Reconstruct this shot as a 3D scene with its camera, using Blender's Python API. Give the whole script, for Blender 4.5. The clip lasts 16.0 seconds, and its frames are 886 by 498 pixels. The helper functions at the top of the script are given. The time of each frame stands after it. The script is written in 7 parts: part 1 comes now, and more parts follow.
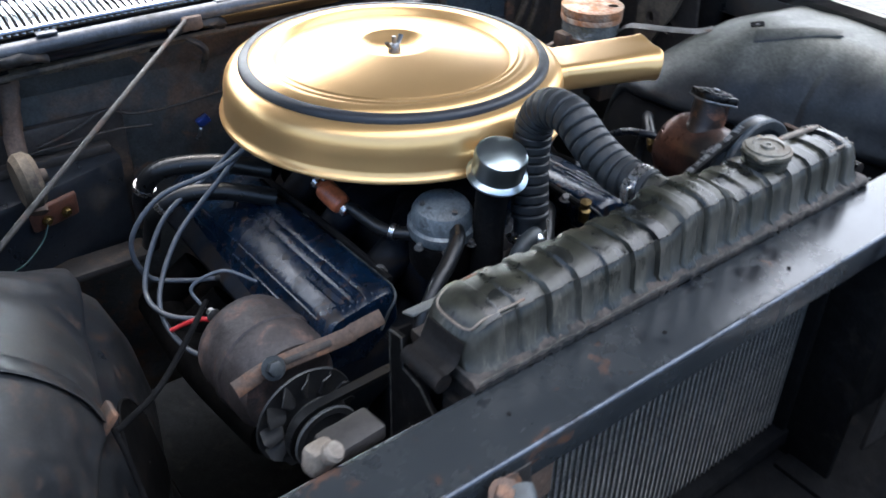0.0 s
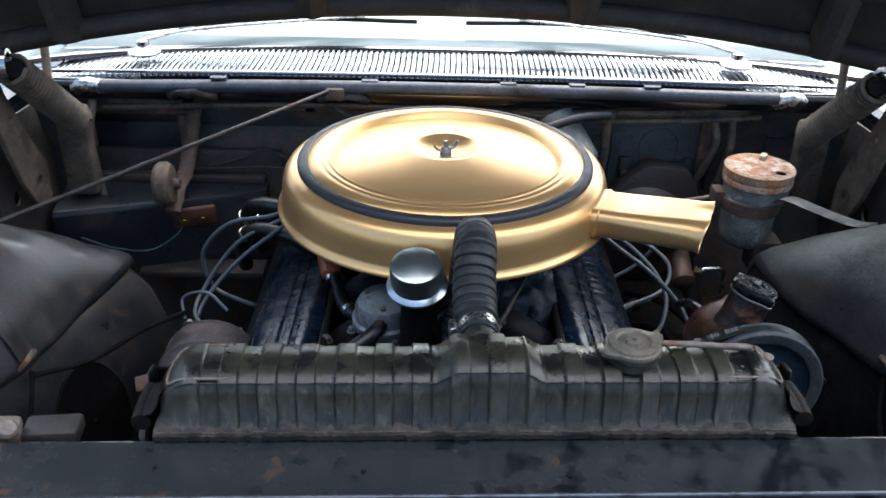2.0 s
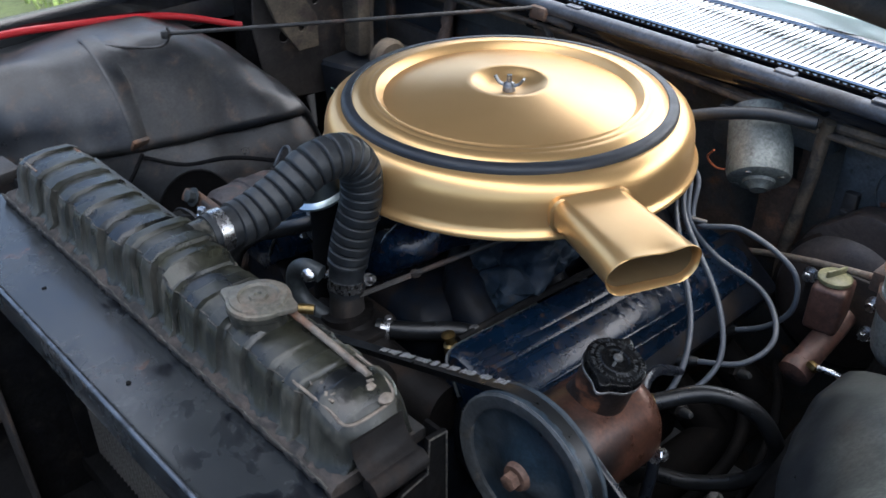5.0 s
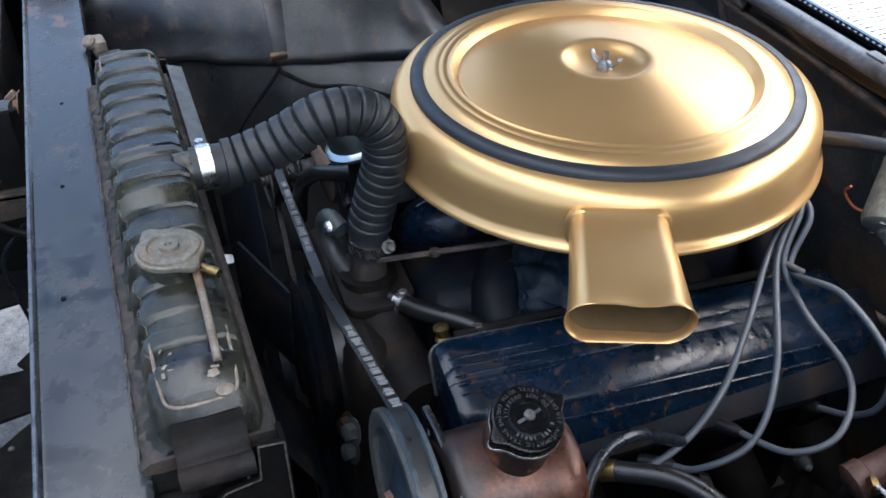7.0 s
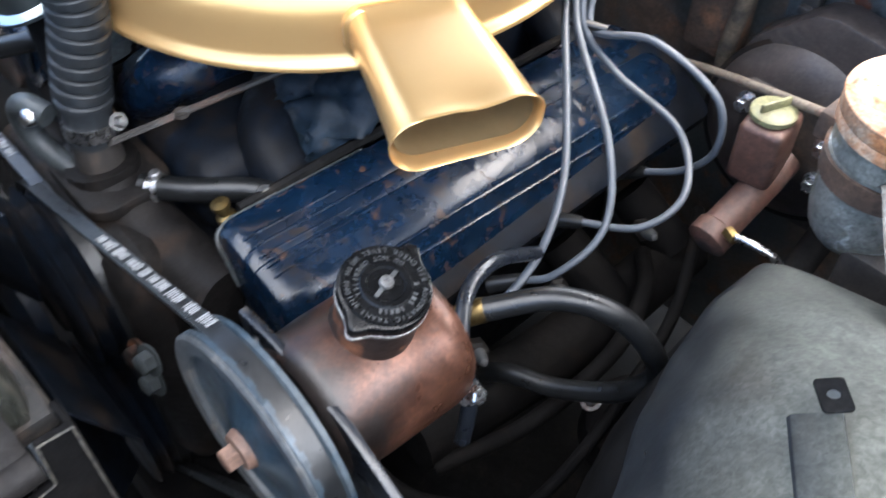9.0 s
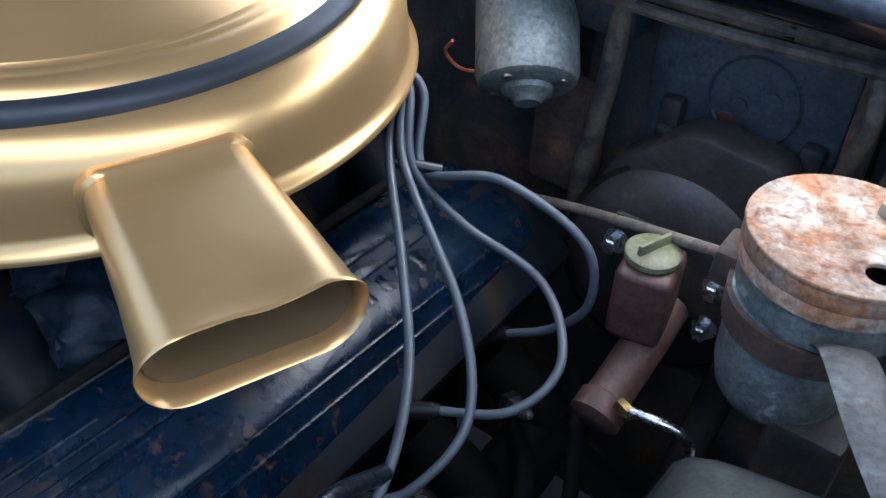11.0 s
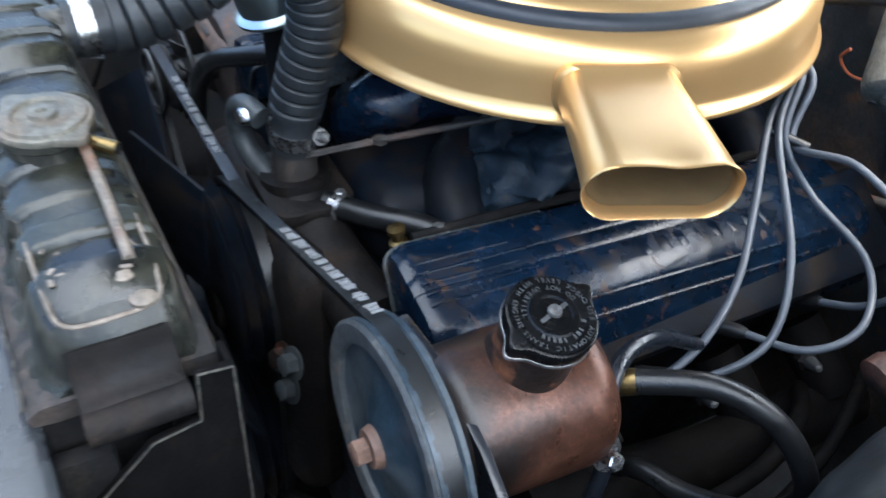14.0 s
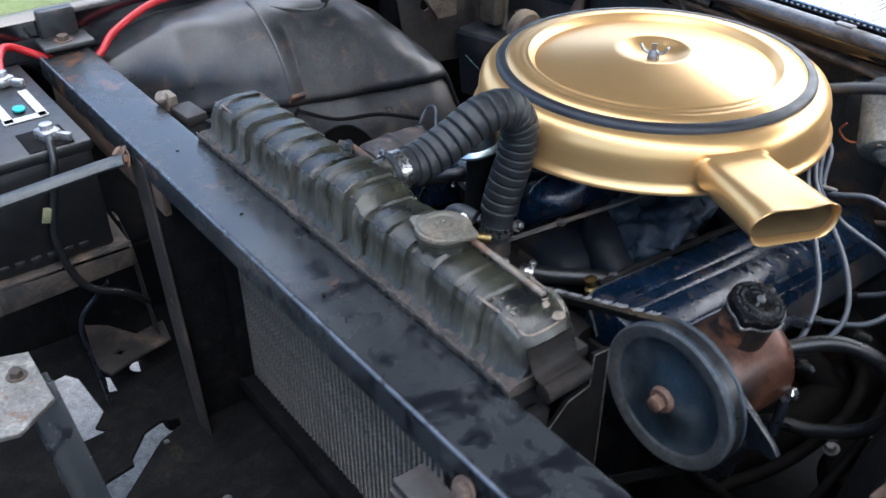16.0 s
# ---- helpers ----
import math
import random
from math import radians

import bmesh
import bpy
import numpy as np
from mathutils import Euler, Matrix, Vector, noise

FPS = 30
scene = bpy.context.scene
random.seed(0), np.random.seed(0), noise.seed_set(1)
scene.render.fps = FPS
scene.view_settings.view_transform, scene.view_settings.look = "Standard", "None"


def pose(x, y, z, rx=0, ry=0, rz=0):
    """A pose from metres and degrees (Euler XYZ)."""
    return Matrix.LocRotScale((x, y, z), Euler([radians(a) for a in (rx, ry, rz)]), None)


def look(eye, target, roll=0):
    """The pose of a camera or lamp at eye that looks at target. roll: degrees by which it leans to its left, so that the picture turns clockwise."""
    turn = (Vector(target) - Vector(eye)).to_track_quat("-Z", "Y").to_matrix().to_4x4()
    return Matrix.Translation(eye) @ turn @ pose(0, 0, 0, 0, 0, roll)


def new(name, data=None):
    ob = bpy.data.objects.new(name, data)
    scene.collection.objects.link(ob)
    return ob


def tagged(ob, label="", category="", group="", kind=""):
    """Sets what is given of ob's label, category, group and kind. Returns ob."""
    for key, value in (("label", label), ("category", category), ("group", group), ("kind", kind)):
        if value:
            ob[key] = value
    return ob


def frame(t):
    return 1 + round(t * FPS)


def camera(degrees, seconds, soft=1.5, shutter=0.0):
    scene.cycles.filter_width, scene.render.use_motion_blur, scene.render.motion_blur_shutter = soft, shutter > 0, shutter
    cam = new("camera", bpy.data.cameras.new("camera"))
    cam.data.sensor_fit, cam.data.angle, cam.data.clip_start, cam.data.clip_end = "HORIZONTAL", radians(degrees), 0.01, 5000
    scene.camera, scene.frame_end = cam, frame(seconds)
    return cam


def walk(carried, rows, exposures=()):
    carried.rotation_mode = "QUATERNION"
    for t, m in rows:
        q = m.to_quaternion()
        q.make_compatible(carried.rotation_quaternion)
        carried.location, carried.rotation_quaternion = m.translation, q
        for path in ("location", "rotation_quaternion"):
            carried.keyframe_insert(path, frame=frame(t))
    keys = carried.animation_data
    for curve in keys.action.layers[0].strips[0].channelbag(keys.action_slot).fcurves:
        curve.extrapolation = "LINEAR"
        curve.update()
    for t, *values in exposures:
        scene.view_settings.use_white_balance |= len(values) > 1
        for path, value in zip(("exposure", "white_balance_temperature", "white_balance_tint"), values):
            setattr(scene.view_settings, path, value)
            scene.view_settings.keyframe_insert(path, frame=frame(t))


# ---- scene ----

# ---------------------------------------------------------------- camera
cam = camera(52.75, 16.0, 1.5, 0.3)
PATH = [
    (0, (-0.5957, -0.9215, 1.3813), (-0.2503, -0.4536, 0.9917), 1.23),
    (0.5, (-0.4017, -0.9971, 1.3864), (-0.1675, -0.4577, 1.0065), 0.85),
    (1, (-0.3090, -1.1711, 1.4193), (-0.1742, -0.5913, 1.0510), 1.20),
    (1.5, (-0.1904, -1.1811, 1.4291), (-0.0991, -0.5801, 1.0820), 1.32),
    (2, (-0.0135, -1.1219, 1.4188), (-0.0062, -0.5075, 1.0835), 1.45),
    (2.5, (0.1904, -1.1722, 1.4156), (0.0579, -0.5785, 1.0692), -0.39),
    (3, (0.3441, -1.0974, 1.3833), (0.1413, -0.5306, 1.0261), -0.71),
    (3.2, (0.3880, -1.0358, 1.3696), (0.1567, -0.4817, 1.0097), -0.53),
    (5.3, (0.7541, -0.6707, 1.3671), (0.2808, -0.3264, 0.9832), -0.33),
    (5.5, (0.7903, -0.6349, 1.3726), (0.2959, -0.3262, 0.9849), -0.65),
    (6, (0.7974, -0.5517, 1.3635), (0.2811, -0.2957, 0.9661), -0.77),
    (6.5, (0.7405, -0.4648, 1.3530), (0.2213, -0.2293, 0.9469), 0.24),
    (7, (0.7390, -0.4269, 1.3622), (0.2127, -0.2474, 0.9370), -0.22),
    (7.5, (0.6869, -0.4403, 1.3498), (0.1930, -0.2428, 0.8947), -2.27),
    (8, (0.6673, -0.4231, 1.3247), (0.2126, -0.1884, 0.8470), -1.44),
    (8.5, (0.6415, -0.4301, 1.2761), (0.2475, -0.2053, 0.7430), -3.66),
    (9, (0.6097, -0.4124, 1.2623), (0.2581, -0.1052, 0.7407), -0.87),
    (9.5, (0.5736, -0.3730, 1.2441), (0.2525, -0.0135, 0.7365), 1.19),
    (10, (0.5262, -0.3223, 1.2266), (0.2292, 0.0882, 0.7436), 2.75),
    (10.2, (0.5063, -0.3080, 1.2105), (0.2135, 0.1160, 0.7366), 3.12),
    (12.3, (0.5572, -0.2921, 1.1491), (0.1946, 0.1340, 0.7284), -0.34),
    (12.5, (0.5578, -0.3183, 1.1407), (0.1876, 0.0990, 0.7179), 0.99),
    (13, (0.5585, -0.3577, 1.1307), (0.1629, 0.0214, 0.6952), 2.25),
    (13.5, (0.5667, -0.3973, 1.1395), (0.1386, -0.0647, 0.6966), 2.92),
    (14, (0.6286, -0.4548, 1.2240), (0.1626, -0.1941, 0.7714), 3.61),
    (14.5, (0.7066, -0.4953, 1.3375), (0.2060, -0.2943, 0.8914), 1.38),
    (15, (0.7417, -0.5346, 1.3825), (0.2069, -0.3573, 0.9670), 0.38),
    (15.5, (0.7475, -0.6730, 1.3855), (0.2243, -0.4130, 0.9999), -0.63),
    (16, (0.7153, -0.8397, 1.3846), (0.2431, -0.5020, 0.9934), -0.29),
]
EXPOSURE = [(0, 2.05, 6000, 9), (1, 1.9, 6050, 9), (1.5, 1.83, 6050, 9), (2, 1.4, 6050, 9), (3, 1.45, 6050, 9), (5.5, 1.6, 6050, 9), (6, 1.85, 6050, 9), (7, 1.82, 6050, 9), (7.5, 1.84, 6050, 9), (8, 2.08, 6150, 9), (9, 3.12, 6300, 9), (9.5, 2.65, 6200, 8), (10, 2.15, 5600, 6),
            (12.5, 1.58, 5250, 6), (13, 2.2, 5350, 5), (14, 2.5, 5850, 5), (14.5, 2.48, 6150, 8), (15, 2.15, 6150, 8), (15.5, 1.85, 6150, 9), (16, 2.06, 6050, 9)]
walk(cam, [(t, look(eye, target, roll)) for t, eye, target, roll in PATH], EXPOSURE)

# ---------------------------------------------------------------- light
world = bpy.data.worlds.new("sky")
scene.world = world
world.use_nodes = True
wn = world.node_tree.nodes
sky = wn.new("ShaderNodeTexSky")
sky.sky_type = "NISHITA"
sky.sun_disc = False
SUN_EL, SUN_AZ = radians(63), radians(28)
sky.sun_elevation, sky.sun_rotation = SUN_EL, SUN_AZ
sky.air_density, sky.dust_density, sky.ozone_density = 1.0, 4.0, 1.0
wn["Background"].inputs["Strength"].default_value = 0.15
world.node_tree.links.new(sky.outputs["Color"], wn["Background"].inputs["Color"])

sun = new("sun", bpy.data.lights.new("sun", "SUN"))
sun.data.energy, sun.data.angle, sun.data.color = 2.6, radians(122), (1.0, 0.965, 0.91)
sun_way = Vector((math.sin(SUN_AZ) * math.cos(SUN_EL), math.cos(SUN_AZ) * math.cos(SUN_EL), math.sin(SUN_EL)))
sun.matrix_world = look(sun_way * 20, (0, 0, 0))

# ---------------------------------------------------------------- materials


def mat(name, base, rough=0.5, metal=0.0, var=None, vscale=25.0, spots=None, sscale=18.0, slevel=0.6, swidth=0.06,
        bump=0.15, bscale=180.0, coat=0.0, rvar=0.12, piece=0.0, spec=0.5, stretch=None, spots2=None, s2scale=60.0, s2level=0.66,
        srough=0.85, smetal=0.0, fade=None, fade2=None, settle=None):
    """A worn surface: two tones in soft patches, sharper-edged spots of rust, dirt or bare metal, fine relief and uneven gloss."""
    m = bpy.data.materials.new(name)
    m.use_nodes = True
    t = m.node_tree
    n, l = t.nodes, t.links
    p = n["Principled BSDF"]
    co = n.new("ShaderNodeTexCoord")
    src = co.outputs["Object"]
    if stretch:
        mp = n.new("ShaderNodeMapping")
        mp.inputs["Scale"].default_value = stretch
        l.new(src, mp.inputs["Vector"])
        src = mp.outputs["Vector"]

    def noise_at(scale, detail=6.0, dist=0.0):
        k = n.new("ShaderNodeTexNoise")
        k.inputs["Scale"].default_value, k.inputs["Detail"].default_value = scale, detail
        k.inputs["Roughness"].default_value, k.inputs["Distortion"].default_value = 0.6, dist
        l.new(src, k.inputs["Vector"])
        return k.outputs["Fac"]

    def span(value, a, b, c, d):
        k = n.new("ShaderNodeMapRange")
        k.clamp = True
        for i, x in zip((1, 2, 3, 4), (a, b, c, d)):
            k.inputs[i].default_value = x
        l.new(value, k.inputs[0])
        return k.outputs[0]

    def blend(fac, a, b):
        k = n.new("ShaderNodeMix")
        k.data_type = "RGBA"
        l.new(fac, k.inputs[0])
        for slot, x in ((6, a), (7, b)):
            if isinstance(x, tuple):
                k.inputs[slot].default_value = (*x, 1)
            else:
                l.new(x, k.inputs[slot])
        return k.outputs[2]

    col = blend(span(noise_at(vscale), 0.3, 0.7, 0, 1), base, var or tuple(c * 0.75 for c in base))
    rgh = span(noise_at(vscale * 2.3), 0.25, 0.75, max(0.02, rough - rvar), min(1, rough + rvar))
    met = None
    for tone, scale, level, drift in ((spots, sscale, slevel, fade), (spots2, s2scale, s2level, fade2)):
        if tone:
            grain = noise_at(scale, 9, 0.4)
            if drift:
                # wear and dark tone that thin out along the thing
                axis, shift = n.new("ShaderNodeSeparateXYZ"), n.new("ShaderNodeMath")
                shift.operation = "MULTIPLY_ADD"
                l.new(co.outputs["Object"], axis.inputs[0])
                l.new(axis.outputs[drift[0]], shift.inputs[0])
                shift.inputs[1].default_value = drift[1]
                l.new(grain, shift.inputs[2])
                grain = shift.outputs[0]
            fac = span(grain, level - swidth, level + swidth, 0, 1)
            col = blend(fac, col, tone)
            k = n.new("ShaderNodeMix")
            l.new(fac, k.inputs[0])
            l.new(rgh, k.inputs[2])
            k.inputs[3].default_value = srough
            rgh = k.outputs[0]
            if metal != smetal and met is None:
                met = span(fac, 0, 1, metal, smetal)
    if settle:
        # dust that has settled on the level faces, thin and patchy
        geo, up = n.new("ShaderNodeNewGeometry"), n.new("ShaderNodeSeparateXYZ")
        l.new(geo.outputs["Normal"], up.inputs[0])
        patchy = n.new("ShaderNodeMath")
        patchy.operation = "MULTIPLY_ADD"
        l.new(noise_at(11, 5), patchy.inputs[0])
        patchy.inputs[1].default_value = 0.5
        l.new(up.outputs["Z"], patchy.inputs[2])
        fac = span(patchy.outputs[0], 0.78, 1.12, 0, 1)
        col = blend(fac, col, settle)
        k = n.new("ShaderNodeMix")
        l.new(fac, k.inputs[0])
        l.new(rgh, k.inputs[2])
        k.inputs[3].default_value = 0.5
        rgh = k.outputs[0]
    if bump > 0.12:
        # fine dirt grain and hand-sized grime
        for scale, a, c in ((260, 0.68, 1.34), (38, 0.72, 1.28)):
            h = n.new("ShaderNodeHueSaturation")
            l.new(span(noise_at(scale, 4, 0.6), 0.32, 0.68, a, c), h.inputs["Value"])
            l.new(col, h.inputs["Color"])
            col = h.outputs["Color"]
    if piece:
        info = n.new("ShaderNodeObjectInfo")
        h = n.new("ShaderNodeHueSaturation")
        l.new(span(info.outputs["Random"], 0, 1, 1 - piece, 1 + piece), h.inputs["Value"])
        l.new(col, h.inputs["Color"])
        col = h.outputs["Color"]
    l.new(col, p.inputs["Base Color"])
    l.new(rgh, p.inputs["Roughness"])
    p.inputs["Metallic"].default_value = metal
    if met is not None:
        l.new(met, p.inputs["Metallic"])
    p.inputs["Coat Weight"].default_value, p.inputs["Coat Roughness"].default_value = coat, 0.15
    p.inputs["Specular IOR Level"].default_value = spec
    if bump:
        b = n.new("ShaderNodeBump")
        b.inputs["Strength"].default_value, b.inputs["Distance"].default_value = bump, 0.002
        l.new(noise_at(bscale, 5), b.inputs["Height"])
        l.new(b.outputs["Normal"], p.inputs["Normal"])
    return m


RUST = (0.16, 0.07, 0.035)
GOLD = mat("gold_paint", (0.73, 0.450, 0.188), 0.31, 0.76, (0.69, 0.420, 0.172), 14, bump=0, rvar=0.03)
SEAL = mat("sealing_rubber", (0.0084, 0.0108, 0.0156), 0.5, 0, (0.0132, 0.0156, 0.0204), 20, bump=0.1)
RUBBER = mat("black_rubber", (0.0055, 0.0061, 0.0068), 0.34, 0, (0.0090, 0.0095, 0.0099), 40, bump=0.12, bscale=300, spec=0.4)
HOSE = mat("hose_rubber", (0.0105, 0.0130, 0.0160), 0.48, 0, (0.0175, 0.0190, 0.0205), 60, bump=0.13, bscale=300, spec=0.4)
CHROME = mat("chrome", (0.4305, 0.4362, 0.4477), 0.12, 1.0, (0.3731, 0.3788, 0.3903), 30, bump=0.03, rvar=0.06)
STEEL = mat("dull_steel", (0.26, 0.26, 0.26), 0.42, 0.85, (0.16, 0.155, 0.15), 50, spots=RUST, slevel=0.66)
ZINC = mat("galvanised_metal", (0.270, 0.280, 0.262), 0.42, 0.4, (0.105, 0.119, 0.112), 30, spots=(0.168, 0.154, 0.105), sscale=22, slevel=0.58, spots2=(0.476, 0.504, 0.518), s2scale=46, s2level=0.64, bump=0.35, srough=0.5)
GREYCAST = mat("grey_cast_metal", (0.03923, 0.04624, 0.0495), 0.5, 0.15, (0.02615, 0.0306, 0.03253), 30, spots=(0.07846, 0.0544, 0.04243), slevel=0.68, bump=0.2)
BLUE = mat("blue_engine_enamel", (0.0014, 0.0056, 0.0140), 0.26, 0, (0.0020, 0.0084, 0.0205), 18, spots=(0.0105, 0.0080, 0.0080), sscale=44, slevel=0.63,
           swidth=0.04, coat=0.05, spec=0.34, bump=0.16, bscale=90, srough=0.45, spots2=(0.040, 0.021, 0.014), s2scale=70, s2level=0.64)
DARKBLUE = mat("grimy_blue_iron", (0.0028, 0.0060, 0.0120), 0.55, 0, (0.0042, 0.0044, 0.0052), 20, spots=(0.011, 0.0085, 0.0072), slevel=0.58, bump=0.35, bscale=90, spec=0.14)
IRON = mat("grimy_cast_iron", (0.0052, 0.0047, 0.0048), 0.6, 0.1, (0.0088, 0.0077, 0.0071), 30, spots=(0.0160, 0.0108, 0.0080), slevel=0.6, bump=0.5, bscale=140, spec=0.16)
GRIME = mat("black_grime", (0.0044, 0.0046, 0.0054), 0.85, 0, (0.0085, 0.0082, 0.0079), 20, spots=(0.015, 0.0130, 0.0110), sscale=26, slevel=0.64, bump=0.4, bscale=80, spec=0.06)
BROWN = mat("brown_rust", (0.058, 0.0285, 0.0215), 0.5, 0.15, (0.078, 0.041, 0.031), 30, spots=(0.022, 0.0135, 0.0115), slevel=0.58, bump=0.3)
COPPER = mat("worn_copper_brown", (0.100, 0.0440, 0.0270), 0.33, 0.5, (0.058, 0.0250, 0.0165), 30, spots=(0.0105, 0.0078, 0.0070), sscale=14, slevel=0.555, swidth=0.13,
             spots2=(0.0028, 0.0028, 0.0030), s2scale=30, s2level=0.672, bump=0.13, bscale=260, srough=0.38, smetal=0.2, fade=("Y", -6.0))
# near-black with the deep bay's shade put into its colour; also the brackets' black
SHADEBLACK = mat("black_with_deep_shade", (0.0019, 0.0019, 0.0021), 0.8, 0, (0.0040, 0.0036, 0.0034), 24, spots=(0.0090, 0.0066, 0.0054), sscale=40, slevel=0.66, bump=0.5, bscale=110, spec=0.07)
CAPBLACK = mat("black_moulded_cap", (0.0026, 0.0027, 0.0030), 0.26, 0, (0.0040, 0.0041, 0.0044), 40, bump=0.12, bscale=500, spec=0.22)
BARBEAD = mat("bead_with_highlight", (0.085, 0.100, 0.125), 0.22, 0.3, (0.045, 0.054, 0.070), 30, spots=(0.009, 0.010, 0.013), sscale=40, slevel=0.58, bump=0.1, srough=0.3)
WIPERGREY = mat("chalky_green_grey_metal", (0.175, 0.190, 0.172), 0.5, 0.2, (0.120, 0.132, 0.122), 28, spots=(0.070, 0.066, 0.058), sscale=36, slevel=0.60, bump=0.3)
FANBLACK = mat("dusty_black_fan", (0.022, 0.0225, 0.0235), 0.5, 0.1, (0.013, 0.0135, 0.0145), 40, spots=(0.045, 0.040, 0.035), sscale=60, slevel=0.64, bump=0.2)
NECKRUST = mat("blackened_neck", (0.011, 0.0090, 0.0085), 0.4, 0.2, (0.019, 0.0130, 0.0105), 30, spots=(0.085, 0.034, 0.017), sscale=45, slevel=0.57, swidth=0.05, bump=0.3, srough=0.5)
DULLBAND = mat("dull_grey_band", (0.058, 0.063, 0.066), 0.5, 0.1, (0.040, 0.043, 0.045), 30, spots=(0.10, 0.092, 0.080), sscale=60, slevel=0.64, bump=0.2)
DUSTEDGE = mat("dusty_worn_edge", (0.062, 0.056, 0.045), 0.65, 0.1, (0.034, 0.030, 0.025), 90, spots=(0.013, 0.012, 0.011), sscale=120, slevel=0.52, bump=0.4)
DUSTYBLUE = mat("dusty_blue_cover", (0.0105, 0.0200, 0.0310), 0.55, 0, (0.0055, 0.0115, 0.0200), 22, spots=(0.034, 0.040, 0.046), sscale=34, slevel=0.62, bump=0.9, bscale=60, spec=0.3, spots2=(0.040, 0.025, 0.017), s2scale=40, s2level=0.66)
PANELGREY = mat("blue_grey_panel_paint", (0.052, 0.063, 0.072), 0.42, 0, (0.036, 0.044, 0.050), 10, spots=(0.105, 0.058, 0.034), sscale=16, slevel=0.66, swidth=0.05, bump=0.25, spots2=(0.018, 0.020, 0.022), s2scale=30, s2level=0.64)
BARPAINT = mat("black_panel_paint", (0.0155, 0.0182, 0.0208), 0.24, 0, (0.0215, 0.0242, 0.0260), 9, spots=(0.0046, 0.0056, 0.0078), sscale=30, slevel=0.60,
               swidth=0.05, spots2=(0.095, 0.047, 0.028), s2scale=19, s2level=0.705, bump=0.06, srough=0.20, fade=("X", 0.24), fade2=("X", -0.14))
STRAPPAINT = mat("blue_black_bracket_paint", (0.0055, 0.0075, 0.0115), 0.3, 0, (0.010, 0.012, 0.016), 20, spots=(0.028, 0.026, 0.024), sscale=40, slevel=0.64, bump=0.1)
OLIVEDUST = mat("olive_dust_film", (0.0230, 0.0228, 0.0142), 0.34, 0, (0.0120, 0.0126, 0.0096), 14, spots=(0.0045, 0.0052, 0.0056), sscale=24, slevel=0.53, swidth=0.07, bump=0.3, bscale=90, srough=0.24, spec=0.45)
CAPCHROME = mat("smoky_chrome", (0.46, 0.53, 0.55), 0.30, 1.0, (0.40, 0.47, 0.49), 30, bump=0.02, rvar=0.03)
TANK = mat("dusty_radiator_black", (0.0105, 0.0116, 0.0106), 0.30, 0, (0.0190, 0.0190, 0.0152), 18, spots=(0.040, 0.0370, 0.0295), sscale=26, slevel=0.60,
           swidth=0.12, spots2=(0.080, 0.072, 0.058), s2scale=95, s2level=0.67, bump=0.3, bscale=70, srough=0.55, stretch=(1, 1, 0.28), spec=0.34)
SEAM = mat("corroded_seam", (0.026, 0.02145, 0.0182), 0.7, 0.1, (0.04225, 0.03055, 0.02405), 60, spots=(0.0117, 0.01105, 0.0104), slevel=0.52, sscale=50, bump=0.8, bscale=160)
CORE = mat("radiator_core", (0.150, 0.142, 0.126), 0.6, 0.1, (0.215, 0.198, 0.170), 40, spots=(0.065, 0.062, 0.057), sscale=60, slevel=0.6, bump=0.6, bscale=420)
FIN = mat("radiator_fin", (0.090, 0.086, 0.077), 0.6, 0.1, (0.135, 0.126, 0.110), 60, spots=(0.24, 0.225, 0.195), sscale=150, slevel=0.66, bump=0.9, bscale=600, stretch=(1, 1, 3))
FENDER = mat("dusty_inner_fender", (0.0092, 0.0108, 0.0135), 0.34, 0, (0.0155, 0.0170, 0.0190), 7, spots=(0.032, 0.029, 0.025), sscale=7, slevel=0.60, swidth=0.14,
             bump=0.13, bscale=50, srough=0.58, spots2=(0.070, 0.040, 0.025), s2scale=40, s2level=0.69, spec=0.5)
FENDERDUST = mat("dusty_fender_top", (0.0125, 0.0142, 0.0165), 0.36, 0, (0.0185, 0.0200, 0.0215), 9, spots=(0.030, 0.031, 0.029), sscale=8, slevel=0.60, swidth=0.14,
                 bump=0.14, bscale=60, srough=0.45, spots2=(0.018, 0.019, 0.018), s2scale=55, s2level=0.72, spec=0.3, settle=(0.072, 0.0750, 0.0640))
BODY = mat("black_body_paint", (0.002615, 0.00306, 0.004243), 0.15, 0, (0.003923, 0.00442, 0.005658), 6, coat=0.8, bump=0.02, rvar=0.05)
FIREWALL = mat("dirty_firewall", (0.0240, 0.0295, 0.0325), 0.42, 0, (0.0410, 0.0425, 0.0405), 9, spots=(0.078, 0.050, 0.033), sscale=9, slevel=0.565, swidth=0.07, bump=0.3,
               spots2=(0.13, 0.064, 0.030), s2scale=24, s2level=0.65)
RUSTY = mat("rusty_sheet", (0.085, 0.051, 0.034), 0.7, 0.05, (0.048, 0.036, 0.029), 18, spots=(0.150, 0.076, 0.042), slevel=0.6, bump=0.4)
TRAYRUST = mat("dry_brown_rust", (0.042, 0.030, 0.021), 0.7, 0.05, (0.024, 0.019, 0.015), 16, spots=(0.085, 0.058, 0.040), sscale=22, slevel=0.60, spots2=(0.011, 0.010, 0.009), s2scale=26, s2level=0.56, bump=0.5)
STRAPZINC = mat("weathered_strap", (0.11, 0.108, 0.100), 0.5, 0.3, (0.070, 0.066, 0.060), 26, spots=(0.17, 0.165, 0.155), sscale=40, slevel=0.6, spots2=(0.10, 0.058, 0.034), s2scale=34, s2level=0.63, bump=0.5)
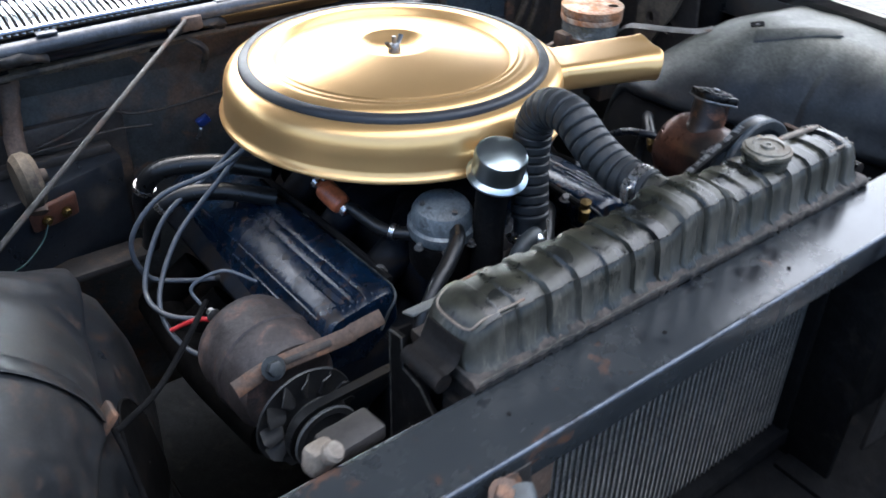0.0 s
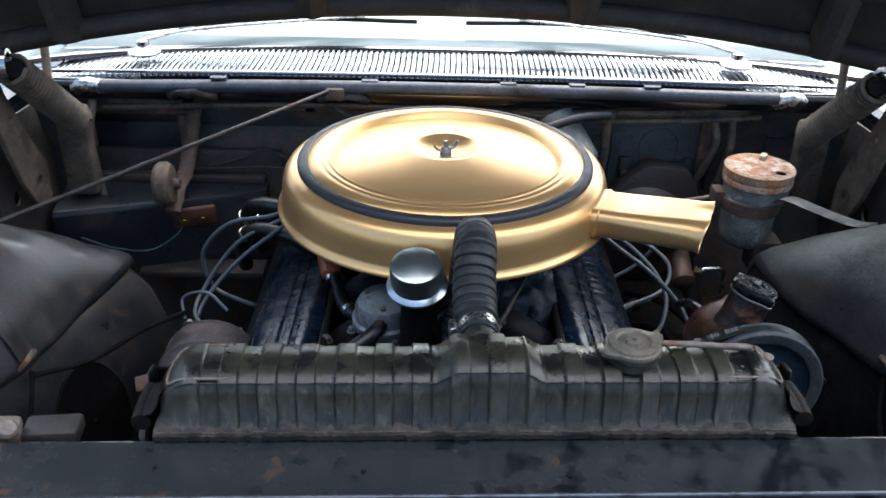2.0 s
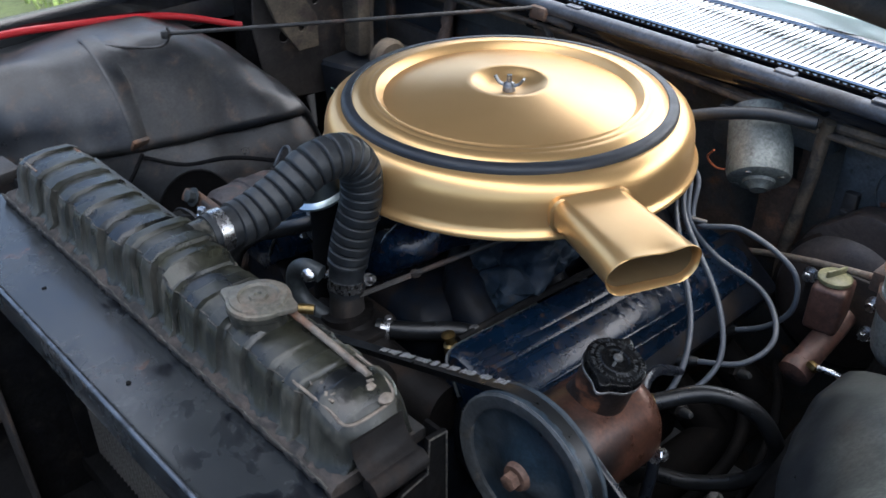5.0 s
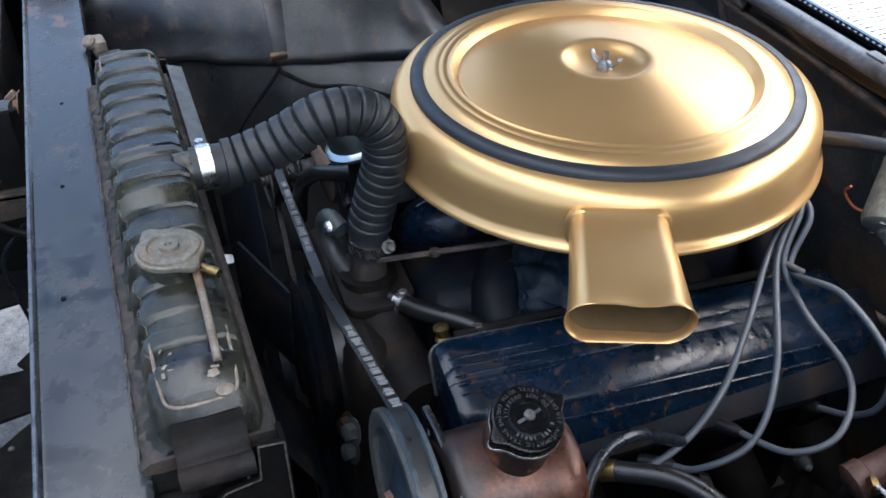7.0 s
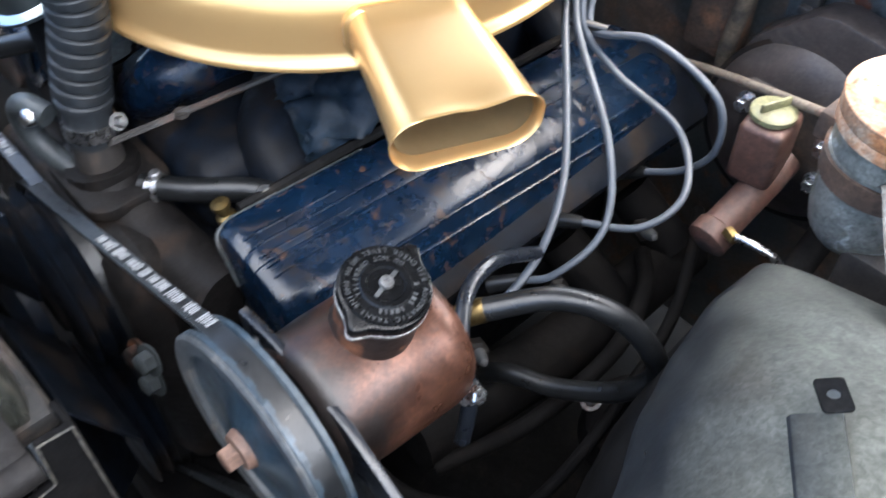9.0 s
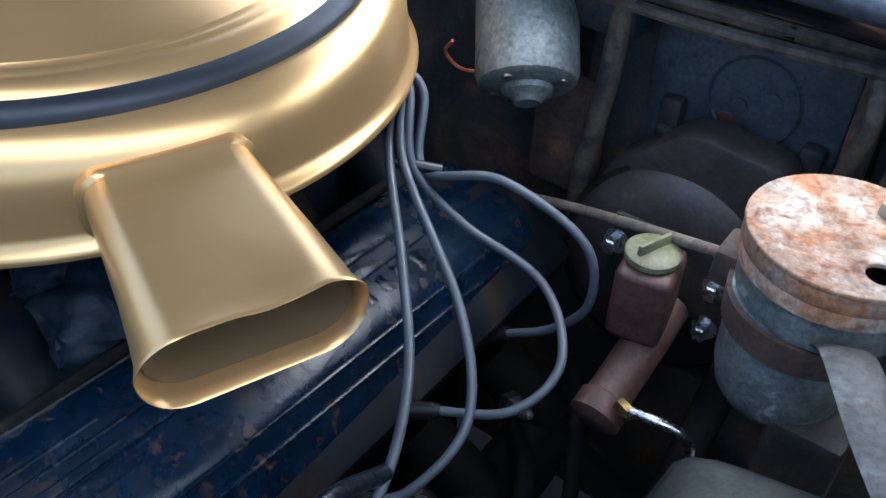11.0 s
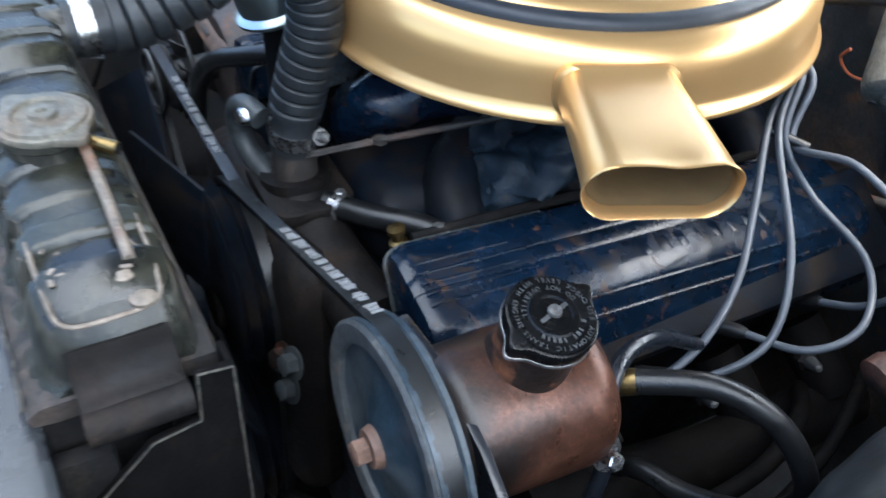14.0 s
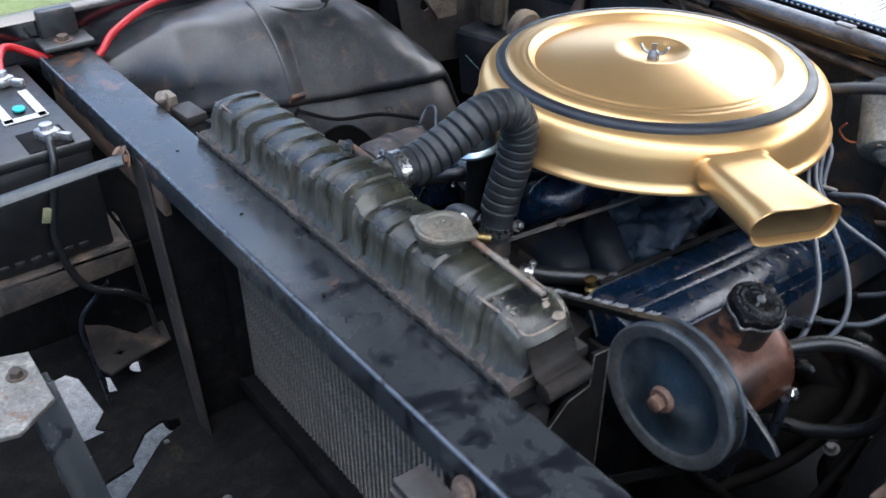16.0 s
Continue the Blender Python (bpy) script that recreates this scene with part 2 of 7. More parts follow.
DARKRUST = mat("blackened_rust", (0.016, 0.0144, 0.0136), 0.6, 0.1, (0.0288, 0.024, 0.0208), 20, spots=(0.08, 0.0544, 0.0384), sscale=14, slevel=0.62, bump=0.4)
HINGE = mat("dusty_hinge", (0.088, 0.068, 0.044), 0.75, 0.1, (0.052, 0.041, 0.029), 22, spots=(0.032, 0.021, 0.016), slevel=0.58, bump=0.4)
CAPMETAL = mat("tarnished_cap", (0.112, 0.104, 0.082), 0.46, 0.3, (0.078, 0.072, 0.058), 40, spots=(0.115, 0.090, 0.066), slevel=0.62, bump=0.3)
LID = mat("rust_blotched_lid", (0.36, 0.30, 0.22), 0.5, 0.25, (0.42, 0.36, 0.29), 20, spots=(0.27, 0.115, 0.045), sscale=30, slevel=0.50, swidth=0.10, bump=0.3,
          spots2=(0.15, 0.055, 0.02), s2scale=80, s2level=0.60)
RODSTEEL = mat("dull_brown_rod", (0.045, 0.041, 0.038), 0.55, 0.4, (0.03, 0.027, 0.024), 60, spots=(0.06, 0.032, 0.02), slevel=0.6, bump=0.4)
WIRE = mat("grey_plug_wire", (0.064, 0.075, 0.090), 0.45, 0, (0.047, 0.054, 0.066), 40, bump=0.05)
RED = mat("red_cable", (0.40, 0.014, 0.018), 0.4, 0, (0.32, 0.01, 0.014), 30, bump=0.05)
ORANGE = mat("orange_plastic", (0.40, 0.105, 0.040), 0.35, 0, (0.30, 0.080, 0.032), 60, bump=0.2)
ORANGERUST = mat("orange_rust", (0.085, 0.028, 0.014), 0.6, 0, (0.05, 0.02, 0.012), 60, bump=0.3)
BRASS = mat("brass", (0.198, 0.1375, 0.055), 0.35, 0.95, (0.132, 0.0935, 0.0385), 80, bump=0.2)
SILVER = mat("bright_silver", (0.62, 0.62, 0.63), 0.28, 1.0, (0.48, 0.48, 0.48), 90, bump=0.15)
LEAD = mat("crumpled_lead", (0.40, 0.40, 0.41), 0.4, 0.85, (0.26, 0.26, 0.27), 120, bump=0.6, bscale=200)
PALEBRASS = mat("yellowed_cap", (0.17, 0.17, 0.09), 0.5, 0, (0.12, 0.115, 0.065), 50, bump=0.2)
PLASTIC = mat("black_plastic", (0.003923, 0.00408, 0.004597), 0.4, 0, (0.005885, 0.00612, 0.006718), 30, bump=0.1, bscale=400)
WHITE = mat("white_print", (0.42, 0.42, 0.41), 0.5, 0, (0.33, 0.33, 0.32), 60, bump=0)
GREEN = mat("green_print", (0.07, 0.28, 0.07), 0.5, 0, bump=0)
DULLGREEN = mat("dull_green_wire", (0.02, 0.05, 0.045), 0.5, 0, bump=0)
TEAL = mat("teal_indicator", (0.01, 0.30, 0.30), 0.3, 0, bump=0)
GREYPRINT = mat("grey_print", (0.24, 0.245, 0.25), 0.5, 0, bump=0)
DIMPRINT = mat("worn_moulded_letters", (0.036, 0.0375, 0.0385), 0.55, 0, bump=0)
REDPRINT = mat("red_print", (0.36, 0.03, 0.02), 0.5, 0, bump=0)
TANBONE = mat("tan_solder", (0.17, 0.145, 0.115), 0.6, 0.1, (0.11, 0.085, 0.066), 70, spots=RUST, slevel=0.62, bump=0.5)
HOODIN = mat("hood_underside", (0.011, 0.0095, 0.008), 0.75, 0, (0.020, 0.0165, 0.013), 7, spots=(0.036, 0.028, 0.020), slevel=0.58, bump=0.3)
HARNESS = mat("dusty_harness_tape", (0.090, 0.068, 0.045), 0.75, 0, (0.050, 0.039, 0.029), 30, spots=(0.020, 0.018, 0.016), sscale=30, slevel=0.58, bump=0.5)
HEATER = mat("satin_blue_black_housing", (0.0085, 0.0110, 0.0150), 0.34, 0, (0.0130, 0.0150, 0.0180), 12, spots=(0.034, 0.027, 0.020), sscale=14, slevel=0.66, swidth=0.1, bump=0.15)
GREYPAINT = mat("dark_grey_paint", (0.135, 0.155, 0.165), 0.36, 0.1, (0.100, 0.115, 0.123), 26, spots=(0.022, 0.022, 0.022), sscale=40, slevel=0.64, bump=0.15)
# black seal rubber lifted to blue-grey, the sky's sheen in its base colour
SEALGREY = mat("grey_rubber_with_sky_sheen", (0.040, 0.046, 0.058), 0.34, 0, (0.060, 0.066, 0.078), 16, spots=(0.020, 0.018, 0.016), sscale=12, slevel=0.62, swidth=0.1, bump=0.13)
IVORY = mat("ivory_plastic", (0.42, 0.38, 0.26), 0.5, 0, (0.34, 0.30, 0.20), 80, bump=0.1)
BLUEPLASTIC = mat("blue_plastic", (0.015, 0.035, 0.16), 0.35, 0, (0.01, 0.025, 0.11), 80, bump=0.1)
ASPHALT = mat("pale_asphalt", (0.12, 0.12, 0.12), 0.9, 0, (0.155, 0.155, 0.155), 3, spots=(0.08, 0.08, 0.08), sscale=90, slevel=0.6, bump=0.5, bscale=120)
EARTH = mat("grass_soil", (0.04, 0.05, 0.015), 0.9, 0, (0.06, 0.085, 0.02), 4, bump=0.5, bscale=40)
BLADE = mat("grass_blades", (0.13, 0.20, 0.035), 0.6, 0, (0.20, 0.27, 0.055), 3, bump=0)
KERB = mat("worn_kerb_concrete", (0.30, 0.20, 0.125), 0.85, 0, (0.22, 0.15, 0.10), 6, spots=(0.11, 0.082, 0.06), slevel=0.6, bump=0.4, bscale=60, piece=0.25)
DIRT = mat("red_dirt_strip", (0.144, 0.09, 0.057), 0.9, 0, (0.18, 0.126, 0.087), 5, bump=0.5, bscale=30)
DASH = mat("pale_dashboard", (0.46, 0.49, 0.50), 0.6, 0, (0.38, 0.41, 0.42), 5, bump=0.1)

GLASS = bpy.data.materials.new("windscreen_glass")
GLASS.use_nodes = True
g = GLASS.node_tree.nodes["Principled BSDF"]
g.inputs["Base Color"].default_value = (0.85, 0.95, 0.95, 1)
g.inputs["Roughness"].default_value, g.inputs["Transmission Weight"].default_value, g.inputs["IOR"].default_value = 0.03, 1.0, 1.5

# ---------------------------------------------------------------- shapes


def spline(pts, per=8):
    """Points of a smooth curve through pts."""
    q = [Vector(p) for p in pts]
    q = [2 * q[0] - q[1]] + q + [2 * q[-1] - q[-2]]
    out = []
    for i in range(1, len(q) - 2):
        a, b, c, d = q[i - 1:i + 3]
        for k in range(per):
            s = k / per
            out.append(0.5 * (2 * b + (c - a) * s + (2 * a - 5 * b + 4 * c - d) * s * s + (3 * b - a - 3 * c + d) * s ** 3))
    return out + [q[-2]]


def facing(origin, way, spin=0.0):
    """A matrix whose z axis points along way, at origin."""
    return Matrix.Translation(origin) @ Vector(way).to_track_quat("Z", "Y").to_matrix().to_4x4() @ Matrix.Rotation(radians(spin), 4, "Z")


class Shape:
    def __init__(self):
        self.v, self.f = [], []

    def add(self, v, f, m=None):
        n = len(self.v)
        self.v += [tuple(m @ Vector(p)) if m else tuple(p) for p in v]
        self.f += [tuple(i + n for i in q) for q in f]
        return self

    def box(self, centre, size, bevel=0.0, turn=None, seg=2):
        bm = bmesh.new()
        bmesh.ops.create_cube(bm, size=1)
        bmesh.ops.scale(bm, vec=size, verts=bm.verts)
        if bevel:
            bmesh.ops.bevel(bm, geom=bm.edges, offset=bevel, segments=seg, affect="EDGES", profile=0.5)
        bm.verts.index_update()
        v, f = [p.co.copy() for p in bm.verts], [[p.index for p in q.verts] for q in bm.faces]
        bm.free()
        return self.add(v, f, Matrix.Translation(centre) @ (turn or Matrix()))

    def lathe(self, profile, m=None, n=48):
        v, f = [], []
        for r, z in profile:
            v += [(r * math.cos(2 * math.pi * k / n), r * math.sin(2 * math.pi * k / n), z) for k in range(n)]
        for i in range(len(profile) - 1):
            f += [(i * n + k, i * n + (k + 1) % n, (i + 1) * n + (k + 1) % n, (i + 1) * n + k) for k in range(n)]
        if profile[0][0] > 1e-6:
            f.append(tuple(range(n - 1, -1, -1)))
        if profile[-1][0] > 1e-6:
            f.append(tuple((len(profile) - 1) * n + k for k in range(n)))
        return self.add(v, f, m)

    def ringlathe(self, profile, m=None, n=48):
        """A lathe of a closed profile: a ring, with a hole in it."""
        v, f, c = [], [], len(profile)
        for r, z in profile:
            v += [(r * math.cos(2 * math.pi * k / n), r * math.sin(2 * math.pi * k / n), z) for k in range(n)]
        for i in range(c):
            j = (i + 1) % c
            f += [(i * n + k, i * n + (k + 1) % n, j * n + (k + 1) % n, j * n + k) for k in range(n)]
        return self.add(v, f, m)

    def tube(self, pts, r, n=12, per=8, smooth=True, flat=1.0, up=None):
        q = spline(pts, per) if smooth else [Vector(p) for p in pts]
        c = len(q)
        side = None
        v, f = [], []
        for i, p in enumerate(q):
            way = (q[min(i + 1, c - 1)] - q[max(i - 1, 0)]).normalized()
            if side is None:
                side = way.cross(Vector(up) if up else (Vector((0, 0, 1)) if abs(way.z) < 0.9 else Vector((1, 0, 0)))).normalized()
            side = (side - way * side.dot(way)).normalized()
            top = way.cross(side)
            rr = r(i / (c - 1)) if callable(r) else r
            v += [p + side * (rr * math.cos(2 * math.pi * k / n)) + top * (rr * flat * math.sin(2 * math.pi * k / n)) for k in range(n)]
        for i in range(c - 1):
            f += [(i * n + k, (i + 1) * n + k, (i + 1) * n + (k + 1) % n, i * n + (k + 1) % n) for k in range(n)]
        f += [tuple(range(n)), tuple((c - 1) * n + k for k in range(n - 1, -1, -1))]
        return self.add(v, f)

    def loft(self, rings, m=None, closed=True, caps=True):
        n = len(rings[0])
        v = [p for ring in rings for p in ring]
        f = []
        for i in range(len(rings) - 1):
            f += [(i * n + k, i * n + (k + 1) % n, (i + 1) * n + (k + 1) % n, (i + 1) * n + k) for k in range(n if closed else n - 1)]
        if caps and closed:
            f += [tuple(range(n - 1, -1, -1)), tuple((len(rings) - 1) * n + k for k in range(n))]
        return self.add(v, f, m)

    def prism(self, outline, depth, m=None, bevel=0.0):
        """A flat outline in x and y, pulled out along z by depth."""
        bm = bmesh.new()
        face = bm.faces.new([bm.verts.new((x, y, 0)) for x, y in outline])
        out = bmesh.ops.extrude_face_region(bm, geom=[face])
        bmesh.ops.translate(bm, vec=(0, 0, depth), verts=[e for e in out["geom"] if isinstance(e, bmesh.types.BMVert)])
        bmesh.ops.recalc_face_normals(bm, faces=bm.faces)
        if bevel:
            bmesh.ops.bevel(bm, geom=bm.edges, offset=bevel, segments=2, affect="EDGES", profile=0.5)
        bm.verts.index_update()
        v, f = [p.co.copy() for p in bm.verts], [[p.index for p in q.verts] for q in bm.faces]
        bm.free()
        return self.add(v, f, m)

    def sheet(self, fn, nu, nv, thick=0.0015):
        """A curved sheet fn(u, v) with thickness, u and v from 0 to 1."""
        top = [[Vector(fn(i / nu, j / nv)) for j in range(nv + 1)] for i in range(nu + 1)]
        v, f = [], []
        w = nv + 1
        for i in range(nu + 1):
            for j in range(w):
                a = top[min(i + 1, nu)][j] - top[max(i - 1, 0)][j]
                b = top[i][min(j + 1, nv)] - top[i][max(j - 1, 0)]
                nrm = a.cross(b)
                nrm = nrm.normalized() if nrm.length > 1e-9 else Vector((0, 0, 1))
                v += [top[i][j], top[i][j] - nrm * thick]
        at = lambda i, j, s: 2 * (i * w + j) + s
        for i in range(nu):
            for j in range(nv):
                f.append((at(i, j, 0), at(i + 1, j, 0), at(i + 1, j + 1, 0), at(i, j + 1, 0)))
                f.append((at(i, j, 1), at(i, j + 1, 1), at(i + 1, j + 1, 1), at(i + 1, j, 1)))
        for i in range(nu):
            f += [(at(i, 0, 0), at(i, 0, 1), at(i + 1, 0, 1), at(i + 1, 0, 0)), (at(i, nv, 0), at(i + 1, nv, 0), at(i + 1, nv, 1), at(i, nv, 1))]
        for j in range(nv):
            f += [(at(0, j, 0), at(0, j + 1, 0), at(0, j + 1, 1), at(0, j, 1)), (at(nu, j, 0), at(nu, j, 1), at(nu, j + 1, 1), at(nu, j + 1, 0))]
        return self.add(v, f)


def plate(outline, holes, depth, m, bevel=0.0008):
    """A flat plate with holes: outline and holes in x and y, pulled out along z."""
    c = bpy.data.curves.new("plate", "CURVE")
    c.dimensions, c.fill_mode = "2D", "BOTH"
    c.extrude, c.bevel_depth, c.bevel_resolution = depth / 2 - bevel, bevel, 1
    for loop in [outline, *holes]:
        s = c.splines.new("POLY")
        s.points.add(len(loop) - 1)
        for p, (x, y) in zip(s.points, loop):
            p.co = (x, y, 0, 1)
        s.use_cyclic_u = True
    ob = bpy.data.objects.new("plate", c)
    scene.collection.objects.link(ob)
    me = bpy.data.meshes.new_from_object(ob)
    s = Shape().add([v.co.copy() for v in me.vertices], [tuple(p.vertices) for p in me.polygons], m @ Matrix.Translation((0, 0, depth / 2)))
    bpy.data.objects.remove(ob)
    bpy.data.curves.remove(c)
    bpy.data.meshes.remove(me)
    return s


def circle(cx, cy, r, n=24, ry=None):
    return [(cx + r * math.cos(2 * math.pi * k / n), cy + (ry or r) * math.sin(2 * math.pi * k / n)) for k in range(n)]


def rounded(w, h, r, n=6):
    """A rounded rectangle round the origin."""
    out = []
    for cx, cy, a in ((w / 2 - r, h / 2 - r, 0), (-w / 2 + r, h / 2 - r, 90), (-w / 2 + r, -h / 2 + r, 180), (w / 2 - r, -h / 2 + r, 270)):
        out += [(cx + r * math.cos(radians(a + 90 * k / n)), cy + r * math.sin(radians(a + 90 * k / n))) for k in range(n + 1)]
    return out


def thing(name, at, label, category, group=""):
    ob = new(name)
    ob.location = at
    ob.empty_display_size = 0.02
    bpy.context.view_layer.update()
    return tagged(ob, label, category, group)


def base_of(ob):
    p = Vector((0, 0, 0))
    while ob:
        p += ob.location
        ob = ob.parent
    return p


def mesh_of(name, shape, material, off, sharp=38):
    me = bpy.data.meshes.new(name)
    me.from_pydata([tuple(Vector(p) - off) for p in shape.v], [], shape.f)
    bm = bmesh.new()
    bm.from_mesh(me)
    bmesh.ops.recalc_face_normals(bm, faces=bm.faces)
    bm.to_mesh(me)
    bm.free()
    me.materials.append(material)
    me.polygons.foreach_set("use_smooth", [True] * len(me.polygons))
    me.set_sharp_from_angle(angle=radians(sharp))
    return me


def part(name, shape, material, parent, label="", sharp=38):
    """A shape in world metres, as one mesh under its thing."""
    ob = new(name, mesh_of(name, shape, material, base_of(parent), sharp))
    ob.parent = parent
    return tagged(ob, label)


def uneven(shape, depth, scale):
    """Pushes a shape's surface in and out in soft dents."""
    shape.v = [tuple(Vector(p) + depth * noise.noise_vector(Vector(p) * scale) + depth * 0.4 * noise.noise_vector(Vector(p) * scale * 2.7)) for p in shape.v]
    return shape


def solid(name, shape, material, label, category, group="", kind="", sharp=38, at=None):
    """A thing of a single mesh; its origin at the foot of its middle."""
    if at is None:
        a = np.array(shape.v)
        at = ((a[:, 0].min() + a[:, 0].max()) / 2, (a[:, 1].min() + a[:, 1].max()) / 2, a[:, 2].min())
    ob = new(name, mesh_of(name, shape, material, Vector(at), sharp))
    ob.location = at
    return tagged(ob, label, category, group, kind)


def piece(name, me, at, parent, turn=None):
    """A further object on a shared mesh, at a place in world metres."""
    ob = new(name, me)
    ob.parent = parent
    ob.matrix_basis = Matrix.Translation(Vector(at) - base_of(parent)) @ (turn or Matrix())
    return ob


def bolt_head(s, at, way, r=0.006, h=0.005, washer=True):
    m = facing(at, way)
    if washer:
        s.lathe([(0, 0), (r * 1.55, 0), (r * 1.55, 0.0012), (0, 0.0012)], m, 20)
    s.lathe([(0, 0.001), (r, 0.001), (r, h), (r * 0.8, h + 0.001), (0, h + 0.001)], m, 6)
    return s


Z = (0, 0, 1)
RY = lambda a: Matrix.Rotation(radians(a), 4, "Y")
RX = lambda a: Matrix.Rotation(radians(a), 4, "X")
RZ = lambda a: Matrix.Rotation(radians(a), 4, "Z")

# ---------------------------------------------------------------- setting: ground, kerb, grass
ground = solid("ground", Shape().box((0, 0, -0.1), (400, 400, 0.2)), ASPHALT, "pale grey worn asphalt road under the car", "road", kind="structure")
verge = thing("verge", (-4, 0, 0), "grassy verge beside the road", "verge")
verge["kind"] = "structure"
part("soil", Shape().box((-32.85, 0, 0.03), (60, 120, 0.20)), EARTH, verge)
part("dirt_strip", Shape().box((-2.50, 0, 0.0), (0.5, 120, 0.02)), DIRT, verge)
rnd = random.Random(4)
kerb_me = mesh_of("kerb_stone", Shape().box((0, 0, 0.0), (0.11, 0.97, 0.24), 0.015), KERB, Vector((0, 0, 0)))
kerb = thing("kerb", (-2.80, 0, 0), "worn concrete kerb between road and grass", "kerb")
kerb["kind"] = "structure"
for i in range(-6, 14):
    piece("kerb_stone", kerb_me, (-2.80 + rnd.uniform(-0.008, 0.008), i * 1.0, rnd.uniform(-0.01, 0.01)), kerb)
s = Shape()
for i in range(12000):
    x, y = -2.88 - abs(rnd.gauss(0, 2.2)), rnd.uniform(0.5, 11)
    h, a, lean = rnd.uniform(0.05, 0.16), rnd.uniform(0, 6.28), rnd.uniform(0.01, 0.09)
    w = rnd.uniform(0.004, 0.010)
    dx, dy, wx, wy = math.cos(a) * lean, math.sin(a) * lean, -math.sin(a) * w, math.cos(a) * w
    s.add([(x - wx, y - wy, 0.12), (x + wx, y + wy, 0.12), (x + dx * 0.4 + wx * 0.7, y + dy * 0.4 + wy * 0.7, 0.12 + h * 0.6),
           (x + dx * 0.4 - wx * 0.7, y + dy * 0.4 - wy * 0.7, 0.12 + h * 0.6), (x + dx, y + dy, 0.12 + h)], [(0, 1, 2, 3), (3, 2, 4)])
solid("grass", s, BLADE, "green unmown grass on the verge", "grass", kind="stuff")

# ---------------------------------------------------------------- car body
car = thing("car_body", (0, 0.3, 0.3), "black full-size vintage car body with open bonnet", "car")


def fender_sheet(sgn):
    def fn(u, v):
        # v along the car, u from the inner flange over the crown and down the flank
        y = -1.15 + 2.2 * v
        inner = 0.70 - 0.03 * max(0, y - 0.0)
        prof = [(inner, 0.905), (inner, 0.930), (inner + 0.012, 0.938), (inner + 0.04, 0.934), (inner + 0.10, 0.910), (inner + 0.19, 0.855), (inner + 0.235, 0.77), (inner + 0.245, 0.55), (inner + 0.22, 0.32)]
        k = u * (len(prof) - 1)
        i = min(int(k), len(prof) - 2)
        x = prof[i][0] + (prof[i + 1][0] - prof[i][0]) * (k - i)
        z = prof[i][1] + (prof[i + 1][1] - prof[i][1]) * (k - i)
        return (sgn * x, y, z + 0.012 * y)
    return fn


for sgn in (-1, 1):
    part("fender", Shape().sheet(fender_sheet(sgn), 32, 24), BODY, car, "glossy black front wing")
    # inner flange strip hanging under the wing's edge
    part("fender_flange", Shape().box((sgn * 0.705, -0.35, 0.89), (0.012, 1.55, 0.05), 0.003), FENDER, car, "dull black flange under the wing edge")

# cowl: dark channel, rail with rubber seal, chrome grille, windscreen
part("cowl_panel", Shape().box((0, 0.335, 0.945), (1.36, 0.16, 0.03), 0.004).box((0, 0.262, 0.946), (1.30, 0.012, 0.028), 0.003), BODY, car)
for sgn in (-1, 1):
    part("cowl_side", Shape().box((sgn * 0.76, 0.72, 0.885), (0.24, 0.7, 0.06), 0.02), BODY, car)
rail = thing("cowl_seal", (0, 0.262, 0.94), "black rubber bonnet seal along the cowl", "seal")
part("strip", Shape().tube([(-0.55, 0.255, 0.952), (-0.2, 0.25, 0.960), (0.2, 0.25, 0.960), (0.535, 0.255, 0.954)], 0.0105, 14, 8), SEALGREY, rail)
for x in (-0.57, 0.555):
    part("end_cap", Shape().tube([(x - 0.022, 0.262, 0.945), (x, 0.25, 0.956), (x + 0.022, 0.262, 0.948)], 0.012, 10, 5), SILVER, rail, "shiny worn end cap")
for x in (-0.36, -0.12, 0.1, 0.21, 0.33):
    part("clip", Shape().box((x, 0.252, 0.9705), (0.026, 0.012, 0.004), 0.001), SEALGREY, rail)

grille = thing("cowl_grille", (0, 0.33, 0.965), "bright chrome slatted air intake grille below the windscreen", "grille")
part("grille_bed", Shape().sheet(lambda u, v: (-0.66 + 1.32 * u, 0.276 + 0.115 * v, 0.966 + 0.003 * v - 0.02 * (2 * u - 1) ** 4), 40, 4, 0.004), GRIME, grille)
part("grille_frame", Shape().tube([(-0.655, 0.30, 0.962), (-0.62, 0.272, 0.970), (-0.3, 0.272, 0.974), (0, 0.272, 0.975), (0.3, 0.272, 0.974), (0.62, 0.272, 0.970), (0.655, 0.30, 0.962)], 0.0032, 8, 6)
     .tube([(-0.65, 0.385, 0.970), (-0.3, 0.396, 0.979), (0.3, 0.396, 0.979), (0.65, 0.385, 0.970)], 0.004, 8, 6), CHROME, grille)
slat_me = mesh_of("slat", Shape().tube([(0, 0, -0.003), (0.0012, 0.006, 0.0025), (0.003, 0.04, 0.0045), (0.004, 0.08, 0.0055), (0.004, 0.118, 0.006)], 0.0036, 8, 3, flat=0.55), CHROME, Vector((0, 0, 0)))
for i in range(139):
    x = -0.645 + i * 0.00935
    piece("slat", slat_me, (x, 0.274, 0.972 - 0.016 * abs(x / 0.645) ** 4), grille)

screen = thing("windscreen", (0, 0.42, 1.0), "wide curved windscreen glass reflecting bright sky", "windscreen")


def glass(u, v):
    x = -0.74 + 1.48 * u
    return (x, 0.405 - 0.10 * (x / 0.74) ** 4 + 0.52 * v + 0.03 * v * v, 0.978 - 0.012 * (x / 0.74) ** 2 + 0.40 * v)


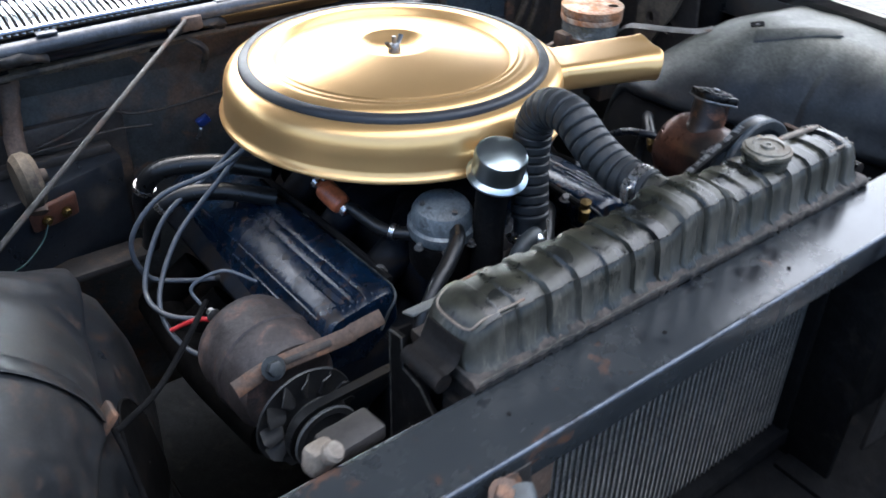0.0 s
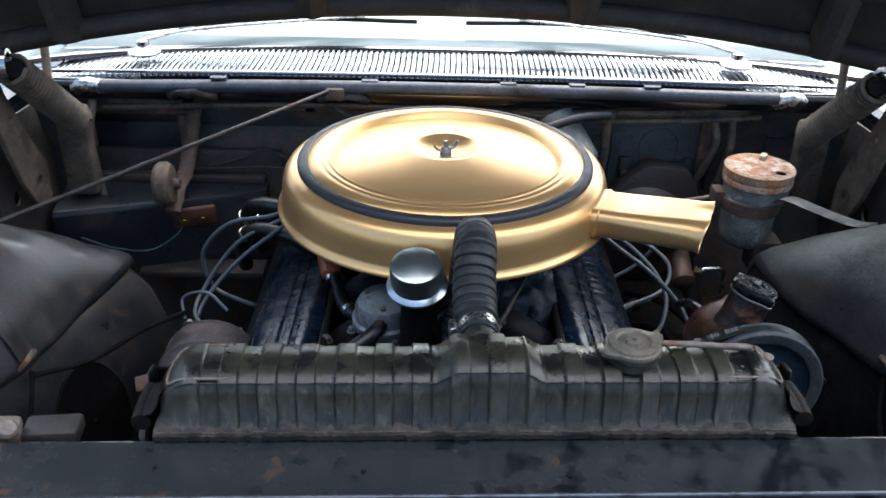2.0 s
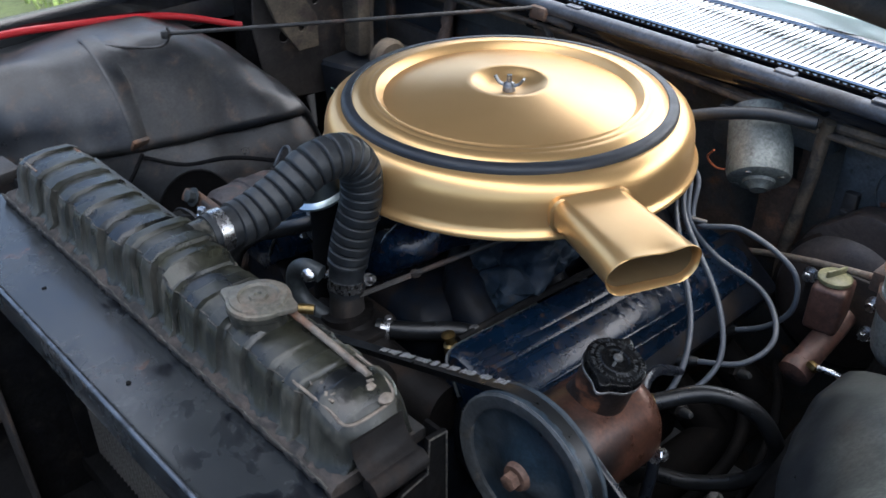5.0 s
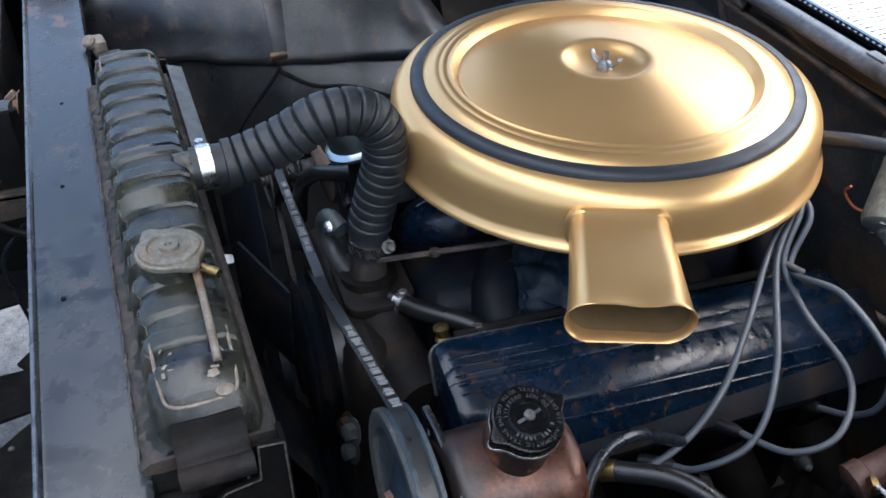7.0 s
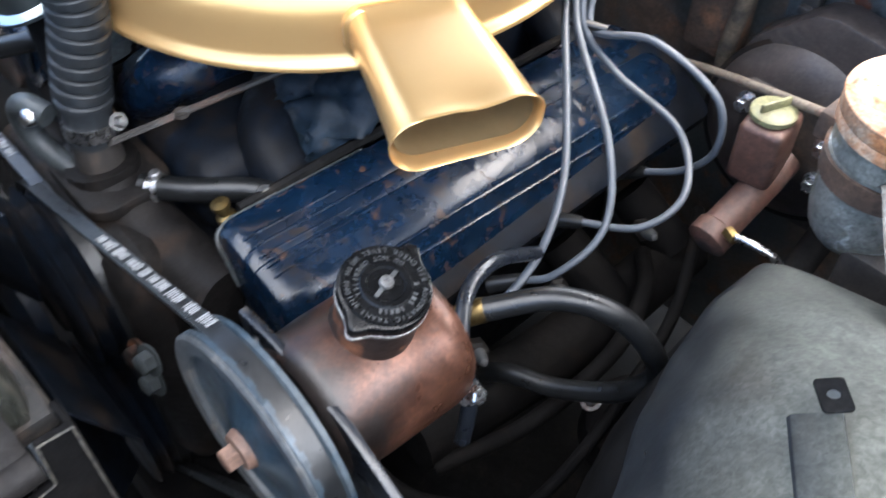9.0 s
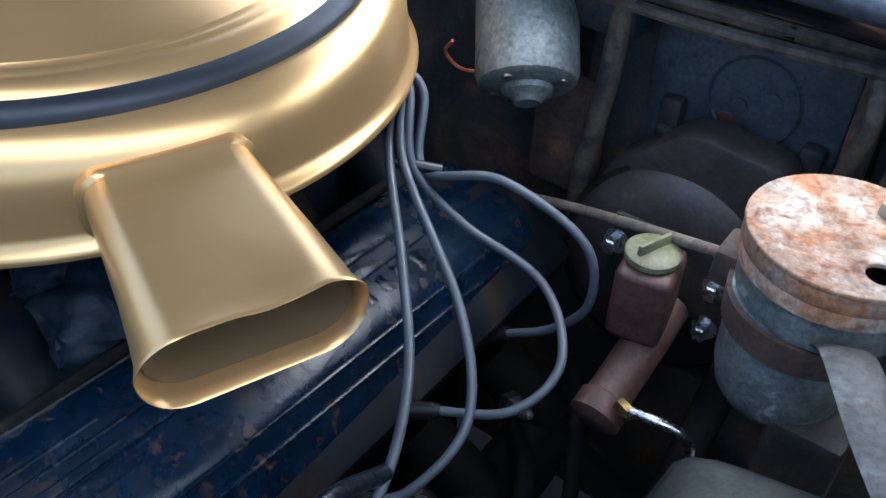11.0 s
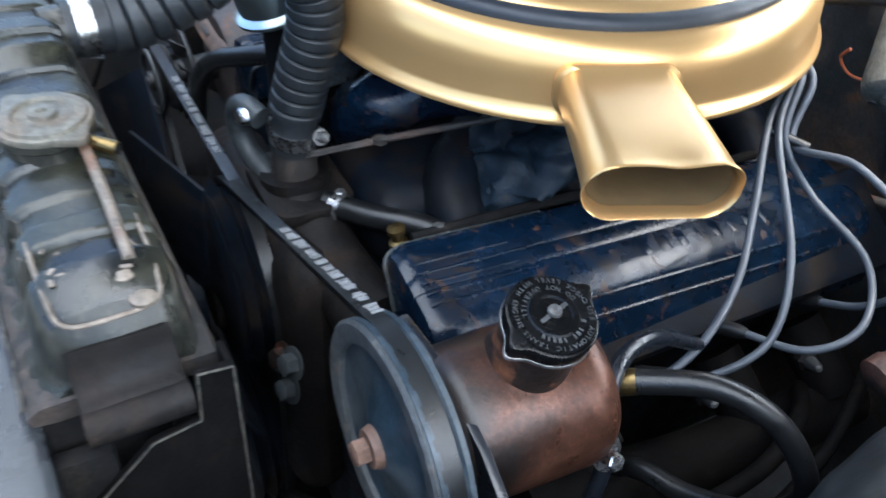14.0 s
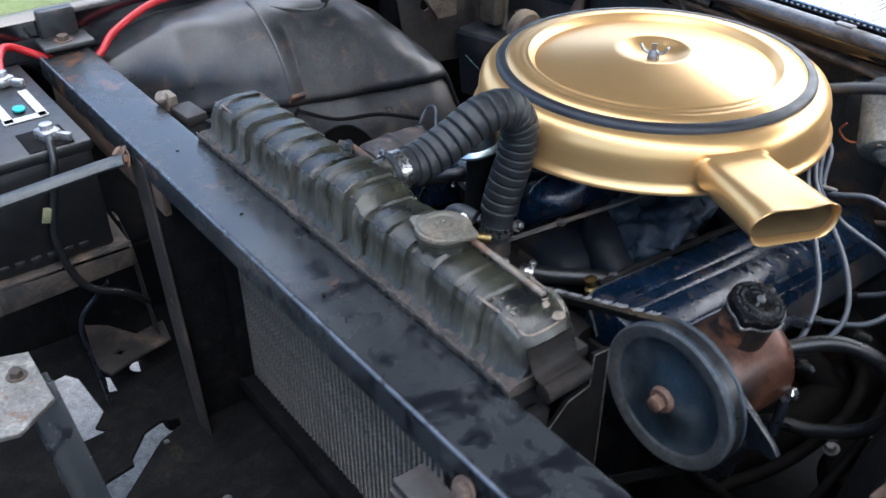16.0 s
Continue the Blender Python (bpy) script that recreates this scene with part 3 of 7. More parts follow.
pane = part("pane", Shape().sheet(glass, 30, 10, 0.005), GLASS, screen)
pane.visible_shadow = False
part("trim", Shape().tube([Vector(glass(u / 20, 0.0)) + Vector((0, -0.006, 0.001)) for u in range(21)], 0.006, 8, 2), CHROME, screen, "chrome lower trim")
solid("dashboard", Shape().box((0, 0.86, 0.93), (1.4, 0.75, 0.10), 0.03), DASH, "pale dashboard top behind the windscreen", "dashboard")

for x, tip in ((-0.50, 0.36), (0.485, -0.36)):
    w = thing("windscreen_wiper", (x, 0.34, 0.985), "silver wiper arm resting at the foot of the windscreen", "wiper", "wipers")
    part("pivot", Shape().lathe([(0.026, 0), (0.026, 0.004), (0.018, 0.010), (0.010, 0.014), (0.010, 0.022), (0, 0.024)], Matrix.Translation((x, 0.335, 0.982)), 24), CHROME, w)
    part("arm", Shape().tube([(x, 0.338, 1.004), (x + tip * 0.25, 0.375, 1.016), (x + tip, 0.425, 1.03)], 0.0045, 8, 6, flat=0.6), SILVER, w)
    part("blade", Shape().tube([(x + tip * 0.12, 0.40, 1.005), (x + tip * 0.7, 0.425, 1.022), (x + tip * 1.25, 0.425, 1.022)], 0.004, 6, 6).tube(
        [(x + tip * 0.2, 0.398, 1.012), (x + tip * 0.6, 0.418, 1.03), (x + tip * 0.95, 0.424, 1.028)], 0.003, 6, 6), RUBBER, w, "black rubber blade")

# open bonnet, leaning forward from its rear hinges
def hood_fn(u, v):
    x = -0.80 + 1.60 * u
    e = (x / 0.76)
    return (x, 0.175 - 0.03 * e ** 4 - 0.48 * v, 1.110 - 0.093 * e * e + 1.25 * v)


hood = thing("bonnet", (0, 0.3, 1.06), "open black bonnet with dirty dark underside", "bonnet")
part("skin", Shape().sheet(hood_fn, 36, 20, 0.004), HOODIN, hood)
s = Shape()
s.tube([Vector(hood_fn(u / 20, 0.0)) + Vector((0, -0.012, 0.004)) for u in range(21)], 0.016, 10, 2)
s.tube([Vector(hood_fn(u / 20, 0.09)) + Vector((0, -0.012, 0)) for u in range(21)], 0.028, 10, 2)
for u in (0.16, 0.38, 0.62, 0.84):
    s.tube([Vector(hood_fn(u, v / 6)) + Vector((0, -0.012, 0)) for v in range(7)], 0.026, 8, 2)
part("inner_frame", s, HOODIN, hood)

# firewall
wall = thing("firewall", (0, 0.31, 0.4), "dirty black steel firewall with rusty panels", "firewall")
wall["kind"] = "structure"
part("panel", Shape().box((0, 0.325, 0.61), (1.40, 0.02, 0.64), 0.003), FIREWALL, wall)
for sgn in (-1, 1):
    part("side_closing", Shape().box((sgn * 0.805, 0.325, 0.56), (0.205, 0.018, 0.54), 0.003), GRIME, wall, "grimy closing panel beside the firewall")
part("top_channel", Shape().box((0, 0.295, 0.9345), (1.28, 0.04, 0.009), 0.003).box((0, 0.31, 0.90), (1.28, 0.014, 0.06), 0.004), FIREWALL, wall)
part("side_panel", Shape().box((-0.520, 0.309, 0.845), (0.150, 0.012, 0.092), 0.004), HEATER, wall, "black pressed panel with rusty edges")
for c, d in (((-0.520, 0.896), (0.178, 0.010)), ((-0.520, 0.793), (0.178, 0.022)), ((-0.600, 0.845), (0.022, 0.092)), ((-0.440, 0.845), (0.012, 0.092))):
    part("rusty_edge", Shape().box((c[0], 0.302, c[1]), (d[0], 0.014, d[1]), 0.004), RUSTY, wall, "rusty flange")
part("conduit", uneven(Shape().tube([(-0.411, 0.287, 0.926), (-0.416, 0.280, 0.89), (-0.424, 0.276, 0.845), (-0.430, 0.255, 0.812), (-0.434, 0.205, 0.792), (-0.436, 0.172, 0.770)], 0.0125, 14, 8, flat=0.5, up=(0, -1, 0)), 0.003, 60), RUSTY, wall, "rusty flaking duct strap")
for x in (-0.408, -0.165):
    part("grommet", uneven(Shape().tube([(x - 0.036, 0.256, 0.938), (x - 0.018, 0.248, 0.9455), (x + 0.004, 0.246, 0.947), (x + 0.024, 0.249, 0.9445), (x + 0.040, 0.256, 0.938)], 0.008, 12, 6), 0.003, 70), DARKRUST, wall, "rusty lump where the harness passes the seal")
part("toe_ledge", Shape().box((-0.405, 0.205, 0.648), (0.21, 0.05, 0.014), 0.004), DARKRUST, wall, "worn ledge low on the firewall")
part("cover_panel", Shape().box((0.358, 0.304, 0.842), (0.150, 0.012, 0.150), 0.004), PANELGREY, wall, "blue-grey access panel with rust specks")
part("rust_strip", Shape().box((0.443, 0.300, 0.855), (0.020, 0.012, 0.115), 0.003), RUSTY, wall, "rusty upright edge")
part("rust_strip", Shape().box((0.24, 0.300, 0.86), (0.016, 0.01, 0.16), 0.003), RUSTY, wall)
part("brown_panel", Shape().box((0.503, 0.309, 0.845), (0.096, 0.012, 0.16), 0.004), DARKRUST, wall, "brown-black panel")
part("emboss", Shape().ringlathe([(0.0325, 0), (0.034, 0.0018), (0.0355, 0)], facing((0.366, 0.2978, 0.849), (0, -1, 0)), 40), PANELGREY, wall)
part("emboss_stamp", Shape().lathe([(0.009, 0), (0.009, 0.0012), (0, 0.0012)], facing((0.378, 0.2979, 0.851), (0, -1, 0)), 16).lathe([(0.006, 0), (0.006, 0.0012), (0, 0.0012)], facing((0.356, 0.2979, 0.842), (0, -1, 0)), 14), PANELGREY, wall)
part("rust_patch", uneven(Shape().lathe([(0.010, 0.0), (0.008, 0.0012), (0, 0.0014)], facing((0.349, 0.2985, 0.828), (0, -1, 0)) @ Matrix.Diagonal((1.0, 0.6, 1, 1)), 18), 0.0012, 160), ORANGERUST, wall, "flaking red rust spot")
for x, z in ((0.309, 0.818), (0.418, 0.818)):
    part("panel_clip", Shape().box((x, 0.292, z), (0.018, 0.014, 0.034), 0.004).box((x, 0.284, z - 0.010), (0.014, 0.010, 0.010), 0.003), HEATER, wall, "black spring clip")
for x, z in ((0.296, 0.905), (0.33, 0.897), (0.40, 0.905), (0.29, 0.775), (0.425, 0.772)):
    part("panel_screw", bolt_head(Shape(), (x, 0.298, z), (0, -1, 0), 0.0038, 0.003), FIREWALL, wall)
part("vacuum_line", Shape().tube([(-0.40, 0.285, 0.805), (-0.368, 0.284, 0.812), (-0.335, 0.284, 0.823), (-0.302, 0.283, 0.837), (-0.264, 0.284, 0.822), (-0.207, 0.284, 0.818), (-0.12, 0.286, 0.822)], 0.0022, 8, 6), RODSTEEL, wall, "thin grey line clipped to the firewall")
part("vacuum_line", Shape().tube([(-0.42, 0.282, 0.80), (-0.36, 0.280, 0.803), (-0.30, 0.281, 0.806), (-0.24, 0.283, 0.798)], 0.0018, 8, 6), RODSTEEL, wall)
heater = thing("heater_box", (-0.45, 0.28, 0.70), "black heater housing on the firewall", "heater box")
part("housing", Shape().loft([[(x, y, z + dz) for x, y in ((-0.640, 0.29), (-0.622, 0.152 + dy), (-0.442, 0.204 + dy), (-0.300, 0.254 + dy), (-0.300, 0.29))] for z, dz, dy in ((0.640, 0, 0.012), (0.766, 0, 0), (0.774, 0, 0.003), (0.776, 0.0005, 0.010))]), HEATER, heater, "", 25)
part("rear_step", Shape().box((-0.455, 0.283, 0.783), (0.30, 0.020, 0.016), 0.004), DARKRUST, heater, "brown-black step behind the housing")
part("flange", Shape().box((-0.44, 0.300, 0.735), (0.33, 0.014, 0.19), 0.004), DARKRUST, heater, "brown rusty mounting flange")
horn = thing("blower_valve", (-0.435, 0.19, 0.83), "grey disc-shaped vacuum can on the heater", "vacuum can")
part("disc", Shape().lathe([(0, -0.013), (0.030, -0.013), (0.036, -0.006), (0.036, 0.006), (0.030, 0.013), (0.010, 0.015), (0.008, 0.024), (0, 0.024)], facing((-0.440, 0.165, 0.823), (1, 0.05, 0.04)), 28), HINGE, horn)
part("stem", Shape().tube([(-0.437, 0.165, 0.80), (-0.437, 0.20, 0.78), (-0.437, 0.22, 0.77)], 0.008, 8), HINGE, horn)
res = thing("resistor_plate", (-0.41, 0.205, 0.74), "orange-rust resistor plate with terminals", "resistor")
part("base", uneven(Shape().box((-0.412, 0.2075, 0.745), (0.070, 0.008, 0.034), 0.004, RZ(19), 3), 0.003, 90), ORANGERUST, res)
for x in (-0.425, -0.397):
    part("terminal", bolt_head(Shape(), (x, 0.1985 + (x + 0.41) * 0.34, 0.744), (0.33, -0.94, 0), 0.005), BRASS, res)
part("wire", Shape().tube([(-0.425, 0.190, 0.742), (-0.44, 0.180, 0.722), (-0.479, 0.160, 0.706), (-0.53, 0.145, 0.718), (-0.577, 0.14, 0.738)], 0.0013, 6), DULLGREEN, res)

# wiring harness along the firewall
loom = thing("wiring_harness", (0, 0.275, 0.90), "dusty brown wiring harness along the firewall", "wiring")
part("main_loom", Shape().tube([(-0.55, 0.285, 0.918), (-0.3, 0.275, 0.916), (-0.1, 0.28, 0.922), (0.1, 0.275, 0.915), (0.25, 0.27, 0.918), (0.5, 0.28, 0.921)], 0.008, 8, 8), HARNESS, loom)
part("second_loom", Shape().tube([(-0.56, 0.272, 0.91), (-0.2, 0.262, 0.925), (0.05, 0.265, 0.92), (0.3, 0.262, 0.908), (0.52, 0.272, 0.915)], 0.005, 8, 8), HARNESS, loom)
part("branch", Shape().tube([(-0.18, 0.262, 0.925), (-0.155, 0.255, 0.905), (-0.15, 0.29, 0.86)], 0.005, 8, 8), HARNESS, loom)
for x, z in ((-0.42, 0.9165), (-0.22, 0.9175), (-0.02, 0.920), (0.17, 0.916), (0.38, 0.9195)):
    part("tape_band", Shape().ringlathe([(0.0082, -0.008), (0.0092, -0.007), (0.0092, 0.007), (0.0082, 0.008)], facing((x, 0.2765, z), (1, 0, 0)), 14), GRIME, loom, "black tape binding")
for pts, rad_ in (([(0.272, 0.262, 0.925), (0.267, 0.265, 0.893), (0.266, 0.262, 0.847), (0.258, 0.265, 0.789), (0.252, 0.268, 0.745), (0.248, 0.28, 0.68)], 0.0085), ([(0.445, 0.272, 0.915), (0.45, 0.262, 0.87), (0.435, 0.28, 0.80)], 0.006),
                  ([(0.475, 0.272, 0.915), (0.475, 0.262, 0.86), (0.465, 0.28, 0.78)], 0.006), ([(-0.565, 0.25, 0.93), (-0.57, 0.23, 0.87), (-0.56, 0.22, 0.75), (-0.54, 0.2, 0.62)], 0.006)):
    solid("hanging_cable", Shape().tube(pts, rad_, 10, 8), HARNESS, "dusty taped cable hanging down the firewall", "cable", "hanging cables")

plugc = thing("wire_connector", (-0.165, 0.285, 0.76), "small blue plastic wire connector on the firewall", "connector")
part("plug", Shape().box((-0.164, 0.280, 0.786), (0.020, 0.012, 0.012), 0.002, RY(-25)), BLUEPLASTIC, plugc)
part("tail", Shape().tube([(-0.168, 0.280, 0.780), (-0.171, 0.278, 0.768), (-0.172, 0.290, 0.755)], 0.003, 8, 4), SILVER, plugc, "bare metal terminal")

# wheelhouses
def table(y, rows):
    for (y0, v0), (y1, v1) in zip(rows, rows[1:]):
        if y <= y1:
            f = max(0.0, (y - y0) / (y1 - y0))
            f = f * f * (3 - 2 * f) * 0.4 + f * 0.6
            return v0 + (v1 - v0) * f
    return rows[-1][1]


CREST = [(-0.64, 0.50), (-0.60, 0.70), (-0.56, 0.80), (-0.50, 0.866), (-0.40, 0.899), (-0.25, 0.911), (-0.15, 0.908), (-0.08, 0.880), (-0.04, 0.853), (0.0, 0.812), (0.035, 0.75), (0.06, 0.66), (0.08, 0.52)]
EDGE_L = [(-0.64, 0.66), (-0.5, 0.60), (-0.4, 0.556), (-0.32, 0.522), (-0.255, 0.492), (-0.14, 0.474), (-0.03, 0.448), (0.03, 0.452), (0.08, 0.48)]
EDGE_R = [(-0.64, 0.67), (-0.5, 0.62), (-0.4, 0.575), (-0.3, 0.545), (-0.2, 0.508), (-0.135, 0.480), (-0.09, 0.467), (-0.04, 0.458), (0.03, 0.460), (0.08, 0.48)]


def wing_profile(sgn, y):
    """From the wing's flange over the crown to the rolled inner edge, then down the inner wall."""
    top = table(y - (0.022 if sgn > 0 else 0), CREST) + (0.010 if sgn > 0 else 0)
    edge = table(y, EDGE_L if sgn < 0 else EDGE_R)
    rim = min(0.786 if sgn < 0 else 0.800, top - 0.012 - 0.5 * max(0.0, y + 0.03))
    crown = 0.63
    pts = [(0.74, top - 0.006), (0.70, top - 0.002), (0.66, top), (crown, top)]
    for k in range(1, 15):
        u = k / 14
        pts.append((crown + (edge - crown) * u, rim + 0.004 + (top - rim - 0.004) * (1 - u * u) ** 0.72))
    back = 0.010 * max(0.0, min(1.0, (0.04 - y) / 0.1))
    pts += [(edge - 0.004, rim - 0.002), (edge - 0.004, rim - 0.008), (edge, rim - 0.014), (edge + back, rim - 0.016)]
    lean = (0.060 if sgn < 0 else 0.046) * max(0.0, min(1.0, (y + 0.36) / 0.2))
    pts += [(edge + back - 0.004 - lean * 0.40, rim - 0.05), (edge + back - 0.004 - lean * 0.8, rim - 0.12), (edge + back - 0.004 - lean, rim - 0.20), (edge + back - lean, 0.40)]
    return pts


def wheelhouse(sgn):
    count = len(wing_profile(sgn, 0.0)) - 1

    def fn(u, v):
        y = -0.64 + 0.72 * v
        x, z = wing_profile(sgn, y)[min(count, int(round(u * count)))]
        return (sgn * x, y, z + 0.0015 * math.sin(x * 70 + y * 31) * math.sin(y * 44))
    return fn, count


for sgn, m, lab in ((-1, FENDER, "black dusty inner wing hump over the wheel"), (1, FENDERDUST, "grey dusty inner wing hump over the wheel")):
    wh = thing("inner_wing", (sgn * 0.6, -0.2, 0.45), lab, "inner wing")
    fn, count = wheelhouse(sgn)
    if sgn < 0:
        part("dome", Shape().sheet(fn, count, 79, 0.003), m, wh, "", 75)
    else:
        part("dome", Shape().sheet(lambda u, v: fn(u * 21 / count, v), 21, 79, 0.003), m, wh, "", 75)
        # the black here holds the wall's grime and its shade together
        part("inner_wall", Shape().sheet(lambda u, v: fn((21 + u * (count - 21)) / count, v), count - 21, 79, 0.003), GRIME, wh, "grimy wall below the rolled edge, its shade painted in as black", 75)
    part("side_apron", Shape().box((sgn * 0.565, -0.2, 0.50), (0.012, 0.95, 0.16), 0.003), GRIME, wh)
    part("hinge_panel", Shape().box((sgn * 0.70, 0.18, 0.80), (0.02, 0.30, 0.24), 0.004), GRIME, wh)
    prof = wing_profile(sgn, -0.257)
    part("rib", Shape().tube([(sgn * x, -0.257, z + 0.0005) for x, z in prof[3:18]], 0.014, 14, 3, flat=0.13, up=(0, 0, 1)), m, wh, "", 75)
    j = prof[18]
    part("rust_tab", Shape().box((sgn * (j[0] + 0.002), -0.262, j[1] + 0.004), (0.007, 0.026, 0.026), 0.003, RY(-sgn * 40)), RUSTY, wh, "rusty spot-welded tab")
    part("joint_bead", Shape().tube([(sgn * (j[0] - 0.002), -0.262, j[1] - 0.01), (sgn * (j[0] - 0.005), -0.285, 0.745), (sgn * (j[0] - 0.004), -0.33, 0.69), (sgn * (j[0] + 0.01), -0.37, 0.60)], 0.003, 8, 5), GRIME, wh)
    if sgn > 0:
        def on_dome(x, y, up):
            prof = sorted((px, pz) for px, pz in wing_profile(1, y)[:18])
            p0, p1 = [(p, q) for p, q in zip(prof, prof[1:]) if p[0] <= x <= q[0] and q[0] > p[0]][0]
            return (x, y, p0[1] + (p1[1] - p0[1]) * (x - p0[0]) / (p1[0] - p0[0]) + up)

        strip = []
        for k in range(-1, 13):
            cx, cy = 0.5645 + 0.0052 * k, -0.1500 - 0.0078 * k
            strip.append([on_dome(cx + 0.83 * q, cy + 0.55 * q, up) for q, up in ((-0.0112, 0.0040), (-0.0100, 0.0066), (0.0100, 0.0066), (0.0112, 0.0040))])
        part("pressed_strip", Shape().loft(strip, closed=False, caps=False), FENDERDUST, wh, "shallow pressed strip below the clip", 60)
    else:
        # dark sheet on the uncut wall stands for a shaded opening; bent-over lip
        def on_wall(y, z, out):
            prof = wing_profile(-1, y)[21:]
            for (x0, z0), (x1, z1) in zip(prof, prof[1:]):
                if z1 <= z <= z0:
                    return (-(x0 + (x1 - x0) * (z0 - z) / (z0 - z1)) + out, y, z)
            return (-prof[-1][0] + out, y, z)

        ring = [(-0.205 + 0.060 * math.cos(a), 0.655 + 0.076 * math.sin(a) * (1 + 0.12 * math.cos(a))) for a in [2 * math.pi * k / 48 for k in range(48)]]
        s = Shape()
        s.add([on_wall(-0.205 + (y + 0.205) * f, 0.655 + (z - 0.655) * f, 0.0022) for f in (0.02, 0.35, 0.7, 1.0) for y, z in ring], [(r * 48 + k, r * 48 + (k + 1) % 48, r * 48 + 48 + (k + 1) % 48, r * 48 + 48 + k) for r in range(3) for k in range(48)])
        part("access_hole", s, SHADEBLACK, wh, "dark sheet painted as the shade of an opening in the inner wing")
        part("access_lip", Shape().tube([on_wall(y, z, 0.002) for y, z in ring[2:30:3]], 0.0019, 8, 4, flat=0.6), GRIME, wh, "bent lip over the opening")

# ---------------------------------------------------------------- radiator and its support
TILT = RZ(2.0)


def radm(x, y, z):
    """Places along the radiator, which stands a little askew; x from its middle."""
    p = TILT @ Vector((x, y, 0))
    return Vector((0.03 + p.x, -0.49 + p.y, z))


RADM = Matrix.Translation((0.03, -0.49, 0)) @ TILT

support = thing("radiator_support", (0, -0.54, 0.86), "black painted steel crossmember with worn patches and rust", "crossmember")
s = Shape()
prof = [(-0.0785, 0.856), (-0.0785, 0.8795), (-0.0775, 0.8835), (-0.0752, 0.8852), (-0.0730, 0.8845), (-0.0712, 0.8822), (-0.0685, 0.8818), (-0.010, 0.8858), (-0.004, 0.884), (-0.002, 0.876), (-0.002, 0.862), (-0.006, 0.862), (-0.006, 0.874), (-0.012, 0.880), (-0.066, 0.879), (-0.0765, 0.876), (-0.0765, 0.858)]
s.loft([[RADM @ Vector((x, y - 0.004, z)) for y, z in prof] for x in np.linspace(-0.68, 0.70, 24)])
part("crossbar", s, BARPAINT, support)
# pale blue-grey strip paints the highlight along the crossbar's bead
part("front_bead", Shape().tube([RADM @ Vector((x, -0.0794, 0.8842)) for x in np.linspace(-0.68, 0.70, 24)], 0.0022, 10, 2), BARBEAD, support, "front bead of the crossbar with its highlight painted on")
# flat black discs on the uncut bar paint the shade of small holes
for x in (-0.248, -0.070, 0.107):
    part("drilled_hole", Shape().lathe([(0, 0), (0.0022, 0), (0.0022, 0.0005), (0, 0.0005)], Matrix.Translation((x, -0.542, 0.8836)), 12), GRIME, support)
part("under_rail", Shape().box(radm(-0.46, -0.074, 0.838), (0.40, 0.010, 0.050), 0.003, TILT), RUSTY, support, "rusty flange below the crossbar")
part("side_post", plate([(0, 0), (0.05, 0), (0.085, -0.30), (0.095, -0.44), (0.06, -0.44), (0.03, -0.28)], [circle(0.05, -0.2, 0.006)], 0.004, Matrix.Translation((-0.31, -0.58, 0.872)) @ RX(90)), DARKRUST, support, "rusty steel side post")
for x, y in ((-0.262, -0.53), (0.328, -0.51)):
    part("side_wall", Shape().box((x, y, 0.66), (0.012, 0.10, 0.42), 0.003), GRIME, support)
part("side_filler", Shape().box((0.515, -0.505, 0.66), (0.37, 0.010, 0.42), 0.003).box((0.50, -0.66, 0.455), (0.42, 0.32, 0.010), 0.003), GRIME, support)
part("corner_plate", Shape().box((-0.665, -0.55, 0.895), (0.055, 0.075, 0.008), 0.003).box((-0.69, -0.55, 0.915), (0.02, 0.055, 0.05), 0.004), FENDER, support)
part("bolt", bolt_head(Shape(), (-0.66, -0.553, 0.899), Z, 0.009, 0.008), RUSTY, support)
part("bolt", bolt_head(Shape(), (-0.288, -0.592, 0.872), (0, -1, 0.2), 0.0075), RUSTY, support)
part("bolt", bolt_head(Shape(), (0.363, -0.570, 0.870), (0, -1, 0.3), 0.0085), RUSTY, support)
bump = thing("rubber_buffer", (-0.385, -0.5, 0.887), "rusty bolt-on bonnet buffer block", "buffer")
part("post", Shape().box((-0.392, -0.497, 0.884), (0.024, 0.017, 0.024), 0.005, RZ(12) @ RY(8)).lathe([(0, 0), (0.008, 0), (0.009, 0.008), (0.007, 0.011), (0, 0.011)], facing((-0.388, -0.504, 0.889), (0.35, -0.5, 0.8)), 14), TANBONE, bump)
part("block", Shape().box((-0.358, -0.484, 0.874), (0.050, 0.030, 0.016), 0.004, RZ(6)), DARKRUST, bump)

rad = thing("radiator", (0.03, -0.46, 0.46), "dusty black brass radiator with ribbed top tank", "radiator")


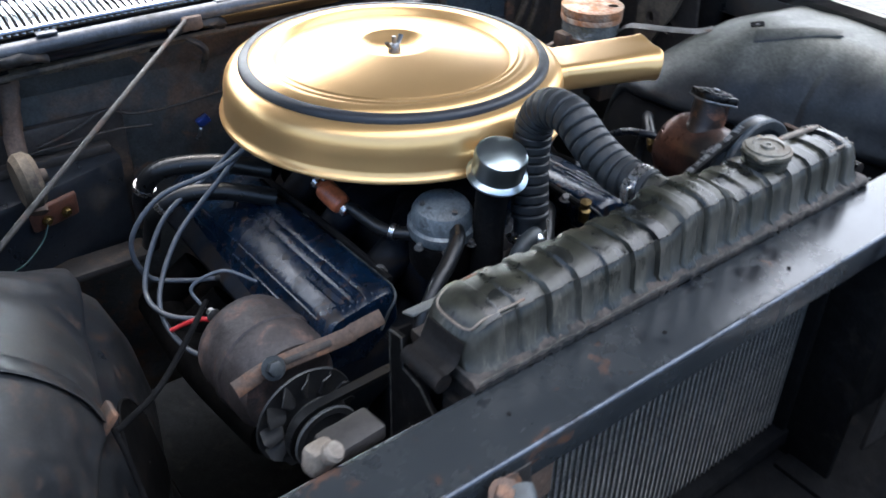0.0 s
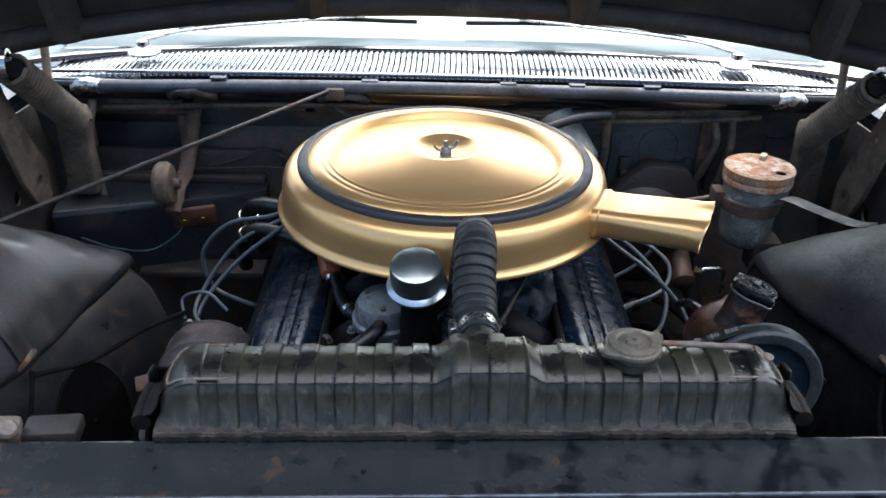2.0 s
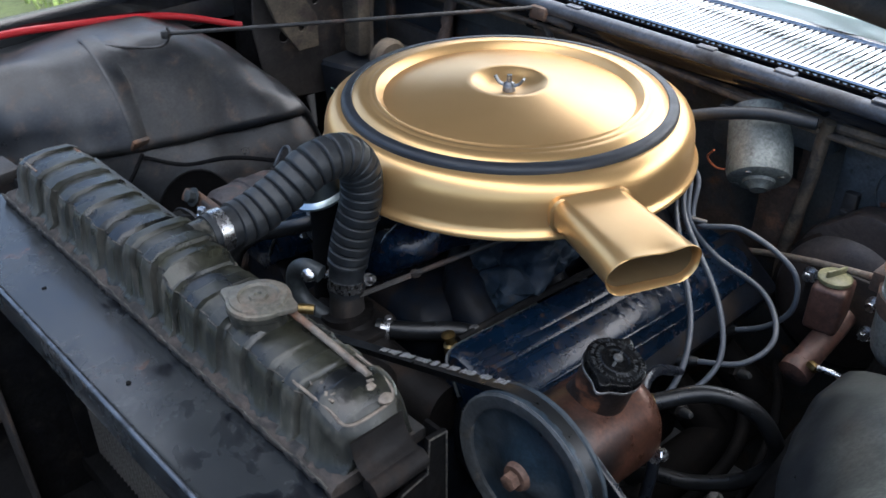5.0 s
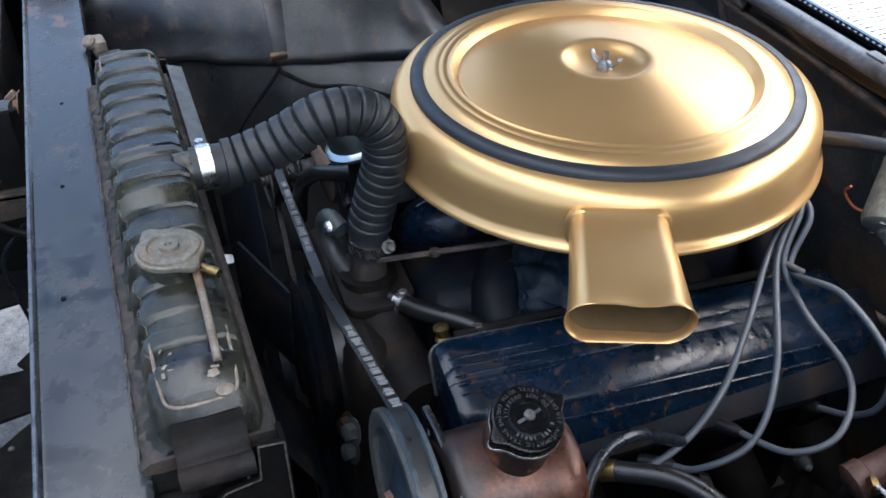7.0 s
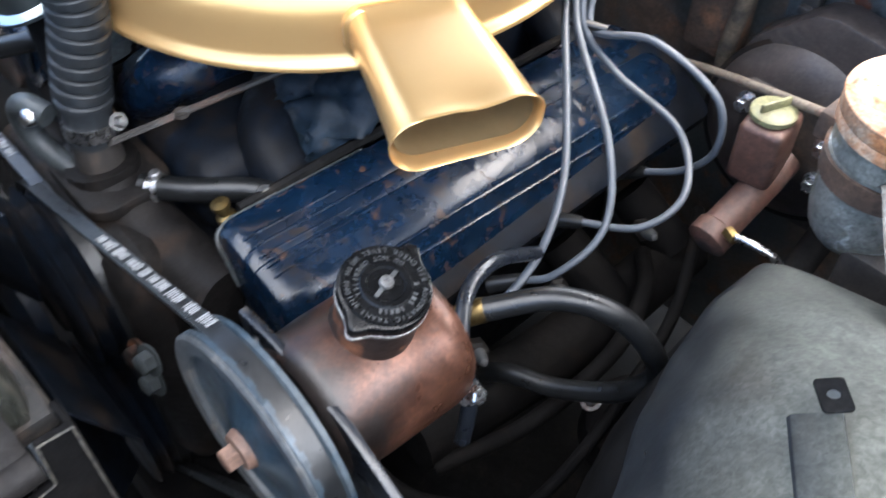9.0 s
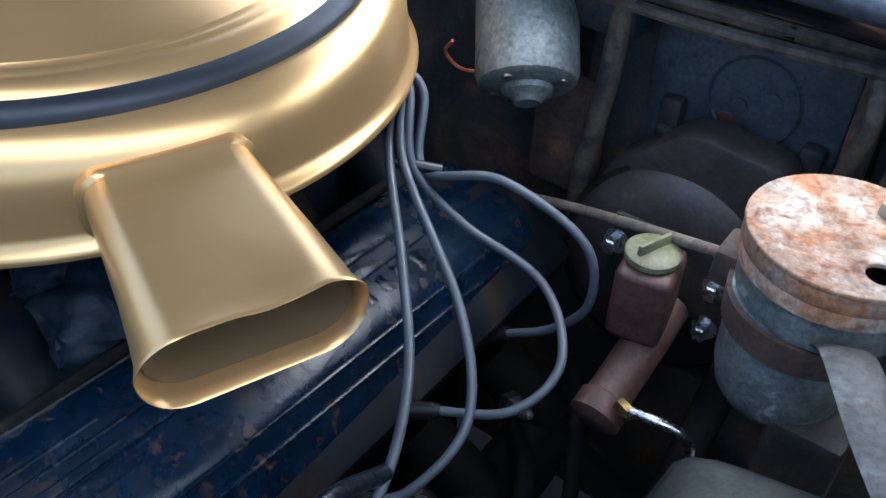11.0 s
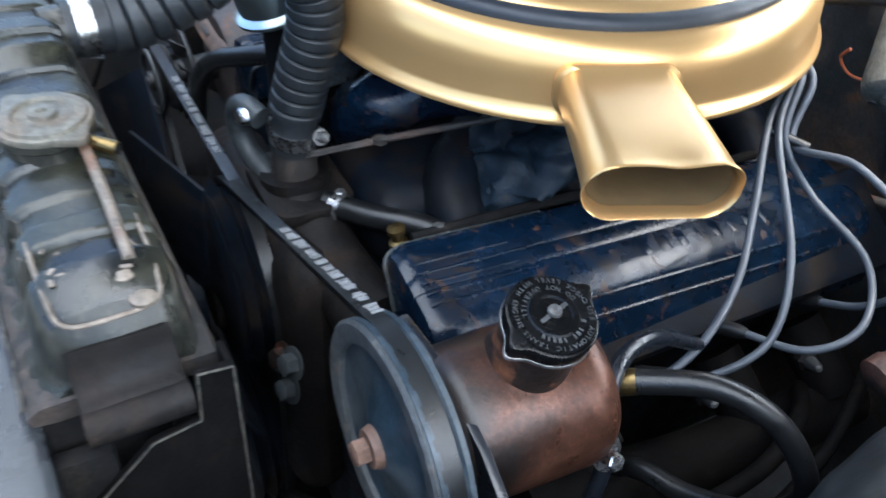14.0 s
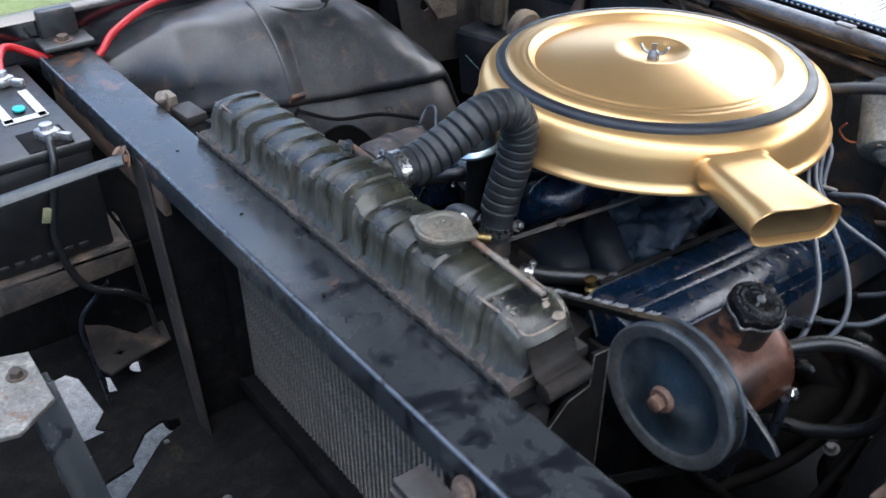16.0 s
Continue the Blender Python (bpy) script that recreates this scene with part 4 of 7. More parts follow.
def tank_ring(x):
    d = min(x + 0.285, 0.285 - x)
    end = max(0.0, 1 - d / 0.034)
    top = 0.9430 - 0.026 * end ** 2.4
    f = ((x + 0.2565) / 0.0342) % 1.0
    edge = min(1.0, max(0.0, (0.25 - abs(f - 0.5)) / 0.035 + 0.5))
    rib = (0.0042 + 0.0010 * math.sin(x * 61)) * edge
    if d < 0.03:
        rib = 0.0
    hump = min(1.0, max(0.0, (0.047 - abs(x - 0.010)) / 0.017))
    top += 0.011 * hump - rib * 0.75
    fy, by = -0.002 + rib + 0.010 * end ** 3, 0.070 - 0.006 * end ** 3
    z0 = 0.8935
    return [(fy - 0.006, z0), (fy - 0.004, z0 + 0.003), (fy, z0 + 0.006), (fy + 0.003, top - 0.016), (fy + 0.007, top - 0.006), (fy + 0.015, top - 0.001), ((fy + by) / 2, top + 0.001),
            (by - 0.012, top - 0.001), (by - 0.004, top - 0.006), (by, top - 0.016), (by + 0.002, z0 + 0.004), (by + 0.004, z0)]


s = Shape()
xs = np.linspace(-0.285, 0.285, 420)
s.loft([[RADM @ Vector((x, y, z)) for y, z in tank_ring(x)] for x in xs])
part("top_tank", s, TANK, rad, "ribbed dusty black top tank", 50)
s = Shape()
s.loft([[RADM @ Vector((x, y, z + 0.0005)) for y, z in tank_ring(x)[4:9]] for x in xs[8:-8]], closed=False, caps=False)
part("dust_film", s, OLIVEDUST, rad, "olive dust on the tank's top", 50)
s = Shape()
rnd = random.Random(9)
s.loft([[RADM @ Vector((x, y, z)) for y, z in [(-0.011 + w, 0.886 + q), (-0.012 + w, 0.892 + q), (-0.006, 0.896 + q), (0.076, 0.896), (0.079, 0.890), (0.076, 0.885), (0.0, 0.884)]]
        for x in np.linspace(-0.288, 0.288, 160) for w, q in [(rnd.uniform(-0.001, 0.001), rnd.uniform(-0.0012, 0.0012))]])
part("seam", s, SEAM, rad, "corroded solder seam under the tank")
part("core_back", Shape().box(radm(0, 0.030, 0.685), (0.56, 0.035, 0.385), 0.002, TILT), FIN, rad)
part("frame", Shape().box(radm(0, 0.02, 0.488), (0.58, 0.07, 0.03), 0.006, TILT).box(radm(-0.282, 0.02, 0.685), (0.012, 0.06, 0.40), 0.003, TILT).box(radm(0.282, 0.02, 0.685), (0.012, 0.06, 0.40), 0.003, TILT), GRIME, rad)
tube_me = mesh_of("core_tube", Shape().box((0, 0, 0), (0.0019, 0.008, 0.385), 0.0005, None, 1), FIN, Vector((0, 0, 0)))
for i in range(58):
    piece("core_tube", tube_me, radm(-0.272 + i * 0.00955, 0.010, 0.685), rad, TILT)
# zig-zag fins between the tubes, one sheet to a row
s = Shape()
for i in range(57):
    x = -0.272 + (i + 0.5) * 0.00955
    v, f = [], []
    for k in range(141):
        z = 0.495 + k * 0.00275
        off = 0.0011 if k % 2 else -0.0011
        v += [RADM @ Vector((x - 0.0038, 0.008, z + off)), RADM @ Vector((x + 0.0038, 0.008, z - off)), RADM @ Vector((x + 0.0038, 0.016, z - off * 0.6 + 0.0014)), RADM @ Vector((x - 0.0038, 0.016, z + off * 0.6 + 0.0014))]
    for k in range(140):
        a = 4 * k
        f += [(a, a + 1, a + 2, a + 3)]
    s.add(v, f)
fins = part("fin", s, CORE, rad)
fins["kind"] = "stuff"
# end straps and shield plates
for sg in (-1, 1):
    part("end_tab", Shape().tube([radm(sg * 0.284, 0.034, 0.921), radm(sg * 0.2875, 0.034, 0.909), radm(sg * 0.293, 0.034, 0.901), radm(sg * 0.301, 0.034, 0.898), radm(sg * 0.304, 0.034, 0.896)], 0.024, 12, 6, flat=0.075, up=(0, 0, 1)).tube([radm(sg * 0.304, 0.010, 0.890), radm(sg * 0.305, 0.034, 0.891), radm(sg * 0.304, 0.058, 0.890)], 0.0088, 18, 6), IRON, rad, "rolled grimy end tab of the tank")
    part("end_bead", Shape().tube([radm(sg * 0.222, 0.009, 0.9395), radm(sg * 0.262, 0.010, 0.938), radm(sg * 0.276, 0.014, 0.930), radm(sg * 0.279, 0.034, 0.929), radm(sg * 0.276, 0.056, 0.930), radm(sg * 0.262, 0.060, 0.938), radm(sg * 0.222, 0.061, 0.9395)], 0.0013, 8, 5), TANBONE, rad, "worn bare bead round the tank end")
    side = RADM @ Matrix.Translation((sg * 0.306 - 0.002, 0, 0)) @ Matrix(((0, 0, 1, 0), (1, 0, 0, 0), (0, 1, 0, 0), (0, 0, 0, 1)))
    edge = [(-0.004, 0.790), (0.002, 0.838), (0.036, 0.870), (0.060, 0.874), (0.062, 0.906), (0.079, 0.904), (0.079, 0.515)]
    part("side_bracket", plate(edge + [(-0.004, 0.515)], [circle(0.05, 0.80, 0.006, 14)], 0.004, side, 0.0008), SHADEBLACK, rad, "black side bracket with a stepped, sloping top")
    part("bracket_lip", Shape().box(radm(sg * 0.297, 0.079, 0.708), (0.022, 0.004, 0.386), 0.001, TILT), SHADEBLACK, rad)
    s = Shape()
    for p, q in zip(edge, edge[1:]):
        s.tube([radm(sg * 0.3085, *p), radm(sg * 0.3085, *q)], 0.0007, 6, 1, False)
    part("bare_edge", s, DUSTEDGE, rad, "worn bare edge of the bracket")
for x, y, z in ((0.262, 0.045, 0.9375), (0.275, 0.05, 0.931)):
    part("rivet", Shape().lathe([(0, 0), (0.006, 0), (0.0065, 0.002), (0.003, 0.004), (0, 0.004)], Matrix.Translation(radm(x, y, z)), 10), TANBONE, rad)
part("overflow_pipe", Shape().tube([radm(0.158, 0.050, 0.949), radm(0.172, 0.051, 0.9475), radm(0.21, 0.051, 0.9455), radm(0.258, 0.050, 0.9425)], 0.0030, 10, 6), TANBONE, rad, "corroded tan overflow pipe")
part("rear_flange", Shape().box(radm(-0.150, 0.086, 0.9045), (0.27, 0.017, 0.0022), 0.0008, TILT @ RX(-18)), DULLBAND, rad, "dull grey flange behind the tank")
rnd = random.Random(33)
s = Shape()
k = 0
while k < 395:
    n = rnd.randint(8, 26)
    run = [RADM @ Vector((x, y - 0.0004, z + 0.0004)) for x in xs[12 + k:12 + k + n] for y, z in [tank_ring(x)[4]]]
    if len(run) > 3 and 12 + k + n < 405:
        s.tube(run[::2] + [run[-1]], 0.0006 + rnd.uniform(0, 0.0005), 6, 1, False)
    k += n + rnd.choice((1, 1, 2, 5))
part("edge_wear", s, DUSTEDGE, rad, "dusty worn front edge of the tank")
rnd = random.Random(21)
part("seam_lip", Shape().tube([radm(x, -0.0125 + rnd.uniform(-0.0008, 0.0008), 0.8965 + rnd.uniform(-0.0007, 0.0007)) for x in np.linspace(-0.286, 0.286, 60)], 0.0010, 6, 2), DUSTEDGE, rad, "bright worn lip of the solder seam")
for k in range(9):
    part("paint_chip", Shape().box(radm(rnd.uniform(0.232, 0.268), rnd.uniform(0.014, 0.056), 0.9425), (rnd.uniform(0.002, 0.006), rnd.uniform(0.001, 0.0025), 0.0012), 0.0003, RZ(rnd.uniform(0, 180))), TANBONE, rad)
neck = part("filler_neck", Shape().lathe([(0.024, 0), (0.024, 0.008), (0.026, 0.010), (0.026, 0.014), (0, 0.014)], Matrix.Translation((0.17, -0.449, 0.940)), 28), TANK, rad)
part("overflow_nipple", Shape().tube([(0.186, -0.434, 0.949), (0.194, -0.424, 0.948), (0.199, -0.418, 0.947)], 0.0042, 12, 3), BRASS, neck, "tarnished overflow nipple")
part("nipple_bore", Shape().lathe([(0.0032, 0), (0.0032, 0.0008), (0, 0.0008)], facing((0.1992, -0.4178, 0.947), (0.62, 0.75, -0.1)), 12), GRIME, neck)

out = []
for k in range(64):
    a = 2 * math.pi * k / 64
    ear = max(0.0, math.cos(2 * (a - 0.5))) ** 7
    r = 0.0258 + 0.0080 * ear
    out.append((r * math.cos(a), r * math.sin(a)))
rcap = part("radiator_cap", Shape().prism(out, 0.0050, Matrix.Translation((0.17, -0.449, 0.953)), 0.0012), CAPMETAL, rad, "dull grey two-eared cap")
part("crown", Shape().lathe([(0.0235, -0.001), (0.0225, 0.0018), (0.0165, 0.0026), (0.0150, 0.0008), (0.0078, 0.0008), (0.0070, 0.0034), (0.0030, 0.0036), (0.0022, 0.0018), (0, 0.0018)], Matrix.Translation((0.17, -0.449, 0.9580)), 40), CAPMETAL, rcap)

# ---------------------------------------------------------------- air cleaner
clean = thing("air_cleaner", (0, 0, 0.86), "large round gold-painted air cleaner with black sealing ring", "air cleaner")
part("lid", Shape().lathe([(0, 0.9525), (0.010, 0.9525), (0.026, 0.9545), (0.038, 0.9605), (0.0425, 0.9645), (0.046, 0.9655), (0.052, 0.9650), (0.10, 0.9568), (0.146, 0.9490), (0.149, 0.9480), (0.1515, 0.9510), (0.155, 0.9558),
     (0.1575, 0.9575), (0.160, 0.9560), (0.1625, 0.9560), (0.165, 0.9570), (0.1675, 0.9555), (0.170, 0.9550), (0.173, 0.9558), (0.176, 0.9545), (0.186, 0.9520), (0.187, 0.949), (0.12, 0.944), (0, 0.944)], None, 128), GOLD, clean, "gold conical lid with concentric grooves", 60)
part("sealing_ring", Shape().ringlathe([(0.1848, 0.946), (0.1850, 0.9515), (0.1868, 0.9530), (0.1925, 0.9528), (0.1968, 0.9512), (0.1988, 0.948), (0.1988, 0.942), (0.190, 0.940)], None, 128), SEAL, clean, "dark grey rubber sealing ring")
part("shell", Shape().lathe([(0.1, 0.944), (0.192, 0.944), (0.199, 0.9445), (0.206, 0.943), (0.2125, 0.939), (0.217, 0.932), (0.2195, 0.923), (0.2205, 0.912), (0.2215, 0.897), (0.2230, 0.8915), (0.2262, 0.8895), (0.2280, 0.8870), (0.2275, 0.8845),
     (0.2245, 0.8835), (0.215, 0.884), (0.12, 0.878), (0.06, 0.868), (0.06, 0.85), (0, 0.85)], None, 144), GOLD, clean, "gold outer shell with rolled lower lip", 60)
sn_dir = RZ(-23.4)
s = Shape()
rings = []
for r, w, h, z, skew, edge in ((0.195, 0.084, 0.035, 0.9100, 0, 0.36), (0.2185, 0.0905, 0.0395, 0.9108, 0, 0.36), (0.2228, 0.0905, 0.0395, 0.9110, 0, 0.36), (0.2242, 0.0835, 0.0365, 0.9112, 0, 0.36), (0.25, 0.0850, 0.0372, 0.9128, 0, 0.38),
                               (0.30, 0.0890, 0.0385, 0.9170, 0.2, 0.42), (0.330, 0.0920, 0.0400, 0.9196, 0.7, 0.46), (0.341, 0.0938, 0.0410, 0.9205, 0.9, 0.49), (0.3462, 0.0962, 0.0430, 0.9210, 1.0, 0.49), (0.3488, 0.0980, 0.0443, 0.9210, 1.0, 0.49),
                               (0.3496, 0.0972, 0.0436, 0.9210, 1.0, 0.49), (0.3486, 0.0952, 0.0418, 0.9210, 1.0, 0.49), (0.3440, 0.0920, 0.0390, 0.9206, 0.9, 0.49), (0.336, 0.0895, 0.0372, 0.9200, 0.8, 0.48), (0.27, 0.076, 0.034, 0.9145, 0, 0.40), (0.235, 0.073, 0.033, 0.9120, 0, 0.40)):
    ring = []
    q = rounded(w, h, h * edge, 9)
    for k in (29, 9):
        q[k + 1:k + 1] = [(q[k][0] + (q[k + 1][0] - q[k][0]) * i / 20, q[k][1]) for i in range(1, 20)]
    for x, y in q:
        top = max(0.0, skew - 0.8) * 5 if y > 0 else 0
        dent = 0.0022 * top * math.exp(-((x - 0.006) / 0.016) ** 2)
        wave = 0.0005 * top * (math.sin(x * 150) + 0.5 * math.sin(x * 330 + 1)) * (abs(x) < 0.034)
        ring.append(sn_dir @ Vector((r - skew * 0.04 * x + 0.3 * top * abs(y) + wave, x + 0.0018 * (1 - skew), z + y - dent + 0.4 * wave)))
    rings.append(ring)
s.loft(rings)
part("snorkel", s, GOLD, clean, "flattened gold intake snorkel with open mouth", 50)
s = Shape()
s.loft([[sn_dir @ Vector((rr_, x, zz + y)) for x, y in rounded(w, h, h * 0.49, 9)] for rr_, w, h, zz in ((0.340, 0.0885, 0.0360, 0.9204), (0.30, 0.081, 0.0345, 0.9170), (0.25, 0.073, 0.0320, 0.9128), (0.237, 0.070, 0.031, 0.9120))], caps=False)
part("snorkel_lining", s, mat("dull_gold_lining", (0.30, 0.20, 0.095), 0.5, 0.5, (0.24, 0.165, 0.08), 40, bump=0.1), clean, "duller, darker gold inside of the snorkel", 50)
wing = part("wing_nut", Shape().lathe([(0, 0), (0.008, 0), (0.007, 0.008), (0.004, 0.011), (0, 0.011)], Matrix.Translation((0, 0, 0.9525)), 16)
            .tube([(-0.004, -0.002, 0.958), (-0.011, -0.006, 0.962), (-0.016, -0.008, 0.969)], 0.0035, 8, 5, flat=0.5).tube([(0.004, 0.002, 0.958), (0.011, 0.006, 0.962), (0.016, 0.008, 0.969)], 0.0035, 8, 5, flat=0.5)
            .tube([(0, 0, 0.955), (0, 0, 0.972)], 0.003, 8, 2), STEEL, clean, "steel wing nut")

# ---------------------------------------------------------------- engine
eng = thing("engine", (0, 0, 0.3), "grimy dark blue vee eight engine block", "engine")
part("block", Shape().box((0, -0.01, 0.52), (0.34, 0.52, 0.34), 0.03), DARKBLUE, eng)
for sgn in (-1, 1):
    part("cylinder_head", Shape().box((sgn * 0.205, -0.005, 0.685), (0.10, 0.47, 0.12), 0.012, RY(sgn * 35)), DARKBLUE, eng)
intake = part("intake_manifold", Shape().box((0, -0.02, 0.735), (0.20, 0.40, 0.08), 0.025, seg=3), DARKBLUE, eng, "grimy dark blue intake manifold")
for y in (-0.15, -0.04, 0.06, 0.16):
    for sgn in (-1, 1):
        part("runner", Shape().tube([(sgn * 0.03, y * 0.6, 0.775), (sgn * 0.09, y, 0.772), (sgn * 0.15, y, 0.725)], 0.025, 12, 5), DARKBLUE, intake)
part("carburettor", Shape().box((0, 0.02, 0.815), (0.12, 0.13, 0.06), 0.012).lathe([(0.06, 0), (0.06, 0.03), (0.05, 0.04), (0, 0.04)], Matrix.Translation((0, 0.0, 0.835)), 28)
            .box((-0.07, 0.03, 0.82), (0.03, 0.05, 0.04), 0.008).box((0.055, -0.06, 0.80), (0.045, 0.05, 0.05), 0.008), IRON, eng, "dull grey carburettor body")
part("choke_rod", Shape().tube([(0.04, -0.255, 0.80), (0.071, -0.2075, 0.8206), (0.12, -0.10, 0.85)], 0.003, 8, 4, False).lathe([(0.003, -0.002), (0.006, -0.002), (0.006, 0.002), (0.003, 0.002)], Matrix.Translation((0.071, -0.2075, 0.8206)), 12).tube([(0.036, -0.258, 0.797), (0.055, -0.232, 0.810), (0.068, -0.212, 0.8185)], 0.0048, 8, 3, flat=0.4), RODSTEEL, eng)
part("blue_casting", uneven(Shape().tube([(-0.02, -0.20, 0.78), (0.03, -0.19, 0.83), (0.06, -0.12, 0.85)], 0.026, 28, 14), 0.006, 34), BLUE, eng, "glossy blue painted casting", 60)
# crinkled tubes stand for a dusty blue plastic-like cover
part("grey_casting", uneven(Shape().tube([(0.10, -0.13, 0.755), (0.11, -0.06, 0.80), (0.10, 0.0, 0.82)], 0.042, 48, 22, flat=0.6)
     .tube([(0.066, -0.135, 0.770), (0.078, -0.075, 0.812), (0.072, -0.02, 0.83)], 0.018, 24, 12), 0.012, 42), DUSTYBLUE, eng, "dusty blue-grey crinkled cover", 60)
for sgn in (-1, 1):
    # manifolds and ports painted near black for the shade down here
    ex = part("exhaust_manifold", Shape().tube([(sgn * 0.30, -0.18, 0.59), (sgn * 0.315, 0.0, 0.58), (sgn * 0.305, 0.19, 0.56)], 0.030, 14, 6), SHADEBLACK, eng, "rusty exhaust manifold with bay shade in its dark colour")
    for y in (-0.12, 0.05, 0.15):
        part("port", Shape().tube([(sgn * 0.25, y, 0.63), (sgn * 0.31, y + 0.01, 0.585)], 0.024, 12, 4), SHADEBLACK, ex)
part("front_cover", Shape().box((0, -0.285, 0.60), (0.26, 0.06, 0.30), 0.03, seg=3), IRON, eng)


for at, m in (((0.138, -0.322, 0.680), NECKRUST), ((0.165, -0.322, 0.700), GREYCAST), ((0.150, -0.322, 0.655), GREYCAST)):
    part("cover_bolt", bolt_head(Shape(), at, (0.2, -1, 0.3), 0.009, 0.010), m, eng)


def cover_ring(y, inset):
    pts = [(0.151, 0.742), (0.152, 0.760), (0.154, 0.776), (0.158, 0.7845), (0.166, 0.7875), (0.178, 0.7865), (0.190, 0.7842), (0.1925, 0.7822), (0.195, 0.7832), (0.205, 0.7812), (0.2075, 0.7792), (0.210, 0.7802),
           (0.226, 0.7765), (0.236, 0.773), (0.243, 0.767), (0.249, 0.757), (0.256, 0.742), (0.262, 0.728), (0.2635, 0.722), (0.266, 0.719), (0.267, 0.705), (0.20, 0.70)]
    cx, cz = 0.208, 0.735
    return [(x + (cx - x) * inset, y, z + (cz - z) * inset - 0.06 * (y + 0.23)) for x, z in pts]


for sgn, lab in ((1, "dark blue valve cover with chipped paint and raised emblem strip"), (-1, "dark blue valve cover with worn paint")):
    vc = thing("valve_cover", (sgn * 0.21, 0, 0.69), lab, "valve cover", "valve covers")
    rings = []
    for y, inset in ((-0.242, 0.20), (-0.2405, 0.10), (-0.236, 0.045), (-0.228, 0.01), (-0.22, 0), (0.19, 0), (0.20, 0.02), (0.206, 0.08), (0.208, 0.2)):
        rings.append([(sgn * x, yy, z) for x, yy, z in cover_ring(y, inset)])
    part("cover", Shape().loft(rings), BLUE, vc, "", 30)
    for y in (-0.19, -0.02, 0.14):
        part("bolt", bolt_head(Shape(), (sgn * 0.147, y, 0.779 - 0.06 * (y + 0.23)), (-sgn * 0.3, 0, 1), 0.006), STEEL, vc)
    part("loom_rail", Shape().tube([(sgn * 0.149, -0.215, 0.779), (sgn * 0.150, -0.10, 0.778), (sgn * 0.152, 0.05, 0.770), (sgn * 0.150, 0.14, 0.764)], 0.0045, 8, 5), GRIME, vc, "black wire rail along the cover")
    part("edge_bead", Shape().tube([(sgn * 0.1535, -0.10, 0.7725), (sgn * 0.154, -0.21, 0.779), (sgn * 0.1555, -0.232, 0.779), (sgn * 0.160, -0.2425, 0.773), (sgn * 0.170, -0.2435, 0.758), (sgn * 0.180, -0.2435, 0.738)], 0.0018, 8, 6), GREYCAST, vc, "worn bare edge")
    for k in range(6):
        x = 0.184 + 0.0095 * k
        z = 0.7855 - (x - 0.178) * 0.20 - (0.003 if x > 0.225 else 0)
        part("rib", Shape().tube([(sgn * x, -0.236, z - 0.0045), (sgn * x, -0.228, z + 0.0005), (sgn * x, -0.205, z - 0.0008), (sgn * x, -0.15 + 0.012 * (k % 2), z - 0.0040)], 0.0015, 6, 3), BLUE, vc)
    for x, z in ((0.2455, 0.7645), (0.2530, 0.7500)):
        part("flank_ridge", Shape().tube([(sgn * x, y, z - 0.06 * (y + 0.23)) for y in (-0.215, -0.10, 0.05, 0.185)], 0.0017, 8, 3), BLUE, vc)
    if sgn > 0:
        for k, w in enumerate((0.014, 0.016, 0.014, 0.006, 0.012, 0.012, 0.015, 0.014)):
            part("emblem_bar", Shape().box((0.221, -0.04 + k * 0.0185, 0.7772 - 0.06 * (0.19 + k * 0.0185)), (0.015, w * 0.7, 0.0012), 0.0005, RX(-3.4) @ RY(13)), BLUE, vc, "raised emblem bar in the same blue")

# ---------------------------------------------------------------- cooling: hose, thermostat housing, fan, belts
HOSE_PTS = [(0.031, -0.420, 0.938), (0.029, -0.378, 0.938), (0.029, -0.337, 0.951), (0.031, -0.299, 0.969), (0.031, -0.264, 0.967), (0.030, -0.245, 0.943), (0.027, -0.243, 0.908), (0.022, -0.251, 0.871), (0.019, -0.259, 0.835), (0.018, -0.264, 0.795)]
top_hose = thing("radiator_hose", (0.02, -0.30, 0.80), "black corrugated rubber radiator hose bent over to the engine", "hose")
hose_len = sum((b - a).length for a, b in zip(spline(HOSE_PTS, 20), spline(HOSE_PTS, 20)[1:]))


def ridge(u):
    d = u * hose_len
    if d < 0.026 or d > hose_len - 0.034:
        return 0.0195
    f = (d / 0.0122) % 1.0
    return 0.0188 + 0.0036 * min(1.0, 1.7 * abs(math.sin(math.pi * f)) ** 0.7)


part("corrugated_hose", Shape().tube(HOSE_PTS, ridge, 28, 44), HOSE, top_hose, "", 60)
part("lettering_mark", Shape().tube([(0.0475, -0.383, 0.9355), (0.0455, -0.381, 0.9460), (0.0475, -0.3745, 0.9355)], 0.0006, 5, 1, False), WHITE, top_hose)


def clamp(at, way, r, name_label):
    c = thing("hose_clamp", at, name_label, "clamp", "hose clamps")
    m = facing(at, way)
    part("band", Shape().ringlathe([(r, -0.006), (r + 0.0014, -0.006), (r + 0.0014, 0.006), (r, 0.006)], m, 36), SILVER, c)
    part("screw_housing", Shape().add(*box_data((r + 0.004, 0, 0), (0.009, 0.017, 0.011), 0.002), m), SILVER, c)
    part("screw", Shape().lathe([(0, -0.014), (0.004, -0.014), (0.004, -0.006), (0.002, -0.006), (0.002, 0.012), (0, 0.012)], m @ Matrix.Translation((r + 0.005, 0, 0)) @ RX(90), 10), SILVER, c)
    return c


def box_data(c, size, bevel):
    q = Shape().box(c, size, bevel)
    return q.v, q.f


clamp((0.0305, -0.408, 0.938), (-0.05, 1, 0.0), 0.0196, "shiny steel worm clamp on the radiator hose")
